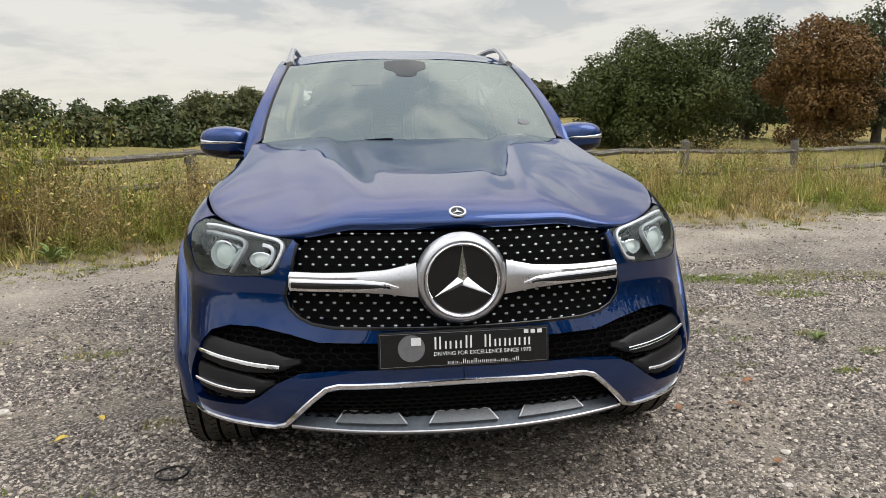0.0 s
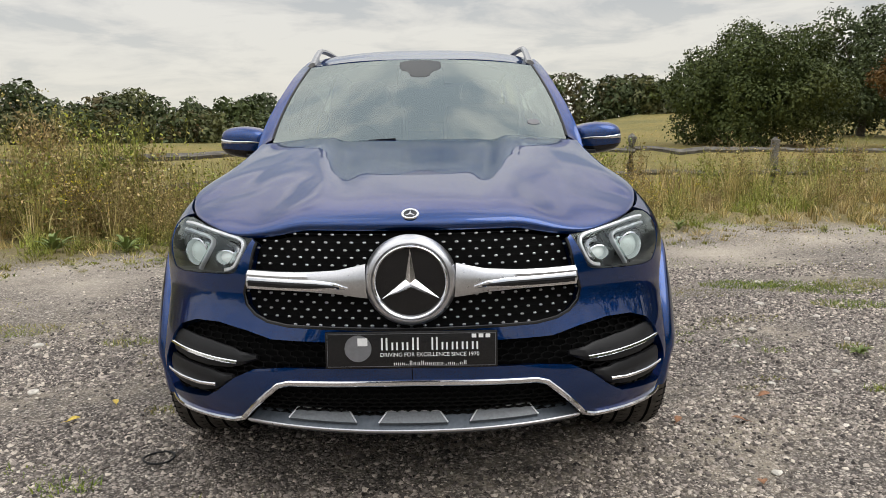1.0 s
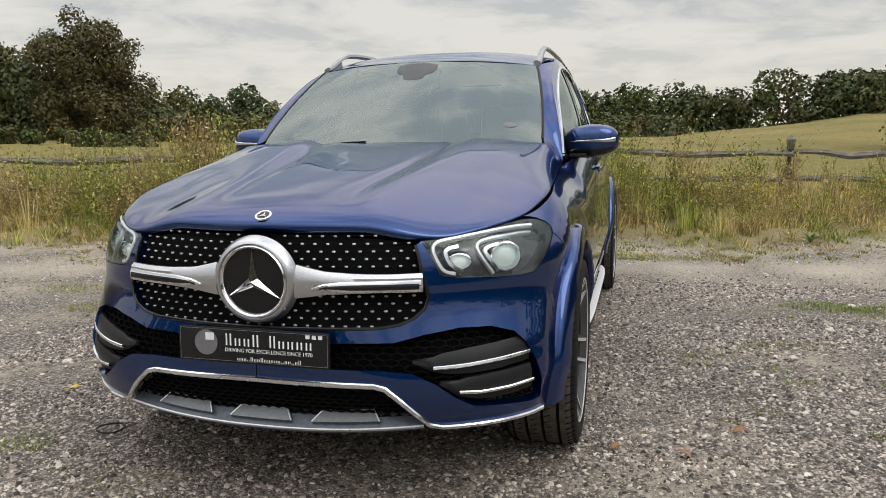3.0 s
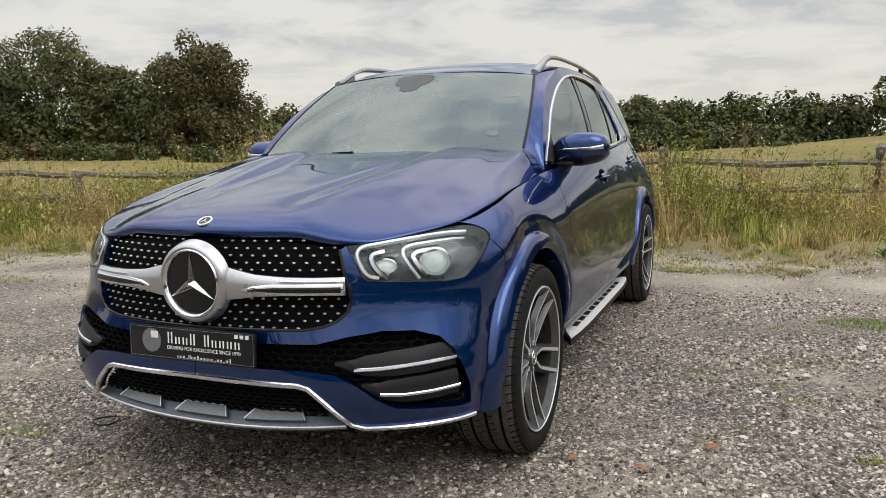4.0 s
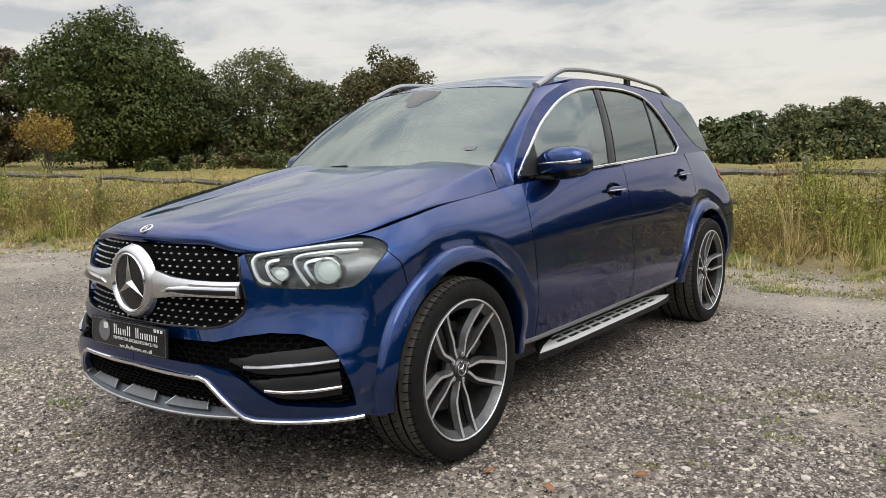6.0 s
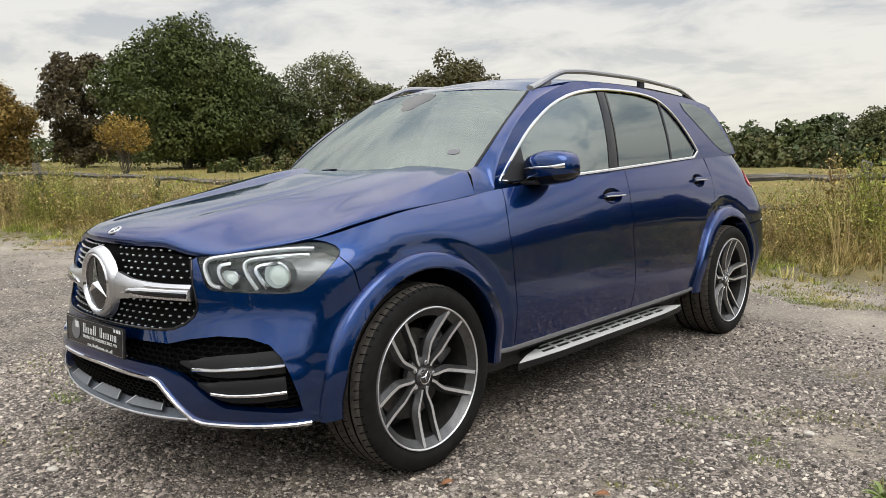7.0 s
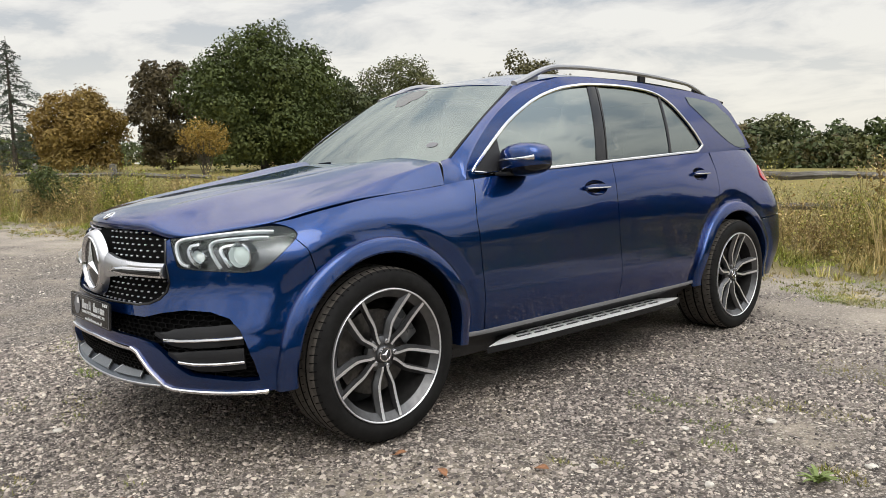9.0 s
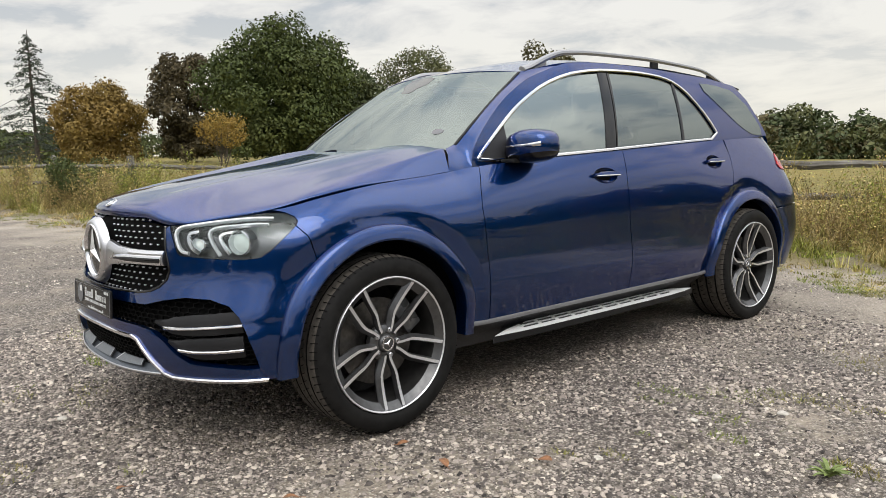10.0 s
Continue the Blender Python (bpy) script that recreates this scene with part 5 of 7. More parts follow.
for s in (1, -1):
    lamp = panel("headlamp", lamp_loop, front, LAMP_DARK, car, sides=(s,), step=0.03, lip=0, off=-0.062, label="lit headlamp with two white light guides")
    # walls of the recess
    V, F = [], []
    q = dense(lamp_loop, 0.02)
    p, n = front(q[:, 0], q[:, 1]), surface_normal(front, q)
    a, b = p - n * 0.003, p - n * 0.064
    V = np.concatenate([a, b]) * [s, 1, 1]
    m = len(q)
    i = np.arange(m)
    F = np.stack([i, (i + 1) % m, m + (i + 1) % m, m + i], -1)
    hang("lamp_wall", mesh_of("lamp_wall", V, F, LAMP_DARK, smooth=True), lamp)
    for centre, size, tall, mat in ((0.634, 0.036, 0.024, GLOW), (0.770, 0.048, 0.045, GLOW)):
        zc = 0.850 if centre < 0.7 else 0.858
        ca = on_front([(centre, zc)])[0]
        pc = front(*ca)
        nc = surface_normal(front, np.array([ca]))[0]
        ahead = Vector((nc[0] * 0.5, nc[1], 0)).normalized()
        m_ = Matrix.Translation(Vector(pc) - Vector(nc) * 0.052) @ ahead.to_track_quat("X", "Z").to_matrix().to_4x4()
        if s < 0:
            m_ = Matrix.Diagonal((-1, 1, 1, 1)) @ m_
        bm = bmesh.new()
        lathe(bm, [(-0.02, size + 0.008), (0.022, size + 0.005), (0.024, size), (0.002, size * 0.82)], 32)
        for v in bm.verts:
            v.co.y *= 1.0
            v.co.z *= tall / size
        bmesh.ops.transform(bm, matrix=m_, verts=bm.verts)
        shroud = part("projector", bm, LAMP_SILVER, lamp, sharp=50)
        bm = bmesh.new()
        lathe(bm, [(0.002, size * 0.86), (0.012, size * 0.70), (0.019, size * 0.4), (0.021, 0.0)], 28)
        for v in bm.verts:
            v.co.z *= tall / size
        bmesh.ops.transform(bm, matrix=m_, verts=bm.verts)
        part("lens", bm, GLOW if centre < 0.7 else LAMP_LENS, shroud, "glowing lens")
    # two hooked light guides
    for marks, wide, deep in (([(0.612, 0.806), (0.578, 0.814), (0.556, 0.852), (0.541, 0.886), (0.549, 0.908), (0.597, 0.917), (0.690, 0.931), (0.765, 0.939), (0.812, 0.936)], 0.013, -0.010),
                              ([(0.722, 0.798), (0.696, 0.838), (0.672, 0.878), (0.668, 0.896), (0.680, 0.908), (0.716, 0.914), (0.785, 0.920), (0.815, 0.918)], 0.012, -0.016),
                              ([(0.640, 0.806), (0.612, 0.822), (0.592, 0.852), (0.583, 0.878), (0.590, 0.892), (0.62, 0.898)], 0.020, -0.034), ([(0.745, 0.803), (0.722, 0.838), (0.702, 0.872), (0.702, 0.886), (0.716, 0.894), (0.76, 0.902)], 0.018, -0.036)):
        moulding("light_guide", rounded(on_front(marks), 2, False), front, GUIDE if deep > -0.03 else LAMP_SILVER, lamp, wide, 0.009, sides=(s,), off=deep, label="white light guide" if deep > -0.03 else "")
    cover = panel("lamp_cover", lamp_loop, front, CLEAR, lamp, sides=(s,), step=0.025, lip=0, off=-0.002, joint=0.002, label="clear lamp cover")
    cover.visible_shadow = False

# wheels
def tread_profile(width):
    h = width / 2
    return [(h - 0.045, 0.282), (h - 0.012, 0.289), (h - 0.002, 0.304), (h, 0.322), (h - 0.003, 0.340), (h - 0.009, 0.356), (h - 0.020, 0.3665), (h - 0.036, 0.3715)]


def wheel(y, s, width, outer, turn):
    """One alloy wheel with its tyre, brake disc and bolts; x points outwards."""
    ob = hang("wheel", None, car)
    m = Matrix.Translation((s * (outer - width / 2), y, WHEEL_Z)) @ Matrix.Rotation(turn, 4, "X")
    if s < 0:
        m = Matrix.Translation((s * (outer - width / 2), y, WHEEL_Z)) @ Matrix.Rotation(math.pi, 4, "Z") @ Matrix.Rotation(turn, 4, "X")
    ob.matrix_basis = m
    side_p = tread_profile(width)
    bm = bmesh.new()
    h = width / 2
    prof = [(o, r) for o, r in side_p]
    grooves = [h * 0.52, h * 0.10, -h * 0.34, -h * 0.72]
    x = h - 0.036
    for g in grooves:
        prof += [(g + 0.0055, 0.3735), (g + 0.0045, 0.3655), (g - 0.0045, 0.3655), (g - 0.0055, 0.3735)]
    prof += [(-o, r) for o, r in reversed(side_p)]
    lathe(bm, prof, 120)
    # Groove bottoms coloured near-black, the shade in them painted; the tread stays dusty.
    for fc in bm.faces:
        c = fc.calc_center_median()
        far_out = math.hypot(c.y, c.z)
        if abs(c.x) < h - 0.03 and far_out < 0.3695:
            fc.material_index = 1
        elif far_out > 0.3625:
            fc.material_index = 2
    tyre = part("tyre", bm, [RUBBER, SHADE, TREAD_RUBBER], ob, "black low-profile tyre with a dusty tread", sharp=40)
    # cross cuts on the shoulder and ribs: thin black bars stand for their shade
    bm = bmesh.new()
    for k in range(70):
        a = 2 * math.pi * k / 70
        for at_x, at_r, tip, slant, long_ in ((h - 0.024, 0.3672, 27, 8, 0.034), (0.24 * h, 0.3722, 0, 22, 0.026), (-0.15 * h, 0.3722, 0, 22, 0.026), (-0.55 * h, 0.3722, 0, 22, 0.024), (0.024 - h, 0.3672, -27, 8, 0.034)):
            vs = box(bm, (0, 0, 0), (long_, 0.0032, 0.003))
            bmesh.ops.transform(bm, matrix=Matrix.Rotation(a + 0.02 * (at_x > 0), 4, "X") @ Matrix.Translation((at_x, 0, at_r)) @ Matrix.Rotation(radians(tip), 4, "Y") @ Matrix.Rotation(radians(slant), 4, "Z"), verts=vs)
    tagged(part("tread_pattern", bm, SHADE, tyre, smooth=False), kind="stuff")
    # letter-like bars on the side wall stay plain
    bm = bmesh.new()
    lathe(bm, [(h - 0.008, 0.2785), (h - 0.004, 0.2830), (h - 0.006, 0.2862), (h - 0.02, 0.287)], 96)
    part("rim_edge", bm, RIM_CUT, ob, "machined rim edge", sharp=30)
    bm = bmesh.new()
    lathe(bm, [(h - 0.008, 0.2785), (h - 0.016, 0.272), (h - 0.034, 0.248)], 72)
    part("rim_lip", bm, RIM_GREY, ob, "grey painted inner lip", sharp=50)
    bm = bmesh.new()
    lathe(bm, [(h - 0.034, 0.248), (h - 0.075, 0.245), (-h + 0.03, 0.247), (-h + 0.02, 0.05)], 72)
    part("rim", bm, BARREL, ob, sharp=50)
    # five twin spokes
    for k in range(5):
        for side_ in (-1, 1):
            a0 = 2 * math.pi * k / 5
            bm = bmesh.new()
            rings = []
            for t in np.linspace(0, 1, 12):
                r = 0.052 + (0.272 - 0.052) * t
                off = side_ * (0.011 + 0.024 * float(smooth01(t * 2.4)) + 0.010 * t)
                out = h - 0.046 + 0.036 * t ** 1.5 - 0.006 * math.sin(3.14 * t)
                w = 0.0056 + 0.0016 * t
                rings.append([(out, off - w, r), (out, off + w, r), (out - 0.020, off + w + (0.014 if side_ > 0 else 0.006), r), (out - 0.040, off + w * 0.6 + (0.010 if side_ > 0 else 0.0), r),
                              (out - 0.040, off - w * 0.6 - (0.010 if side_ < 0 else 0.0), r), (out - 0.020, off - w - (0.014 if side_ < 0 else 0.006), r)])
            rings = [[bm.verts.new(Matrix.Rotation(a0, 3, "X") @ Vector(p)) for p in ring] for ring in rings]
            for ra, rb in zip(rings, rings[1:]):
                for j in range(6):
                    fc = bm.faces.new((ra[j], ra[(j + 1) % 6], rb[(j + 1) % 6], rb[j]))
                    fc.material_index = 0 if j == 0 else 1
            bm.faces.new(rings[0])
            bm.faces.new(rings[-1][::-1])
            for fc in list(bm.faces)[-2:]:
                fc.material_index = 1
            part("spoke", bm, [RIM_CUT, RIM_GREY], ob, sharp=25)
    bm = bmesh.new()
    lathe(bm, [(h - 0.085, 0.080), (h - 0.066, 0.076), (h - 0.058, 0.064), (h - 0.056, 0.040), (h - 0.044, 0.036), (h - 0.040, 0.030), (h - 0.040, 0.0)], 48)
    hub = part("hub", bm, RIM_GREY, ob, sharp=40)
    bm = bmesh.new()
    lathe(bm, [(h - 0.0395, 0.031), (h - 0.037, 0.030), (h - 0.0375, 0.026), (h - 0.0385, 0.0255)], 36)
    star(bm, (h - 0.0390, 0, 0), 0.025, 0.005, 0.004, (1, 0, 0), (0, 0, 1))
    part("hub_cap", bm, CHROME, hub, "chrome hub cap ring and star shape", sharp=30)
    for k in range(5):
        a = 2 * math.pi * (k + 0.5) / 5
        bm = bmesh.new()
        lathe(bm, [(h - 0.062, 0.013), (h - 0.048, 0.0115), (h - 0.046, 0.008), (h - 0.050, 0.006), (h - 0.050, 0.0)], 6)
        bmesh.ops.translate(bm, verts=bm.verts, vec=(0, 0.056 * math.cos(a), 0.056 * math.sin(a)))
        part("bolt", bm, SATIN, hub, smooth=False)
    bm = bmesh.new()
    lathe(bm, [(h - 0.125, 0.06), (h - 0.125, 0.185), (h - 0.15, 0.185), (h - 0.15, 0.06)], 48)
    disc = part("brake_disc", bm, DISC, ob, sharp=40)
    bm = bmesh.new()
    box(bm, (h - 0.125, 0.17 * math.cos(0.6 - turn), 0.17 * math.sin(0.6 - turn)), (0.07, 0.09, 0.16), 0.015, Matrix.Rotation(0.6 - turn, 4, "X"))
    part("brake_caliper", bm, LAMP_DARK, ob)
    return ob


LABEL_W = "grey and machined twin-spoke alloy wheel"
for y, s, width, outer, turn in ((AXLE_F, 1, 0.275, 0.962, radians(-35)), (AXLE_R, 1, 0.305, 0.975, radians(-10)), (AXLE_F, -1, 0.275, 0.962, 0.4), (AXLE_R, -1, 0.305, 0.975, 0.9)):
    wheel(y, s, width, outer, turn)["label"] = LABEL_W

# cabin inside
bm = bmesh.new()
box(bm, (0, 0.93, 1.06), (1.46, 0.50, 0.20), 0.07)
part("dashboard", bm, TRIM, car)
bm = bmesh.new()
box(bm, (0, 2.2, 0.62), (1.50, 3.0, 0.08), 0.03)
part("cabin_floor", bm, SHADE, car)
for x, y in ((-0.38, 1.62), (0.38, 1.62), (-0.40, 2.55), (0.40, 2.55)):
    bm = bmesh.new()
    box(bm, (x, y, 0.80), (0.52, 0.52, 0.22), 0.07)
    seat = part("seat", bm, SEAT, car, "black leather seat")
    bm = bmesh.new()
    box(bm, (x, y + 0.30, 1.10), (0.50, 0.16, 0.62), 0.07, Matrix.Rotation(radians(-14), 4, "X"))
    part("backrest", bm, SEAT, seat)
    bm = bmesh.new()
    pod(bm, (x, y + 0.40, 1.475), (0.135, 0.06, 0.095), 3.0)
    part("headrest", bm, SEAT, seat)
bm = bmesh.new()
N = 40
turn_w = Matrix.Translation((-0.38, 1.17, 1.12)) @ Matrix.Rotation(radians(-24), 4, "X")
ringv = [[turn_w @ Vector(((0.185 + 0.015 * math.cos(b)) * math.cos(a), 0.015 * math.sin(b), (0.185 + 0.015 * math.cos(b)) * math.sin(a))) for b in np.linspace(0, 2 * math.pi, 8, endpoint=False)] for a in np.linspace(0, 2 * math.pi, N, endpoint=False)]
ringv = [[bm.verts.new(p) for p in r] for r in ringv]
for i in range(N):
    for j in range(8):
        bm.faces.new((ringv[i][j], ringv[(i + 1) % N][j], ringv[(i + 1) % N][(j + 1) % 8], ringv[i][(j + 1) % 8]))
box(bm, tuple(turn_w @ Vector((0, 0.02, -0.02))), (0.34, 0.03, 0.09), 0.012, Matrix.Rotation(radians(-24), 4, "X"))
part("steering_wheel", bm, TRIM, car)


# ---- verge, fence, trees ----
def leaf_material(name, dark, mid, light, turned=(0.16, 0.115, 0.04), rough=0.6):
    """Leaves: each with its own tone, drifting towards a turned autumn colour in places."""
    a = Mat(name, mid, rough)
    dark, light = (tuple(c * 0.5 + m * 0.5 for c, m in zip(end, mid)) for end in (dark, light))
    tone = a.ramp(a.random(True), (0.0, dark), (0.5, mid), (1.0, light))
    tone = a.mix(tone, turned, a.ramp(a.noise(0.16, 4), (0.50, (0, 0, 0)), (0.72, (0.55, 0.55, 0.55))))
    # Broad patches darkened in the colour imitate soft shading across each crown.
    a.colour(a.mix(tone, a.ramp(a.noise(0.6, 4), (0.35, (0.62, 0.62, 0.62)), (0.65, (1, 1, 1))), 0.7, "MULTIPLY"))
    a.set(**{"Specular IOR Level": 0.2})
    return a.m


LEAF_GREEN = leaf_material("green_leaves", (0.036, 0.050, 0.016), (0.076, 0.100, 0.029), (0.140, 0.165, 0.048), (0.120, 0.118, 0.034))
LEAF_DARK = leaf_material("dark_leaves", (0.038, 0.054, 0.026), (0.080, 0.104, 0.042), (0.140, 0.165, 0.068), (0.135, 0.100, 0.045))
LEAF_RUST = leaf_material("rust_brown_leaves", (0.100, 0.056, 0.022), (0.200, 0.112, 0.040), (0.310, 0.185, 0.064), (0.14, 0.105, 0.040))
LEAF_COPPER = leaf_material("copper_leaves", (0.052, 0.042, 0.024), (0.100, 0.080, 0.042), (0.165, 0.130, 0.062), (0.10, 0.092, 0.042))
LEAF_BRONZE = leaf_material("bronze_green_leaves", (0.055, 0.052, 0.024), (0.105, 0.096, 0.040), (0.180, 0.160, 0.068), (0.130, 0.075, 0.035))
LEAF_CHESTNUT = leaf_material("golden_brown_leaves", (0.14, 0.092, 0.028), (0.27, 0.178, 0.050), (0.40, 0.275, 0.080), (0.20, 0.17, 0.055))
LEAF_GOLD = leaf_material("yellow_brown_leaves", (0.17, 0.110, 0.026), (0.32, 0.210, 0.046), (0.46, 0.32, 0.079), (0.26, 0.20, 0.05))
LEAF_OLIVE = leaf_material("olive_leaves", (0.066, 0.074, 0.030), (0.125, 0.134, 0.054), (0.215, 0.216, 0.092))
LEAF_BLUE = leaf_material("blue_green_needles", (0.040, 0.054, 0.040), (0.075, 0.094, 0.070), (0.130, 0.150, 0.115), (0.09, 0.09, 0.06))
BARK = plain("bark", (0.075, 0.062, 0.050), 0.9, grain=6, amount=0.5, depth=0.02)
WOOD = Mat("weathered_grey_wood", (0.2, 0.19, 0.17), 0.85)
WOOD.colour(WOOD.mix(WOOD.ramp(WOOD.noise(14, 6, 0.6, stretch=(0.35, 4, 4)), (0.3, (0.085, 0.076, 0.066)), (0.5, (0.20, 0.185, 0.165)), (0.75, (0.36, 0.34, 0.31))),
                     WOOD.ramp(WOOD.noise(3, 4), (0.4, (0.55, 0.53, 0.48)), (0.65, (1, 1, 1))), 0.8, "MULTIPLY"))
WOOD.bump(WOOD.noise(20, 6, 0.6, stretch=(0.3, 5, 5)), 0.01)


def tube(bm, pts, radii, sides=7):
    """A tapered tube through points."""
    rings = []
    for k, (p, r) in enumerate(zip(pts, radii)):
        ahead = Vector(pts[min(k + 1, len(pts) - 1)]) - Vector(pts[max(k - 1, 0)])
        q = ahead.to_track_quat("Z", "Y")
        rings.append([bm.verts.new(Vector(p) + q @ Vector((r * math.cos(a), r * math.sin(a), 0))) for a in (2 * math.pi * j / sides for j in range(sides))])
    for a, b in zip(rings, rings[1:]):
        for j in range(sides):
            bm.faces.new((a[j], a[(j + 1) % sides], b[(j + 1) % sides], b[j]))
    bm.faces.new(rings[0][::-1])
    bm.faces.new(rings[-1])


def leaf_quads(centres, size, r, facing=None, droop=0.3):
    """A bent four-cornered leaf clump at each centre, turned every way or mostly towards facing."""
    n = len(centres)
    up = r.normal(size=(n, 3))
    if facing is not None:
        up = facing * 1.1 + up * 0.75
    up /= np.linalg.norm(up, axis=1, keepdims=True)
    a = np.cross(up, r.normal(size=(n, 3)))
    a /= np.linalg.norm(a, axis=1, keepdims=True)
    b = np.cross(up, a)
    s = size * r.uniform(0.55, 1.4, (n, 1))
    c = up * s * droop
    a, b = a * s, b * s * 0.6
    v = np.stack([centres - a, centres - b * 0.9 + c * 0.6, centres + a, centres + b + c], 1)
    return v.reshape(-1, 3), np.arange(4 * n).reshape(n, 4)


def crown_places(r, count, lobes, shell=0.55, ragged=0.17, heap=0):
    """Places on a heap of round lobes (x, y, z, radius, flatness), few of them hidden inside, and the way out of each."""
    L = np.array(lobes)
    w = L[:, 3] ** 2
    pick = r.choice(len(L), int(count * 1.7), p=w / w.sum())
    d = r.normal(size=(len(pick), 3))
    d /= np.linalg.norm(d, axis=1, keepdims=True)
    lump = 1 + 0.16 * np.sin(7 * d[:, 0] + pick) * np.cos(6 * d[:, 2] + 2 * pick) + ragged * r.normal(size=len(pick))
    q = d * (L[pick, 3] * (1 - (1 - shell) * r.random(len(pick)) ** 2.2) * lump)[:, None]
    q[:, 2] *= L[pick, 4]
    q += L[pick, :3]
    inside, heap = np.zeros(len(q), int), heap or len(L)
    for k in range(heap):
        o = L[pick // heap * heap + k]
        g = (q - o[:, :3]) / np.stack([o[:, 4] * 0 + 1, o[:, 4] * 0 + 1, o[:, 4]], -1)
        inside += (g * g).sum(1) < (0.66 * o[:, 3]) ** 2
    keep = (inside == 0) | (r.random(len(q)) < 0.12)
    return q[keep][:count], d[keep][:count], (pick // heap)[keep][:count]


def crown(name, mat, r, count, lobes, leaf, shell, parent):
    at, out, _ = crown_places(r, count, lobes, shell)
    v, f = leaf_quads(at, leaf, r, out + [0, 0, 0.35])
    return hang(name, mesh_of(name, v, f, mat), parent)


def tree(label, az, far, height, width, leaves, mat, seed, trunk=0.12, low=0.12, leaf=0.22, lean=0.0, airy=0.55, lobes_n=60, skirt=1.0, stems=1):
    """A broad tree: tapered trunk or thin stems, limbs and a crown of many leaf clumps."""
    r = np.random.default_rng(seed)
    x, y = far * math.sin(radians(az)), far * math.cos(radians(az))
    z = float(land(x, y)) - 0.1
    ob = thing("tree", label, "tree", at=(x, y, z))
    lobes = []
    mid, tall = height * (1 + low) / 2, height * (1 - low) / 2
    for k in range(lobes_n):
        d = r.normal(size=3)
        d /= np.linalg.norm(d)
        reach = r.random() ** 0.33
        rad = width * r.uniform(0.07, 0.165)
        px, py = d[0] * reach * (width / 2 - rad * 0.7), d[1] * reach * (width / 2 - rad * 0.7)
        pz = mid + d[2] * reach * (tall - rad * 0.6)
        if pz < mid:  # the skirt of the crown hangs wide
            px, py = px * 1.12, py * 1.12
        lobes.append((px + lean * pz, py, pz, rad, r.uniform(0.7, 0.95)))
    for k in range(int(skirt * 14)):
        a, rad = r.uniform(0, 6.283), width * r.uniform(0.08, 0.15)
        d = width * r.uniform(0.15, 0.42)
        lobes.append((d * math.cos(a), d * math.sin(a), height * r.uniform(0.08, 0.32), rad, 0.9))
    bm = bmesh.new()
    for k in range(stems):
        a, sp = 6.283 * k / stems, 0.0 if stems == 1 else 0.30 * width
        thick = trunk * height / (1 if stems == 1 else 2.6)
        tube(bm, [(0, 0, 0), (0.02 * width + 0.3 * sp * math.cos(a), 0.3 * sp * math.sin(a), height * 0.22), (0.6 * sp * math.cos(a), 0.02 * width + 0.6 * sp * math.sin(a), height * 0.5), (lean * height * 0.7 + sp * math.cos(a), sp * math.sin(a), height * 0.8)],
             [thick * 0.28, thick * 0.19, thick * 0.11, thick * 0.03], 9)
    for l in lobes[:18]:
        s = r.uniform(0.2, 0.5) * height
        tube(bm, [(0, 0, s * 0.8), (l[0] * 0.5, l[1] * 0.5, (s + l[2]) / 2), l[:3]], [trunk * height * 0.07, trunk * height * 0.04, trunk * height * 0.012], 5)
    part("trunk", bm, BARK, ob)
    crown("crown", mat, r, leaves, lobes, leaf, airy, ob)
    return ob


def conifer(label, az, far, height, width, seed):
    r = np.random.default_rng(seed)
    x, y = far * math.sin(radians(az)), far * math.cos(radians(az))
    ob = thing("conifer_tree", label, "tree", at=(x, y, float(land(x, y)) - 0.1))
    bm = bmesh.new()
    tube(bm, [(0, 0, 0), (0, 0, height * 0.5), (0.1, 0, height)], [0.30, 0.16, 0.02], 8)
    places = []
    for k in range(66):
        h = 0.06 + 0.92 * (k / 66) ** 0.9
        a, reach = k * 2.4 + r.uniform(-0.4, 0.4), width / 2 * (1 - h) ** 0.85 * r.uniform(0.65, 1.2) + 0.15
        tip = (reach * math.cos(a), reach * math.sin(a), h * height - 0.20 * reach)
        tube(bm, [(0, 0, h * height), (tip[0] * 0.5, tip[1] * 0.5, h * height + 0.06 * reach), tip], [0.04, 0.028, 0.008], 4)
        n = int(26 + 52 * reach)
        s = r.random((n, 1)) ** 0.7
        q = np.array([0, 0, h * height]) * (1 - s) + np.array(tip) * s + r.normal(0, 0.10, (n, 3)) * [1, 1, 0.5] - [0, 0, 0.07] - [0, 0, 1] * (r.random((n, 1)) ** 2 * 0.35)
        places.append(q)
    part("trunk", bm, BARK, ob)
    v, f = leaf_quads(np.concatenate(places), 0.085, r)
    hang("crown", mesh_of("crown", v, f, LEAF_BLUE), ob)
    return ob


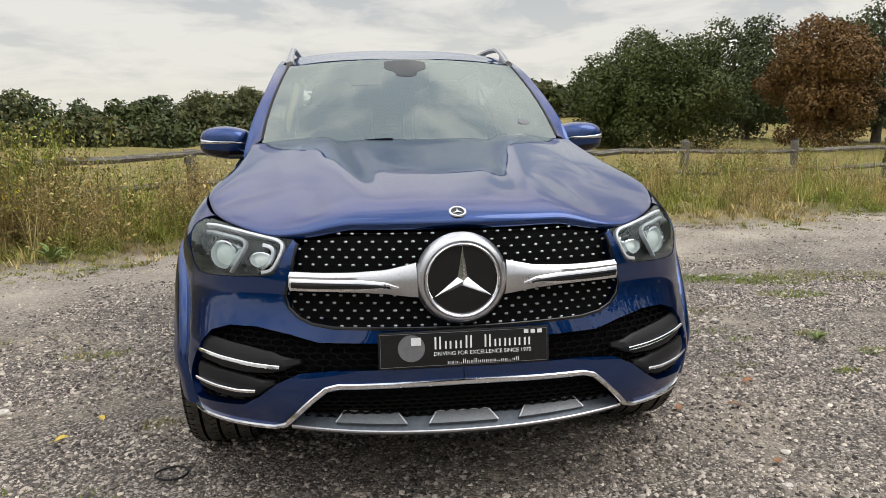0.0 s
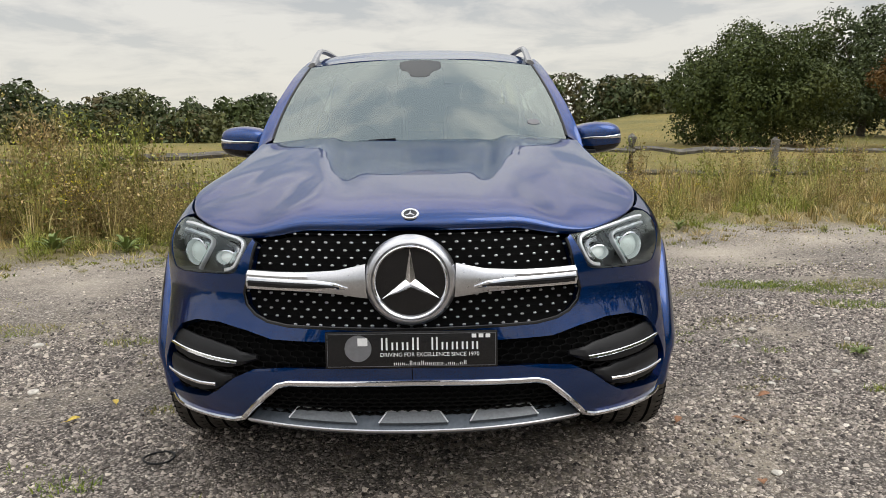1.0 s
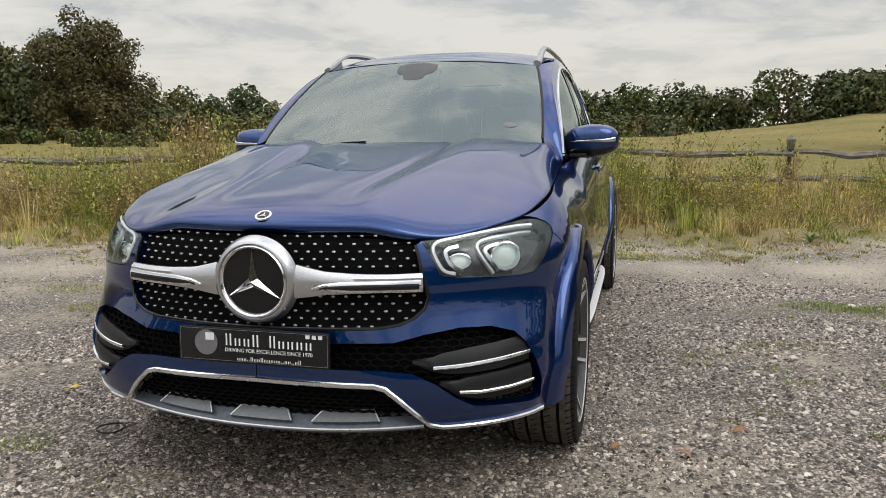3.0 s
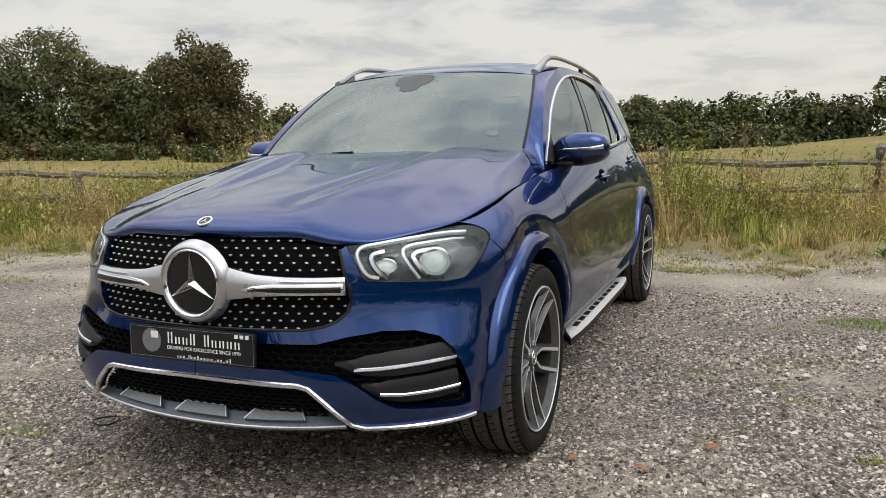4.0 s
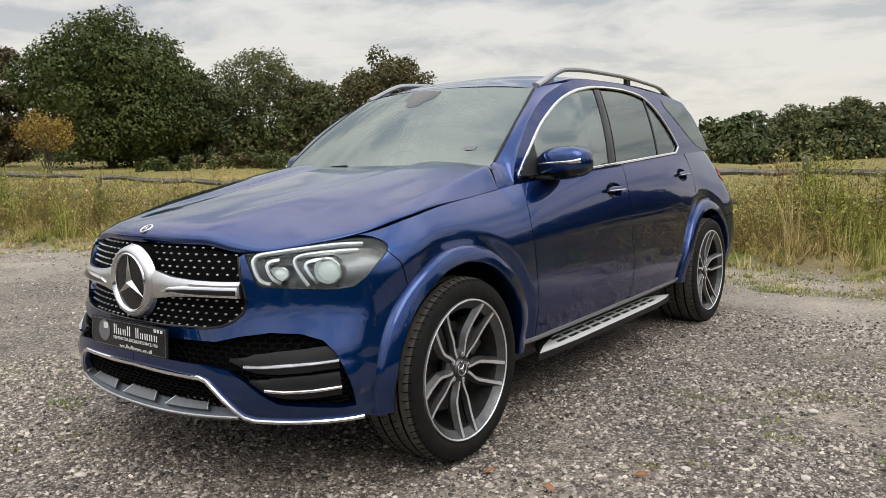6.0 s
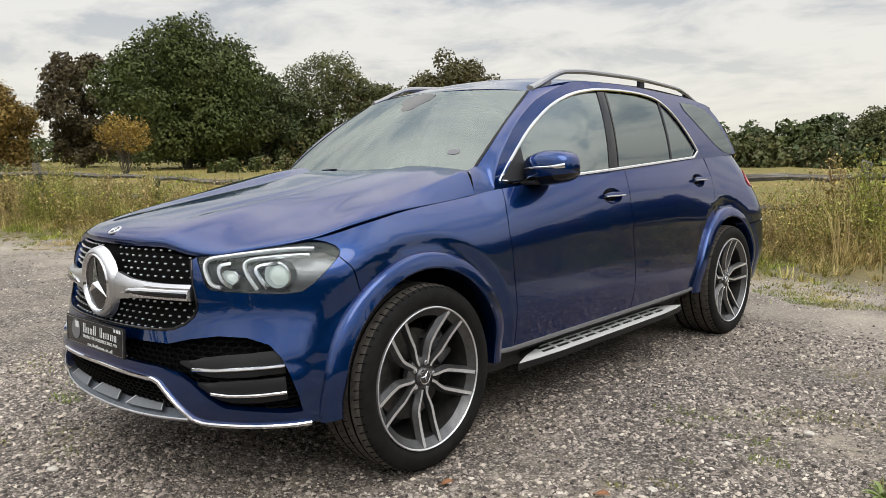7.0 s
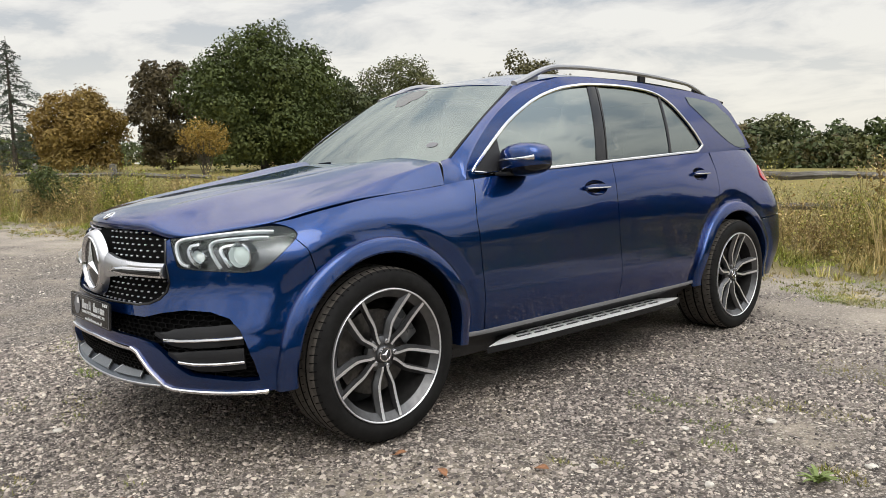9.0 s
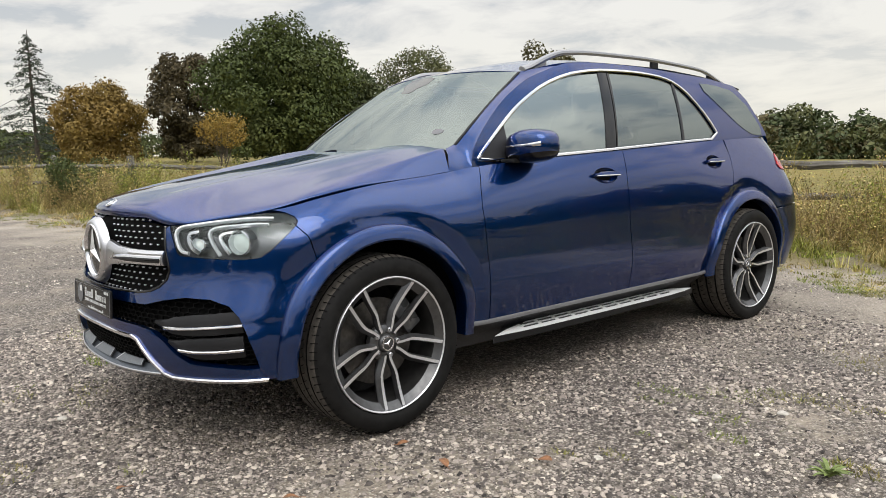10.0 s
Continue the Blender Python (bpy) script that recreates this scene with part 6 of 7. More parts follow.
def tree_belt(name, label, spans, mat, leaves, seed, leaf=0.34, per=1.8):
    """A far belt of woodland: many crowns, each a heap of lobes, along (azimuth, distance, height) marks."""
    r = np.random.default_rng(seed)
    az, fa, he = (np.array([s[k] for s in spans], float) for k in range(3))
    lobes = []
    for k in range(int((az[-1] - az[0]) * per)):
        a = r.uniform(az[0], az[-1])
        far = np.interp(a, az, fa) + r.uniform(0, 7)
        h = np.interp(a, az, he) * (r.uniform(0.62, 1.0) if k % 3 else r.uniform(0.85, 1.12))
        x, y = far * math.sin(radians(a)), far * math.cos(radians(a))
        z, wide = float(land(x, y)), h * r.uniform(0.34, 0.52)
        for _ in range(8):
            rad = wide * r.uniform(0.40, 0.72)
            d = r.normal(size=2) * wide * 0.50
            t = r.uniform(0.0, 1.0)
            lobes.append((x + d[0] * (1.15 - 0.6 * t), y + d[1] * (1.15 - 0.6 * t), z + t * (h - rad * 0.8), rad, 0.85))
    at, out, which = crown_places(r, leaves, lobes, 0.75, 0.08, 8)
    v, f = leaf_quads(at, leaf, r, out + [0, 0, 0.35])
    mats = [mat, LEAF_OLIVE, mat, LEAF_BRONZE, mat, LEAF_GREEN, mat]
    return tagged(new(name, mesh_of(name, v, f, mats, index=which * 31 % 7)), label, "trees", kind="stuff")


tree("broad green oak in full leaf beyond the fence", 24.8, 38, 6.3, 8.0, 52000, LEAF_GREEN, 21, leaf=0.082, low=0.02, lobes_n=80)
tree("rust-brown dying tree beside a green oak", 36.4, 37, 6.3, 5.6, 36000, LEAF_RUST, 22, leaf=0.073, low=0.08, airy=0.45, lobes_n=60, skirt=0.5)
tree("tall dark green tree behind a rust-brown one", 31.0, 52, 8.9, 7.0, 16000, LEAF_DARK, 23, low=0.06, leaf=0.12)
tree("tall dark green tree behind a rust-brown one", 39.5, 50, 9.6, 8.0, 15000, LEAF_DARK, 24, low=0.06, leaf=0.12)
tree("large round green oak across the meadow", -61.6, 62, 12.6, 13.4, 66000, LEAF_GREEN, 25, low=0.03, leaf=0.145, lobes_n=95)
tree("dark copper-leaved tree beside a large oak", -68.6, 74, 11.0, 6.8, 20000, LEAF_COPPER, 26, leaf=0.16, low=0.04, skirt=1.6)
tree("small yellow-brown tree with thin stems", -66.2, 46, 3.9, 3.4, 4600, LEAF_GOLD, 27, leaf=0.062, low=0.36, airy=0.3, skirt=0, stems=6)
tree("round golden-brown chestnut tree in the meadow", -74.6, 70, 7.7, 8.2, 26000, LEAF_CHESTNUT, 28, leaf=0.135, low=0.03, lobes_n=70)
conifer("tall thin dark conifer with drooping boughs", -78.7, 78, 12.9, 10.5, 29)
tree("grey-green airy tree above a dark thicket", -50.8, 72, 11.1, 8.8, 15000, LEAF_OLIVE, 30, leaf=0.125, low=0.30, airy=0.35)
tree("round bronze-green tree at the thicket's end", -40.6, 62, 10.3, 8.8, 24000, LEAF_BRONZE, 31, leaf=0.14, low=0.03)
tree("olive-green tree standing in a dark thicket", -46.6, 70, 8.4, 7.0, 14000, LEAF_OLIVE, 32, leaf=0.15, low=0.08)
tree("tall green tree at the thicket's end", -55.6, 68, 9.2, 7.0, 14000, LEAF_DARK, 33, leaf=0.15, low=0.06)
tree("small olive-green tree above the far hedge", -10.6, 72, 5.4, 4.6, 7000, LEAF_OLIVE, 34, leaf=0.12, low=0.1)
tree("small olive-green tree above the far hedge", -7.0, 76, 6.0, 5.2, 8000, LEAF_OLIVE, 35, leaf=0.12, low=0.1)
tree_belt("thicket", "dark green thicket along the meadow's edge", [(-58, 70, 7.2), (-50, 68, 7.4), (-43, 68, 7), (-36, 72, 5.0)], LEAF_DARK, 38000, 41, 0.20)
tree_belt("bramble_bank", "low green bramble bank before the thicket", [(-60, 48, 0.9), (-54, 46, 1.1), (-46, 44, 1.2), (-37, 44, 1.0)], LEAF_GREEN, 15000, 47, 0.11, per=3.4)
tree_belt("far_hedge", "far dark hedge with small trees along it", [(-46, 80, 6.0), (-36, 76, 5.0), (-30, 74, 5.8), (-24, 74, 5.5), (-18, 72, 4.4), (-13, 72, 4.6), (-9, 74, 5.4), (-4, 78, 5.8)], LEAF_DARK, 60000, 42, 0.235)
tree_belt("far_hedge", "far dark clipped hedge below the trees", [(-42, 70, 3.2), (-31, 68, 3.0), (-20, 66, 2.8), (-8, 68, 2.8), (4, 74, 2.4)], LEAF_DARK, 28000, 43, 0.225, per=3.4)
tree_belt("far_woodland", "far green woodland on the rise", [(-13, 84, 5.4), (-5, 86, 5.8), (3, 88, 6.4), (10, 90, 6.0), (14, 90, 5.8), (18, 90, 5.2), (24, 90, 5.6), (46, 80, 7)], LEAF_DARK, 72000, 44, 0.28, per=2.2)
tree_belt("far_woodland", "far dark woodland at the horizon", [(-96, 120, 5), (-80, 118, 5.5), (-70, 118, 4.5), (-60, 110, 6)], LEAF_DARK, 14000, 45, 0.42, per=1.2)
tree_belt("far_hedge", "far dark hedge closing the meadow", [(-96, 98, 3.4), (-80, 96, 3.4), (-66, 92, 3.6), (-54, 88, 4.2)], LEAF_DARK, 14000, 48, 0.26, per=2.4)

tree_belt("yard_trees", "tall dark trees closing the near side of the yard", [(48, 34, 7), (62, 30, 7.6), (100, 30, 7.6), (135, 33, 7), (170, 36, 6), (200, 36, 6), (235, 36, 5.5), (258, 48, 5.5)], LEAF_DARK, 14000, 46, 0.6, per=0.8)

# fence of split rails
def cleft_rail(bm, a, b, thick, r):
    pts, radii = [], []
    for k in range(7):
        s = k / 6
        p = Vector(a).lerp(Vector(b), s)
        pts.append(p + Vector((r.normal(0, 0.008), r.normal(0, 0.01), r.normal(0, 0.012) - 0.03 * math.sin(math.pi * s) * r.uniform(0, 1))))
        radii.append(thick * (0.75 + 0.25 * math.sin(math.pi * s)) * r.uniform(0.88, 1.1))
    tube(bm, pts, radii, 6)


RAIL_Z = table([(-34, 1.3), (-15.5, 1.20), (-12.1, 1.06), (-9.1, 0.92), (-6.0, 0.83), (-3.0, 0.97), (0.0, 0.93), (3.0, 0.84), (6.0, 0.77), (9.0, 0.73), (28, 0.73)])
r_f = np.random.default_rng(12)
for k in range(-11, 9):
    s = 3.02 * k - 0.37 * (k <= -5)
    x, y = FENCE_AT + FENCE_WAY * s
    z = float(land(x, y))
    bay = thing("fence_bay", "weathered grey split-rail wooden fence bay in the weeds", "fence", "fence along the meadow", at=(x, y, z - 0.15))
    bay.rotation_euler = (0, 0, math.atan2(FENCE_WAY[1], FENCE_WAY[0]))
    bm = bmesh.new()
    h = float(RAIL_Z(s)) - z + 0.15 + (0.03 if -4 <= k <= -1 else r_f.uniform(0.19, 0.26))
    tube(bm, [(0, 0, 0), (r_f.normal(0, 0.012), 0, h * 0.5), (r_f.normal(0, 0.02), 0, h - 0.03), (0, 0, h)], [0.085, 0.078, 0.080, 0.055], 8)
    part("post", bm, WOOD.m, bay)
    top, rise = float(RAIL_Z(s)) - z + 0.15, float(RAIL_Z(s + 3.02) - RAIL_Z(s))
    for level in (top, top - 0.40):
        bm = bmesh.new()
        cleft_rail(bm, (-0.08, 0.02, level + r_f.normal(0, 0.015)), (3.10, -0.02, level + rise + r_f.normal(0, 0.015)), 0.058, r_f)
        part("rail", bm, WOOD.m, bay)


# ---- grass and weeds ----
def grass_material(name, *stops):
    a = Mat(name, (0.2, 0.2, 0.1), 0.75)
    tone = a.ramp(a.random(True), *stops)
    patch = a.noise(0.9, 4)
    tone = a.mix(tone, a.mix(tone, (0.58, 0.84, 0.36), 1.0, "MULTIPLY"), a.ramp(patch, (0.44, (0.9, 0.9, 0.9)), (0.54, (0, 0, 0))))
    a.colour(a.mix(tone, (0.19, 0.118, 0.058), a.ramp(a.noise(1.7, 3), (0.54, (0, 0, 0)), (0.68, (0.7, 0.7, 0.7)))))
    a.set(**{"Specular IOR Level": 0.2})
    return a.m


STRAW = grass_material("dry_grass", (0.0, (0.22, 0.175, 0.06)), (0.35, (0.46, 0.355, 0.135)), (0.75, (0.70, 0.54, 0.25)), (1.0, (0.84, 0.70, 0.40)))
GREEN_GRASS = grass_material("green_grass", (0.0, (0.13, 0.120, 0.036)), (0.5, (0.28, 0.232, 0.078)), (1.0, (0.48, 0.36, 0.16)))
WEED = grass_material("weed_stems", (0.0, (0.10, 0.084, 0.036)), (0.5, (0.26, 0.20, 0.082)), (1.0, (0.48, 0.35, 0.17)))
SEEDHEAD = grass_material("seed_heads", (0.0, (0.161, 0.109, 0.052)), (0.5, (0.345, 0.253, 0.127)), (0.8, (0.529, 0.437, 0.253)), (0.9, (0.632, 0.494, 0.057)), (1.0, (0.713, 0.667, 0.517)))


LEAF_WEED = grass_material("weed_leaves", (0.0, (0.17, 0.160, 0.050)), (0.4, (0.36, 0.310, 0.10)), (0.75, (0.58, 0.455, 0.18)), (1.0, (0.66, 0.47, 0.24)))


MOSS = grass_material("low_green_weeds", (0.0, (0.15, 0.16, 0.05)), (0.5, (0.26, 0.25, 0.08)), (1.0, (0.40, 0.34, 0.14)))


HERB = grass_material("green_herb_leaves", (0.0, (0.13, 0.155, 0.042)), (0.45, (0.25, 0.262, 0.075)), (0.8, (0.40, 0.36, 0.12)), (1.0, (0.50, 0.39, 0.18)))


def blades(x, y, height, width, r, bend=0.35, way=None):
    """Grass blades of two bent segments each."""
    n = len(x)
    z = land(x, y)
    a, t = r.uniform(0, 6.283, n), r.uniform(0, 6.283, n) if way is None else way
    side_ = np.stack([np.cos(a), np.sin(a), np.zeros(n)], -1) * width[:, None] * 0.5
    tip = np.stack([np.cos(t), np.sin(t), np.zeros(n)], -1) * (height * bend * r.random(n))[:, None]
    root = np.stack([x, y, z - 0.01], -1)
    up = np.stack([np.zeros(n), np.zeros(n), height], -1)
    mid = root + up * 0.55 + tip * 0.35
    v = np.stack([root - side_, root + side_, mid + side_ * 0.7, mid - side_ * 0.7, root + up + tip], 1)
    k = 5 * np.arange(n)[:, None]
    quad = np.concatenate([k, k + 1, k + 2, k + 3], 1)
    tri = np.concatenate([k + 3, k + 2, k + 4], 1)
    f3 = np.concatenate([quad[:, [0, 1, 2]], quad[:, [0, 2, 3]], tri])
    return v.reshape(-1, 3), f3


def grass(name, label, mat, tufts, per, x0, x1, reach, tall, wide, seed, bend=0.8):
    """Grass in tufts, its blades arching outwards."""
    r = np.random.default_rng(seed)
    cx = r.uniform(x0, x1, tufts)
    cy = verge_edge(cx) + r.random(tufts) ** reach[2] * (reach[1] - reach[0]) + reach[0]
    keep = waves(cx, cy, seed, 1.6) + r.normal(0, 0.5, tufts) > -0.35
    cx, cy = cx[keep], cy[keep]
    ch = tall * r.uniform(0.45, 1.15, len(cx)) * (0.8 + 0.4 * waves(cx, cy, seed + 1, 2.3)) * (0.22 + 0.78 * smoothstep(-0.1, 1.4, cy - verge_edge(cx)))
    n = len(cx)
    a, d = r.uniform(0, 6.283, (n, per)), np.abs(r.normal(0, 0.055, (n, per)))
    x, y = (cx[:, None] + d * np.cos(a)).ravel(), (cy[:, None] + d * np.sin(a)).ravel()
    h = np.maximum((ch[:, None] * r.uniform(0.4, 1.1, (n, per))).ravel(), 0.03)
    v, f = blades(x, y, h, wide * r.uniform(0.6, 1.4, len(x)), r, bend, way=(a + r.normal(0, 0.7, (n, per))).ravel())
    return tagged(new(name, mesh_of(name, v, f, mat)), label, "grass", kind="stuff")


grass("dry_grass", "dry straw-coloured grass on the verge", STRAW, 3000, 17, -18, 10, (-0.15, 4.4, 0.8), 0.36, 0.012, 51, bend=1.3)
grass("green_grass", "short green grass at the gravel's edge", GREEN_GRASS, 3000, 16, -18, 10, (-0.5, 4.0, 1.2), 0.24, 0.013, 52)
grass("tall_grass", "tall seeding grass along the fence", STRAW, 620, 18, -18, 10, (0.7, 5.0, 0.8), 0.85, 0.009, 53, bend=0.4)


YELLOW_HEADS = grass_material("yellow_flowers", (0.0, (0.70, 0.52, 0.02)), (1.0, (0.85, 0.70, 0.05)))


def weed_kind(r, leafy, twiggy=1.0):
    """One weed a metre tall as four-cornered bits: places and what each is made of (stem, head, leaf)."""
    Q, M = [], []

    def strip(p, q, w):
        d = np.cross(q - p, r.normal(size=3))
        d = d / (np.linalg.norm(d) + 1e-9) * w
        Q.append([p - d, p + d, q + d * 0.6, q - d * 0.6])
        M.append(0)

    def bit(c, s, m):
        a, b = r.normal(size=3), r.normal(size=3)
        a, b = a / np.linalg.norm(a) * s, b / np.linalg.norm(b) * s * 0.7
        Q.append([c - a, c + b, c + a, c - b])
        M.append(m)

    for stem in range(r.integers(1, 4)):
        p = np.array([r.normal(0, 0.03), r.normal(0, 0.03), 0.0])
        lean, top = r.normal(0, 0.16, 2), r.uniform(0.7, 1.05)
        for k in range(5):
            q = p + np.array([lean[0] / 5, lean[1] / 5, top / 5]) + r.normal(0, 0.012, 3)
            strip(p, q, 0.0040)
            for _ in range(round(leafy * (5 - k) * 1.3)):
                w = r.normal(size=2) * 0.07
                bit(p + (q - p) * r.random() + [w[0], w[1], r.normal(0, 0.02)], r.uniform(0.012, 0.034), 2)
            if k >= 1:
                for _ in range(round(3 * twiggy)):
                    w = r.normal(size=2)
                    e = p + (q - p) * r.random() + np.array([w[0] * 0.10, w[1] * 0.10, abs(r.normal(0.14, 0.05))])
                    strip(p, e, 0.0022)
                    for _ in range(3 if k > 2 else 1):
                        bit(e + r.normal(0, 0.020, 3), r.uniform(0.008, 0.019), 1)
                    for _ in range(round(2 * leafy)):
                        bit(p + (e - p) * r.random() + r.normal(0, 0.014, 3), r.uniform(0.010, 0.024), 2)
            p = q
    return np.array(Q), np.array(M)


def weeds(name, label, spots, seed, leafy=1.0, twiggy=1.0, heads=SEEDHEAD, leaves=LEAF_WEED):
    """Branching weeds with seed heads, flowers and leaves: spots of (x, y, count, height, spread)."""
    r = np.random.default_rng(seed)
    kinds = [weed_kind(r, leafy, twiggy) for _ in range(12)]
    S = np.repeat(np.array(spots, float), [int(q[2]) for q in spots], 0)
    n = len(S)
    x, y = S[:, 0] + r.normal(0, 1, n) * S[:, 4], S[:, 1] + r.normal(0, 0.6, n) * S[:, 4]
    h, a, z, pick = S[:, 3] * r.uniform(0.5, 1.12, n), r.uniform(0, 6.283, n), land(x, y) - 0.01, r.integers(0, 12, n)
    V, I = [], []
    for k, (Q, M) in enumerate(kinds):
        j = np.flatnonzero(pick == k)
        c, s_ = np.cos(a[j])[:, None, None], np.sin(a[j])[:, None, None]
        g = 0.35 + 0.65 * h[j][:, None, None]  # low plants keep full-sized leaves
        qx, qy, qz = Q[None, ..., 0] * g, Q[None, ..., 1] * g, Q[None, ..., 2] * h[j][:, None, None]
        V.append(np.stack([qx * c - qy * s_ + x[j][:, None, None], qx * s_ + qy * c + y[j][:, None, None], qz + z[j][:, None, None]], -1).reshape(-1, 3))
        I.append(np.tile(M, len(j)))
    V = np.concatenate(V)
    me = mesh_of(name, V, np.arange(len(V)).reshape(-1, 4), [WEED, heads, leaves], index=np.concatenate(I))
    return tagged(new(name, me), label, "weeds", kind="stuff")


def along_verge(r, count, x0, x1, d0, d1, per, tall, spread):
    """Spots along the verge, taller towards the fence, heaped here and there."""
    x, d = r.uniform(x0, x1, count), r.uniform(d0, d1, count)
    y = verge_edge(x) + d
    h = tall * (0.55 + 0.45 * smoothstep(0, 2.6, d)) * (0.85 + 0.45 * waves(x, y, 123, 2.6)) * r.uniform(0.8, 1.2, count)
    return [(float(p), float(q), per, float(max(k, 0.08)), spread) for p, q, k in zip(x, y, h)]


r_w = np.random.default_rng(61)
TALL = "tall brown-stemmed weeds with seed heads and yellow flowers"
weeds("tall_weeds", TALL, [(-4.85, 6.4, 54, 1.42, 0.30), (-3.7, 5.9, 46, 1.30, 0.40), (-3.2, 5.5, 60, 0.85, 0.50), (-4.7, 5.5, 40, 1.15, 0.45), (-2.3, 6.2, 40, 0.95, 0.40), (-5.8, 5.4, 26, 1.0, 0.5)], 62)
weeds("tall_weeds", TALL, [(1.0, 7.4, 56, 1.20, 0.42), (0.4, 6.8, 30, 0.85, 0.5), (2.3, 7.7, 30, 0.95, 0.6), (4.2, 8.4, 30, 0.80, 0.9), (7, 9.4, 36, 0.95, 1.2)], 63)
weeds("tall_weeds", TALL, [(-8.6, 5.1, 46, 1.05, 0.9), (-12.3, 3.7, 44, 1.2, 0.9), (-6.9, 5.4, 24, 0.9, 0.8), (-15, 3.1, 30, 1.15, 0.9), (-0.6, 7.4, 36, 0.85, 0.7), (-10.4, 4.5, 30, 1.05, 0.8)], 64)
fence_spots = []
for s_ in np.arange(-23, 9.6, 0.34):
    at = FENCE_AT + FENCE_WAY * (s_ + r_w.uniform(-0.2, 0.2)) - np.array([-FENCE_WAY[1], FENCE_WAY[0]]) * r_w.uniform(0.1, 1.0)
    fence_spots.append((at[0], at[1], 3, float(0.86 + 0.30 * waves(at[0], at[1], 31, 3.2)), 0.22))
for s_ in np.arange(-24, -7, 0.30):
    at = FENCE_AT + FENCE_WAY * s_ - np.array([-FENCE_WAY[1], FENCE_WAY[0]]) * r_w.uniform(0.2, 0.9)
    fence_spots.append((at[0], at[1], 3, float(1.0 + 0.22 * waves(at[0], at[1], 33, 2.2)), 0.24))
weeds("fence_weeds", "brown seeding weeds grown up against the fence", fence_spots, 69, leafy=0.8, twiggy=1.2)
weeds("brown_weeds", "dead brown twiggy weeds through the verge", along_verge(r_w, 130, -17, 9.5, 0.9, 4.2, 4, 0.72, 0.30), 65, leafy=0.4, twiggy=1.5)
weeds("green_weeds", "leafy yellow-green weeds with small yellow flowers", along_verge(r_w, 165, -17, 9.5, 0.25, 3.4, 4, 0.42, 0.24), 66, leafy=1.7, twiggy=0.6, leaves=HERB)
weeds("low_weeds", "low leafy green weeds at the verge's foot", along_verge(r_w, 160, -17, 9.5, -0.55, 1.2, 4, 0.15, 0.20), 68, leafy=1.8, twiggy=0.4, leaves=HERB)
weeds("yellow_flowers", "yellow-flowered weeds standing in the verge", [(2.5, 7.3, 16, 0.62, 0.35), (1.2, 4.5, 7, 0.08, 0.12), (-4.2, 5.4, 8, 0.7, 0.4), (3.3, 7.2, 8, 0.5, 0.3)], 67, leafy=1.6, heads=YELLOW_HEADS, leaves=HERB)


def litter(name, label, count, seed):
    """Dead stems lying about on the verge's foot."""
    r = np.random.default_rng(seed)
    x = r.uniform(-18, 10, count)
    y = verge_edge(x) + r.normal(0.35, 0.5, count)
    keep = waves(x, y, seed, 1.1) + r.normal(0, 0.4, count) > -0.1
    x, y = x[keep], y[keep]
    v, f = blades(x, y, r.uniform(0.012, 0.05, len(x)), r.uniform(0.004, 0.009, len(x)), r, 4.5)
    return tagged(new(name, mesh_of(name, v, f, STRAW)), label, "dead stems", kind="stuff")


litter("straw_litter", "dead straw lying along the verge's foot", 15000, 72)


def tuft_patch(name, label, spots, seed, mat=MOSS, tall=0.030):
    """Small plants growing through the gravel: (x, y, radius, count)."""
    r = np.random.default_rng(seed)
    xs, ys = [], []
    for x, y, rad, n in spots:
        n = int(n * 1.8)
        a, d = r.uniform(0, 6.283, n), rad * np.sqrt(r.random(n))
        xs.append(x + d * np.cos(a) * 1.6)
        ys.append(y + d * np.sin(a) * 0.8)
    x, y = np.concatenate(xs), np.concatenate(ys)
    v, f = blades(x, y, r.uniform(0.008, tall, len(x)), r.uniform(0.004, 0.009, len(x)), r, 1.6)
    return tagged(new(name, mesh_of(name, v, f, mat)), label, "plants", kind="stuff")


tuft_patch("gravel_weeds", "sparse low green weeds growing through the gravel",
           [(2.6, 3.6, 0.45, 260), (3.4, 3.3, 0.4, 200), (4.2, 4.4, 0.5, 240), (2.2, 4.6, 0.5, 300), (3.2, 4.9, 0.5, 260), (1.2, 4.9, 0.5, 260), (-3.6, 2.2, 0.5, 260), (-4.6, 2.9, 0.6, 300),
            (-6.5, 2.6, 0.6, 300), (-2.4, 1.5, 0.35, 160), (-1.3, 0.9, 0.2, 90), (2.0, 2.6, 0.3, 90), (-9, 1.6, 0.7, 300), (-2.1, -0.3, 0.25, 120),
            (1.94, 0.90, 0.06, 70), (1.86, 1.53, 0.10, 110), (1.82, 1.08, 0.08, 60), (1.74, 1.39, 0.10, 80), (1.50, 1.26, 0.07, 60), (2.08, 1.58, 0.12, 110), (2.06, 2.34, 0.2, 160), (1.73, 0.47, 0.04, 40), (1.58, 0.35, 0.04, 30), (1.69, 0.71, 0.03, 24), (1.35, 1.27, 0.06, 30), (1.46, 1.09, 0.06, 30),
            (-0.69, -0.76, 0.12, 70), (-0.43, -0.90, 0.10, 50), (-1.48, -0.48, 0.16, 90), (-1.98, -0.45, 0.2, 110), (-0.9, -1.07, 0.14, 60), (0.28, -1.31, 0.08, 40), (0.56, -0.96, 0.06, 30)], 71)


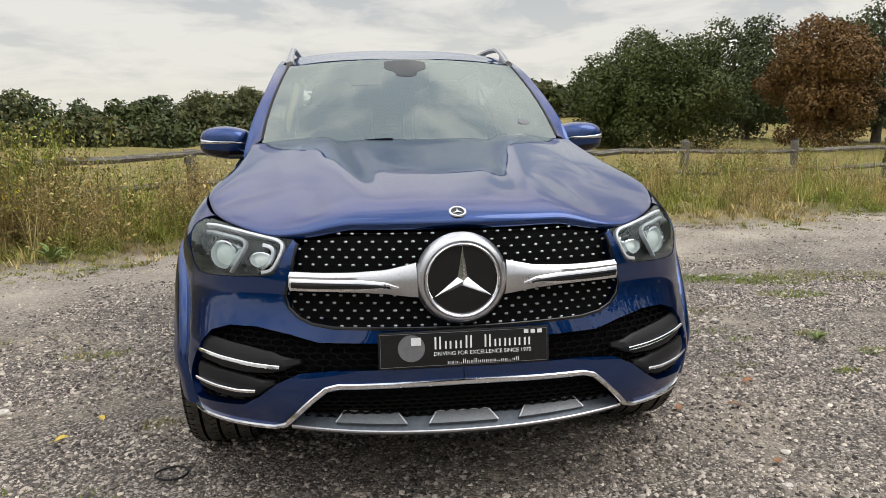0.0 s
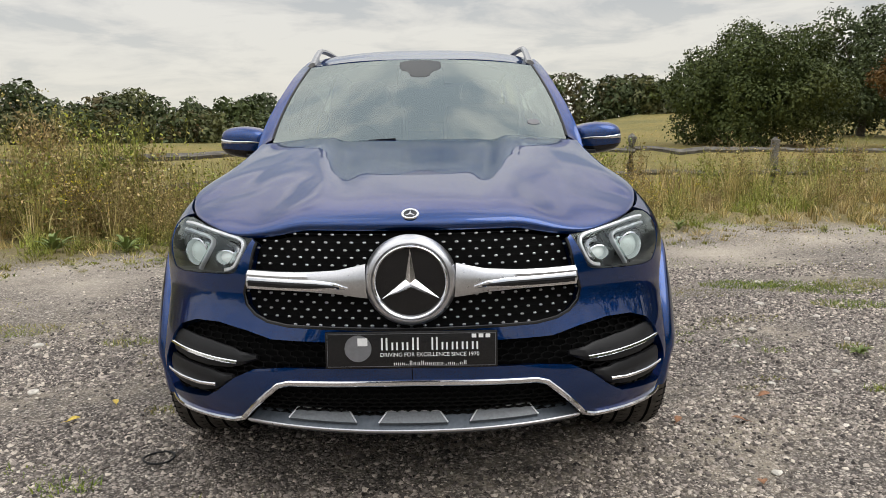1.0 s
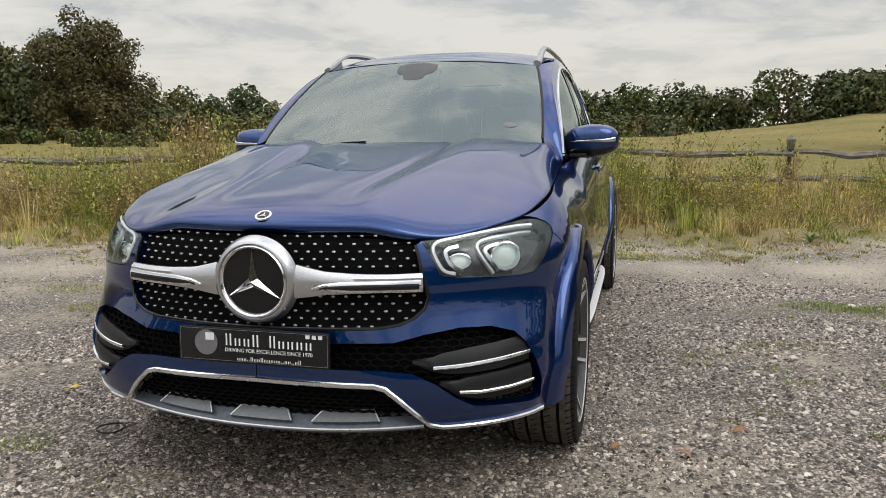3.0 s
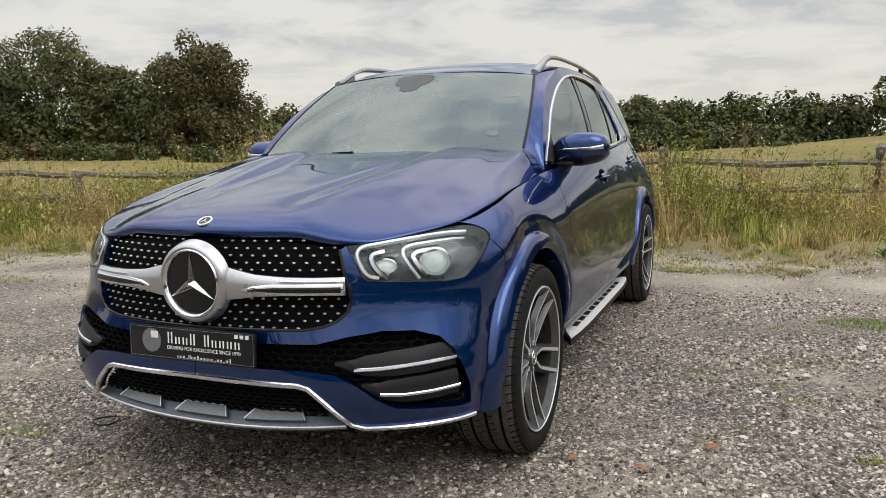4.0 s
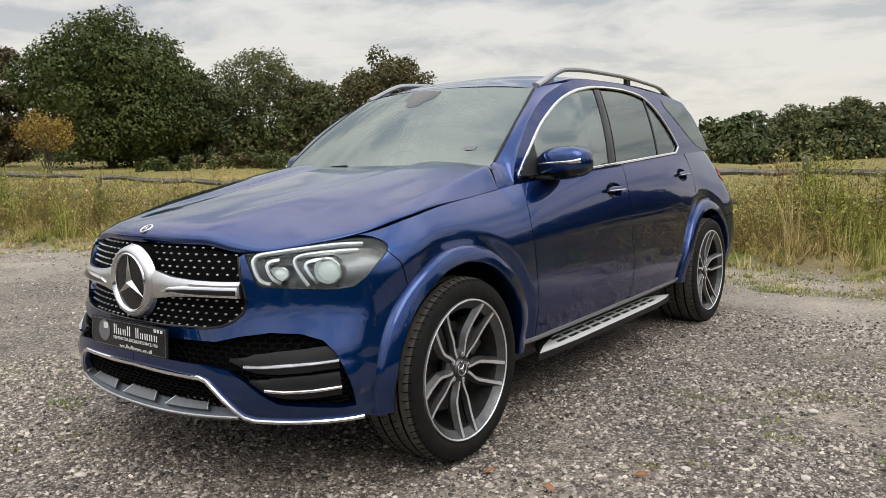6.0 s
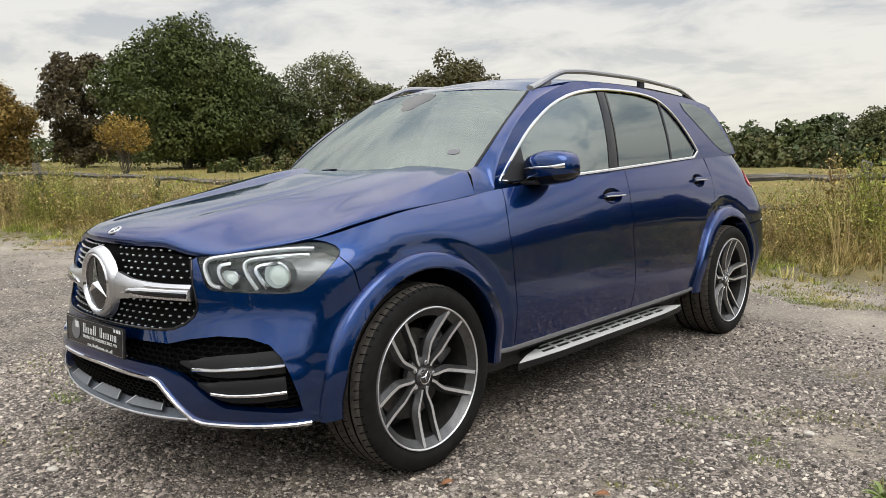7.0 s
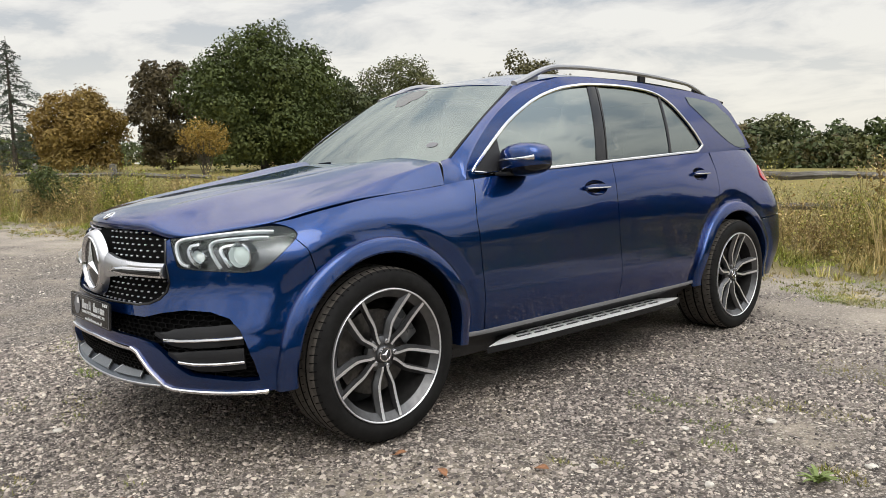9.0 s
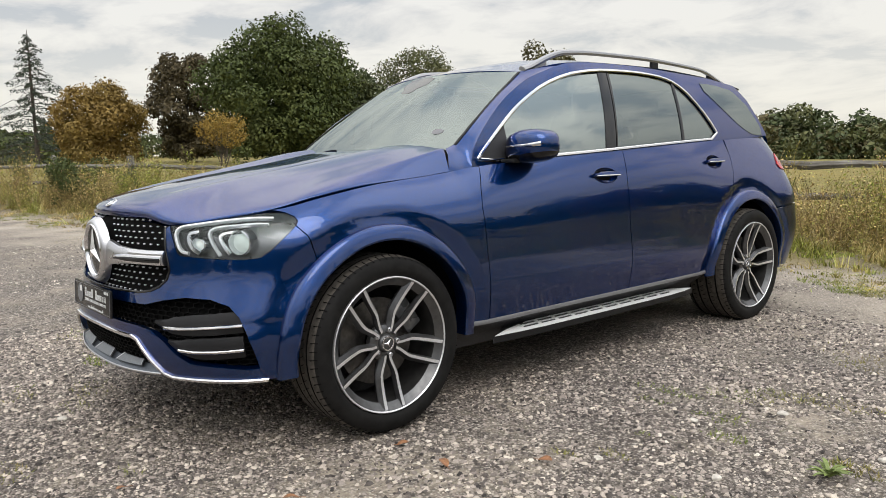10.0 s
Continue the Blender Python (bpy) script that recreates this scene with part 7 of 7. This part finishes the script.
tuft_patch("green_mats", "green mats of creeping weeds on the gravel",
           [(2.43, 2.63, 0.20, 420), (2.81, 2.54, 0.24, 520), (3.05, 2.42, 0.20, 420), (3.35, 2.63, 0.22, 420), (3.8, 2.46, 0.25, 420), (2.94, 1.96, 0.17, 380), (2.40, 0.94, 0.07, 90), (2.55, 0.58, 0.08, 90), (-2.67, 1.59, 0.20, 320), (-1.76, 1.25, 0.12, 160),
            (1.20, 4.50, 0.24, 560), (1.84, 4.55, 0.20, 380), (2.30, 5.10, 0.22, 360), (0.82, 4.70, 0.20, 340), (2.17, 0.30, 0.05, 70), (-3.4, 2.1, 0.22, 320), (-5.2, 2.2, 0.3, 420), (-1.15, 0.13, 0.07, 80), (-1.27, -0.57, 0.08, 80)], 73, HERB, 0.042)


# ---- small things on the yard ----
LEAF_YELLOW = plain("fallen_yellow_leaf", (0.55, 0.40, 0.06), 0.6, grain=90, amount=0.4)
LEAF_BROWN = plain("fallen_brown_leaf", (0.26, 0.12, 0.055), 0.7, grain=90, amount=0.4)
PLANT_GREEN = plain("fresh_green_leaf", (0.17, 0.22, 0.06), 0.6, grain=60, amount=0.35)
PALE_STONE = plain("pale_stone", (0.58, 0.54, 0.48), 0.85, grain=40, amount=0.3, depth=0.002)


def leaf_blade(length, width, curl, fold=0.25, cells=6):
    """A leaf along x, thicker than paper, bent up along its middle."""
    bm = bmesh.new()
    rows = []
    for k in range(cells + 1):
        t = k / cells
        w = width / 2 * (math.sin(math.pi * min(1, t * 0.96 + 0.02)) ** 0.8 + 0.02)
        z = curl * length * math.sin(math.pi * t * 0.8)
        rows.append([bm.verts.new((length * t, y * w, z + abs(y) * w * fold)) for y in (-1, 0, 1)])
    for a, b in zip(rows, rows[1:]):
        for j in range(2):
            bm.faces.new((a[j], b[j], b[j + 1], a[j + 1]))
    got = bmesh.ops.extrude_face_region(bm, geom=list(bm.faces))
    bmesh.ops.translate(bm, verts=[v for v in got["geom"] if isinstance(v, bmesh.types.BMVert)], vec=(0, 0, -0.0012))
    return bm


for x, y, mat, word, size, turn in ((-1.54, 0.0, LEAF_YELLOW, "yellow", 0.055, 0.4), (-1.41, 0.20, LEAF_YELLOW, "yellow", 0.045, 2.1), (1.08, -0.09, LEAF_BROWN, "reddish-brown", 0.05, 1.0),
                                    (1.38, -0.08, LEAF_BROWN, "reddish-brown", 0.06, 2.9), (1.22, -0.61, LEAF_BROWN, "reddish-brown", 0.055, 4.4), (1.56, 0.22, LEAF_BROWN, "reddish-brown", 0.06, 0.2), (0.72, -1.02, LEAF_BROWN, "reddish-brown", 0.045, 5.0)):
    leaf = thing("fallen_leaf", "curled %s fallen leaf lying on the gravel" % word, "leaf", at=(x, y, float(land(x, y)) + 0.012))
    leaf.rotation_euler = (0.12, -0.1, turn)
    part("blade", leaf_blade(size, size * 0.6, 0.12), mat, leaf)
    bm = bmesh.new()
    tube(bm, [(-size * 0.4, 0.003, 0.0), (-size * 0.15, 0, 0.002), (0.002, 0, 0.0)], [0.0010, 0.0010, 0.0008], 5)
    part("stalk", bm, mat, leaf)

# a rubber ring lying on the yard
ring = thing("rubber_ring", "dark worn rubber ring lying flat on gravel", "ring", at=(-1.006, -0.363, float(land(-1.006, -0.363)) + 0.012))
bm = bmesh.new()
loops = []
for k in range(40):
    a = 2 * math.pi * k / 40
    loops.append([bm.verts.new(((0.058 + 0.0042 * math.cos(b)) * math.cos(a), (0.054 + 0.0042 * math.cos(b)) * math.sin(a), 0.0042 * math.sin(b) + 0.002 * math.sin(2 * a))) for b in (2 * math.pi * j / 8 for j in range(8))])
for k in range(40):
    for j in range(8):
        bm.faces.new((loops[k][j], loops[(k + 1) % 40][j], loops[(k + 1) % 40][(j + 1) % 8], loops[k][(j + 1) % 8]))
part("loop", bm, BLACK, ring)


def rosette(x, y, count, long_, seed, label):
    r = np.random.default_rng(seed)
    plant = thing("weed_plant", label, "plant", at=(x, y, float(land(x, y)) + 0.006))
    for k in range(count):
        bm = leaf_blade(long_ * r.uniform(0.6, 1.1), long_ * 0.20, r.uniform(0.15, 0.35), 0.35)
        bmesh.ops.rotate(bm, verts=bm.verts, cent=(0, 0, 0), matrix=Matrix.Rotation(k * 2.4 + r.uniform(-0.3, 0.3), 3, "Z") @ Matrix.Rotation(-r.uniform(0.05, 0.8), 3, "Y"))
        part("leaf", bm, PLANT_GREEN, plant)
    return plant


rosette(2.37, 0.82, 24, 0.075, 81, "fresh green weed plant growing through the gravel")
rosette(-3.9, 4.55, 18, 0.26, 82, "broad-leaved green dock plant at the verge")
rosette(-3.2, 4.65, 16, 0.24, 83, "broad-leaved green dock plant at the verge")
rosette(2.9, 5.6, 16, 0.16, 84, "fresh green weed plant beside the dry grass")

# pale larger stones
r_s = np.random.default_rng(91)
for x, y, size in ((1.98, 1.30, 0.05), (2.30, 1.95, 0.06), (1.75, 0.98, 0.045), (2.45, 1.10, 0.05), (1.70, 0.40, 0.04), (1.30, -0.55, 0.045), (-0.25, -1.0, 0.05), (-1.9, 0.4, 0.06), (-2.3, 1.2, 0.07), (2.6, 2.7, 0.07), (2.1, 0.55, 0.042), (1.15, -0.8, 0.04), (-0.6, -1.25, 0.045), (2.52, 1.6, 0.05)):
    bm = bmesh.new()
    bmesh.ops.create_icosphere(bm, subdivisions=2, radius=0.5)
    squash = Vector((1, r_s.uniform(0.65, 0.9), r_s.uniform(0.35, 0.5)))
    for v in bm.verts:
        d = v.co.normalized()
        k = 1 + 0.16 * math.sin(4 * d.x + x * 9) * math.cos(3 * d.y + y * 7) + r_s.normal(0, 0.035)
        v.co = Vector((d.x * squash.x, d.y * squash.y, d.z * squash.z)) * size * 0.5 * k
    me = bpy.data.meshes.new("pale_stone")
    bm.to_mesh(me)
    bm.free()
    me.materials.append(PALE_STONE)
    stone = tagged(new("pale_stone", me), "pale flat stone among the grey gravel", "stone", "pale stones on the yard")
    stone.location = (x, y, float(land(x, y)) + size * 0.12)
    stone.rotation_euler = (0, 0, r_s.uniform(0, 6))


def shrub(x, y, height, width, seed):
    r = np.random.default_rng(seed)
    bush = thing("shrub", "dense dark green shrub growing beside the fence", "shrub", at=(x, y, float(land(x, y)) - 0.03))
    bm = bmesh.new()
    for k in range(7):
        a = 6.283 * k / 7
        tube(bm, [(0, 0, 0), (0.15 * width * math.cos(a), 0.15 * width * math.sin(a), height * 0.45), (0.32 * width * math.cos(a), 0.32 * width * math.sin(a), height * r.uniform(0.6, 0.85))], [0.018, 0.012, 0.005], 5)
    part("stems", bm, BARK, bush)
    lobes = [(width * 0.34 * r.normal() * 0.7, width * 0.34 * r.normal() * 0.7, height * r.uniform(0.12, 0.78), width * r.uniform(0.12, 0.22), 0.9) for _ in range(22)]
    crown("crown", LEAF_GREEN, r, 5200, lobes, 0.032, 0.5, bush)


shrub(-15.3, 3.0, 1.25, 1.3, 85)
shrub(-16.8, 3.2, 1.15, 1.2, 86)


def ivy(s_along, tall, seed):
    r = np.random.default_rng(seed)
    x, y = FENCE_AT + FENCE_WAY * s_along
    bush = thing("ivy", "dark ivy grown over an old fence post", "climbing plant", at=(x, y, float(land(x, y)) - 0.02))
    bm = bmesh.new()
    tube(bm, [(0.10, -0.09, 0), (0.06, -0.10, tall * 0.5), (0.03, -0.09, tall * 0.9)], [0.012, 0.009, 0.004], 5)
    part("stem", bm, BARK, bush)
    lobes = [(r.normal(0, 0.06), r.normal(0, 0.06), tall * t, 0.10 + 0.07 * math.sin(3.1 * t), 1.2) for t in np.linspace(0.05, 0.92, 12)]
    crown("leaves", LEAF_DARK, r, 1500, lobes, 0.028, 0.6, bush)


ivy(-15.47, 0.95, 95)
ivy(-20.06, 1.1, 96)
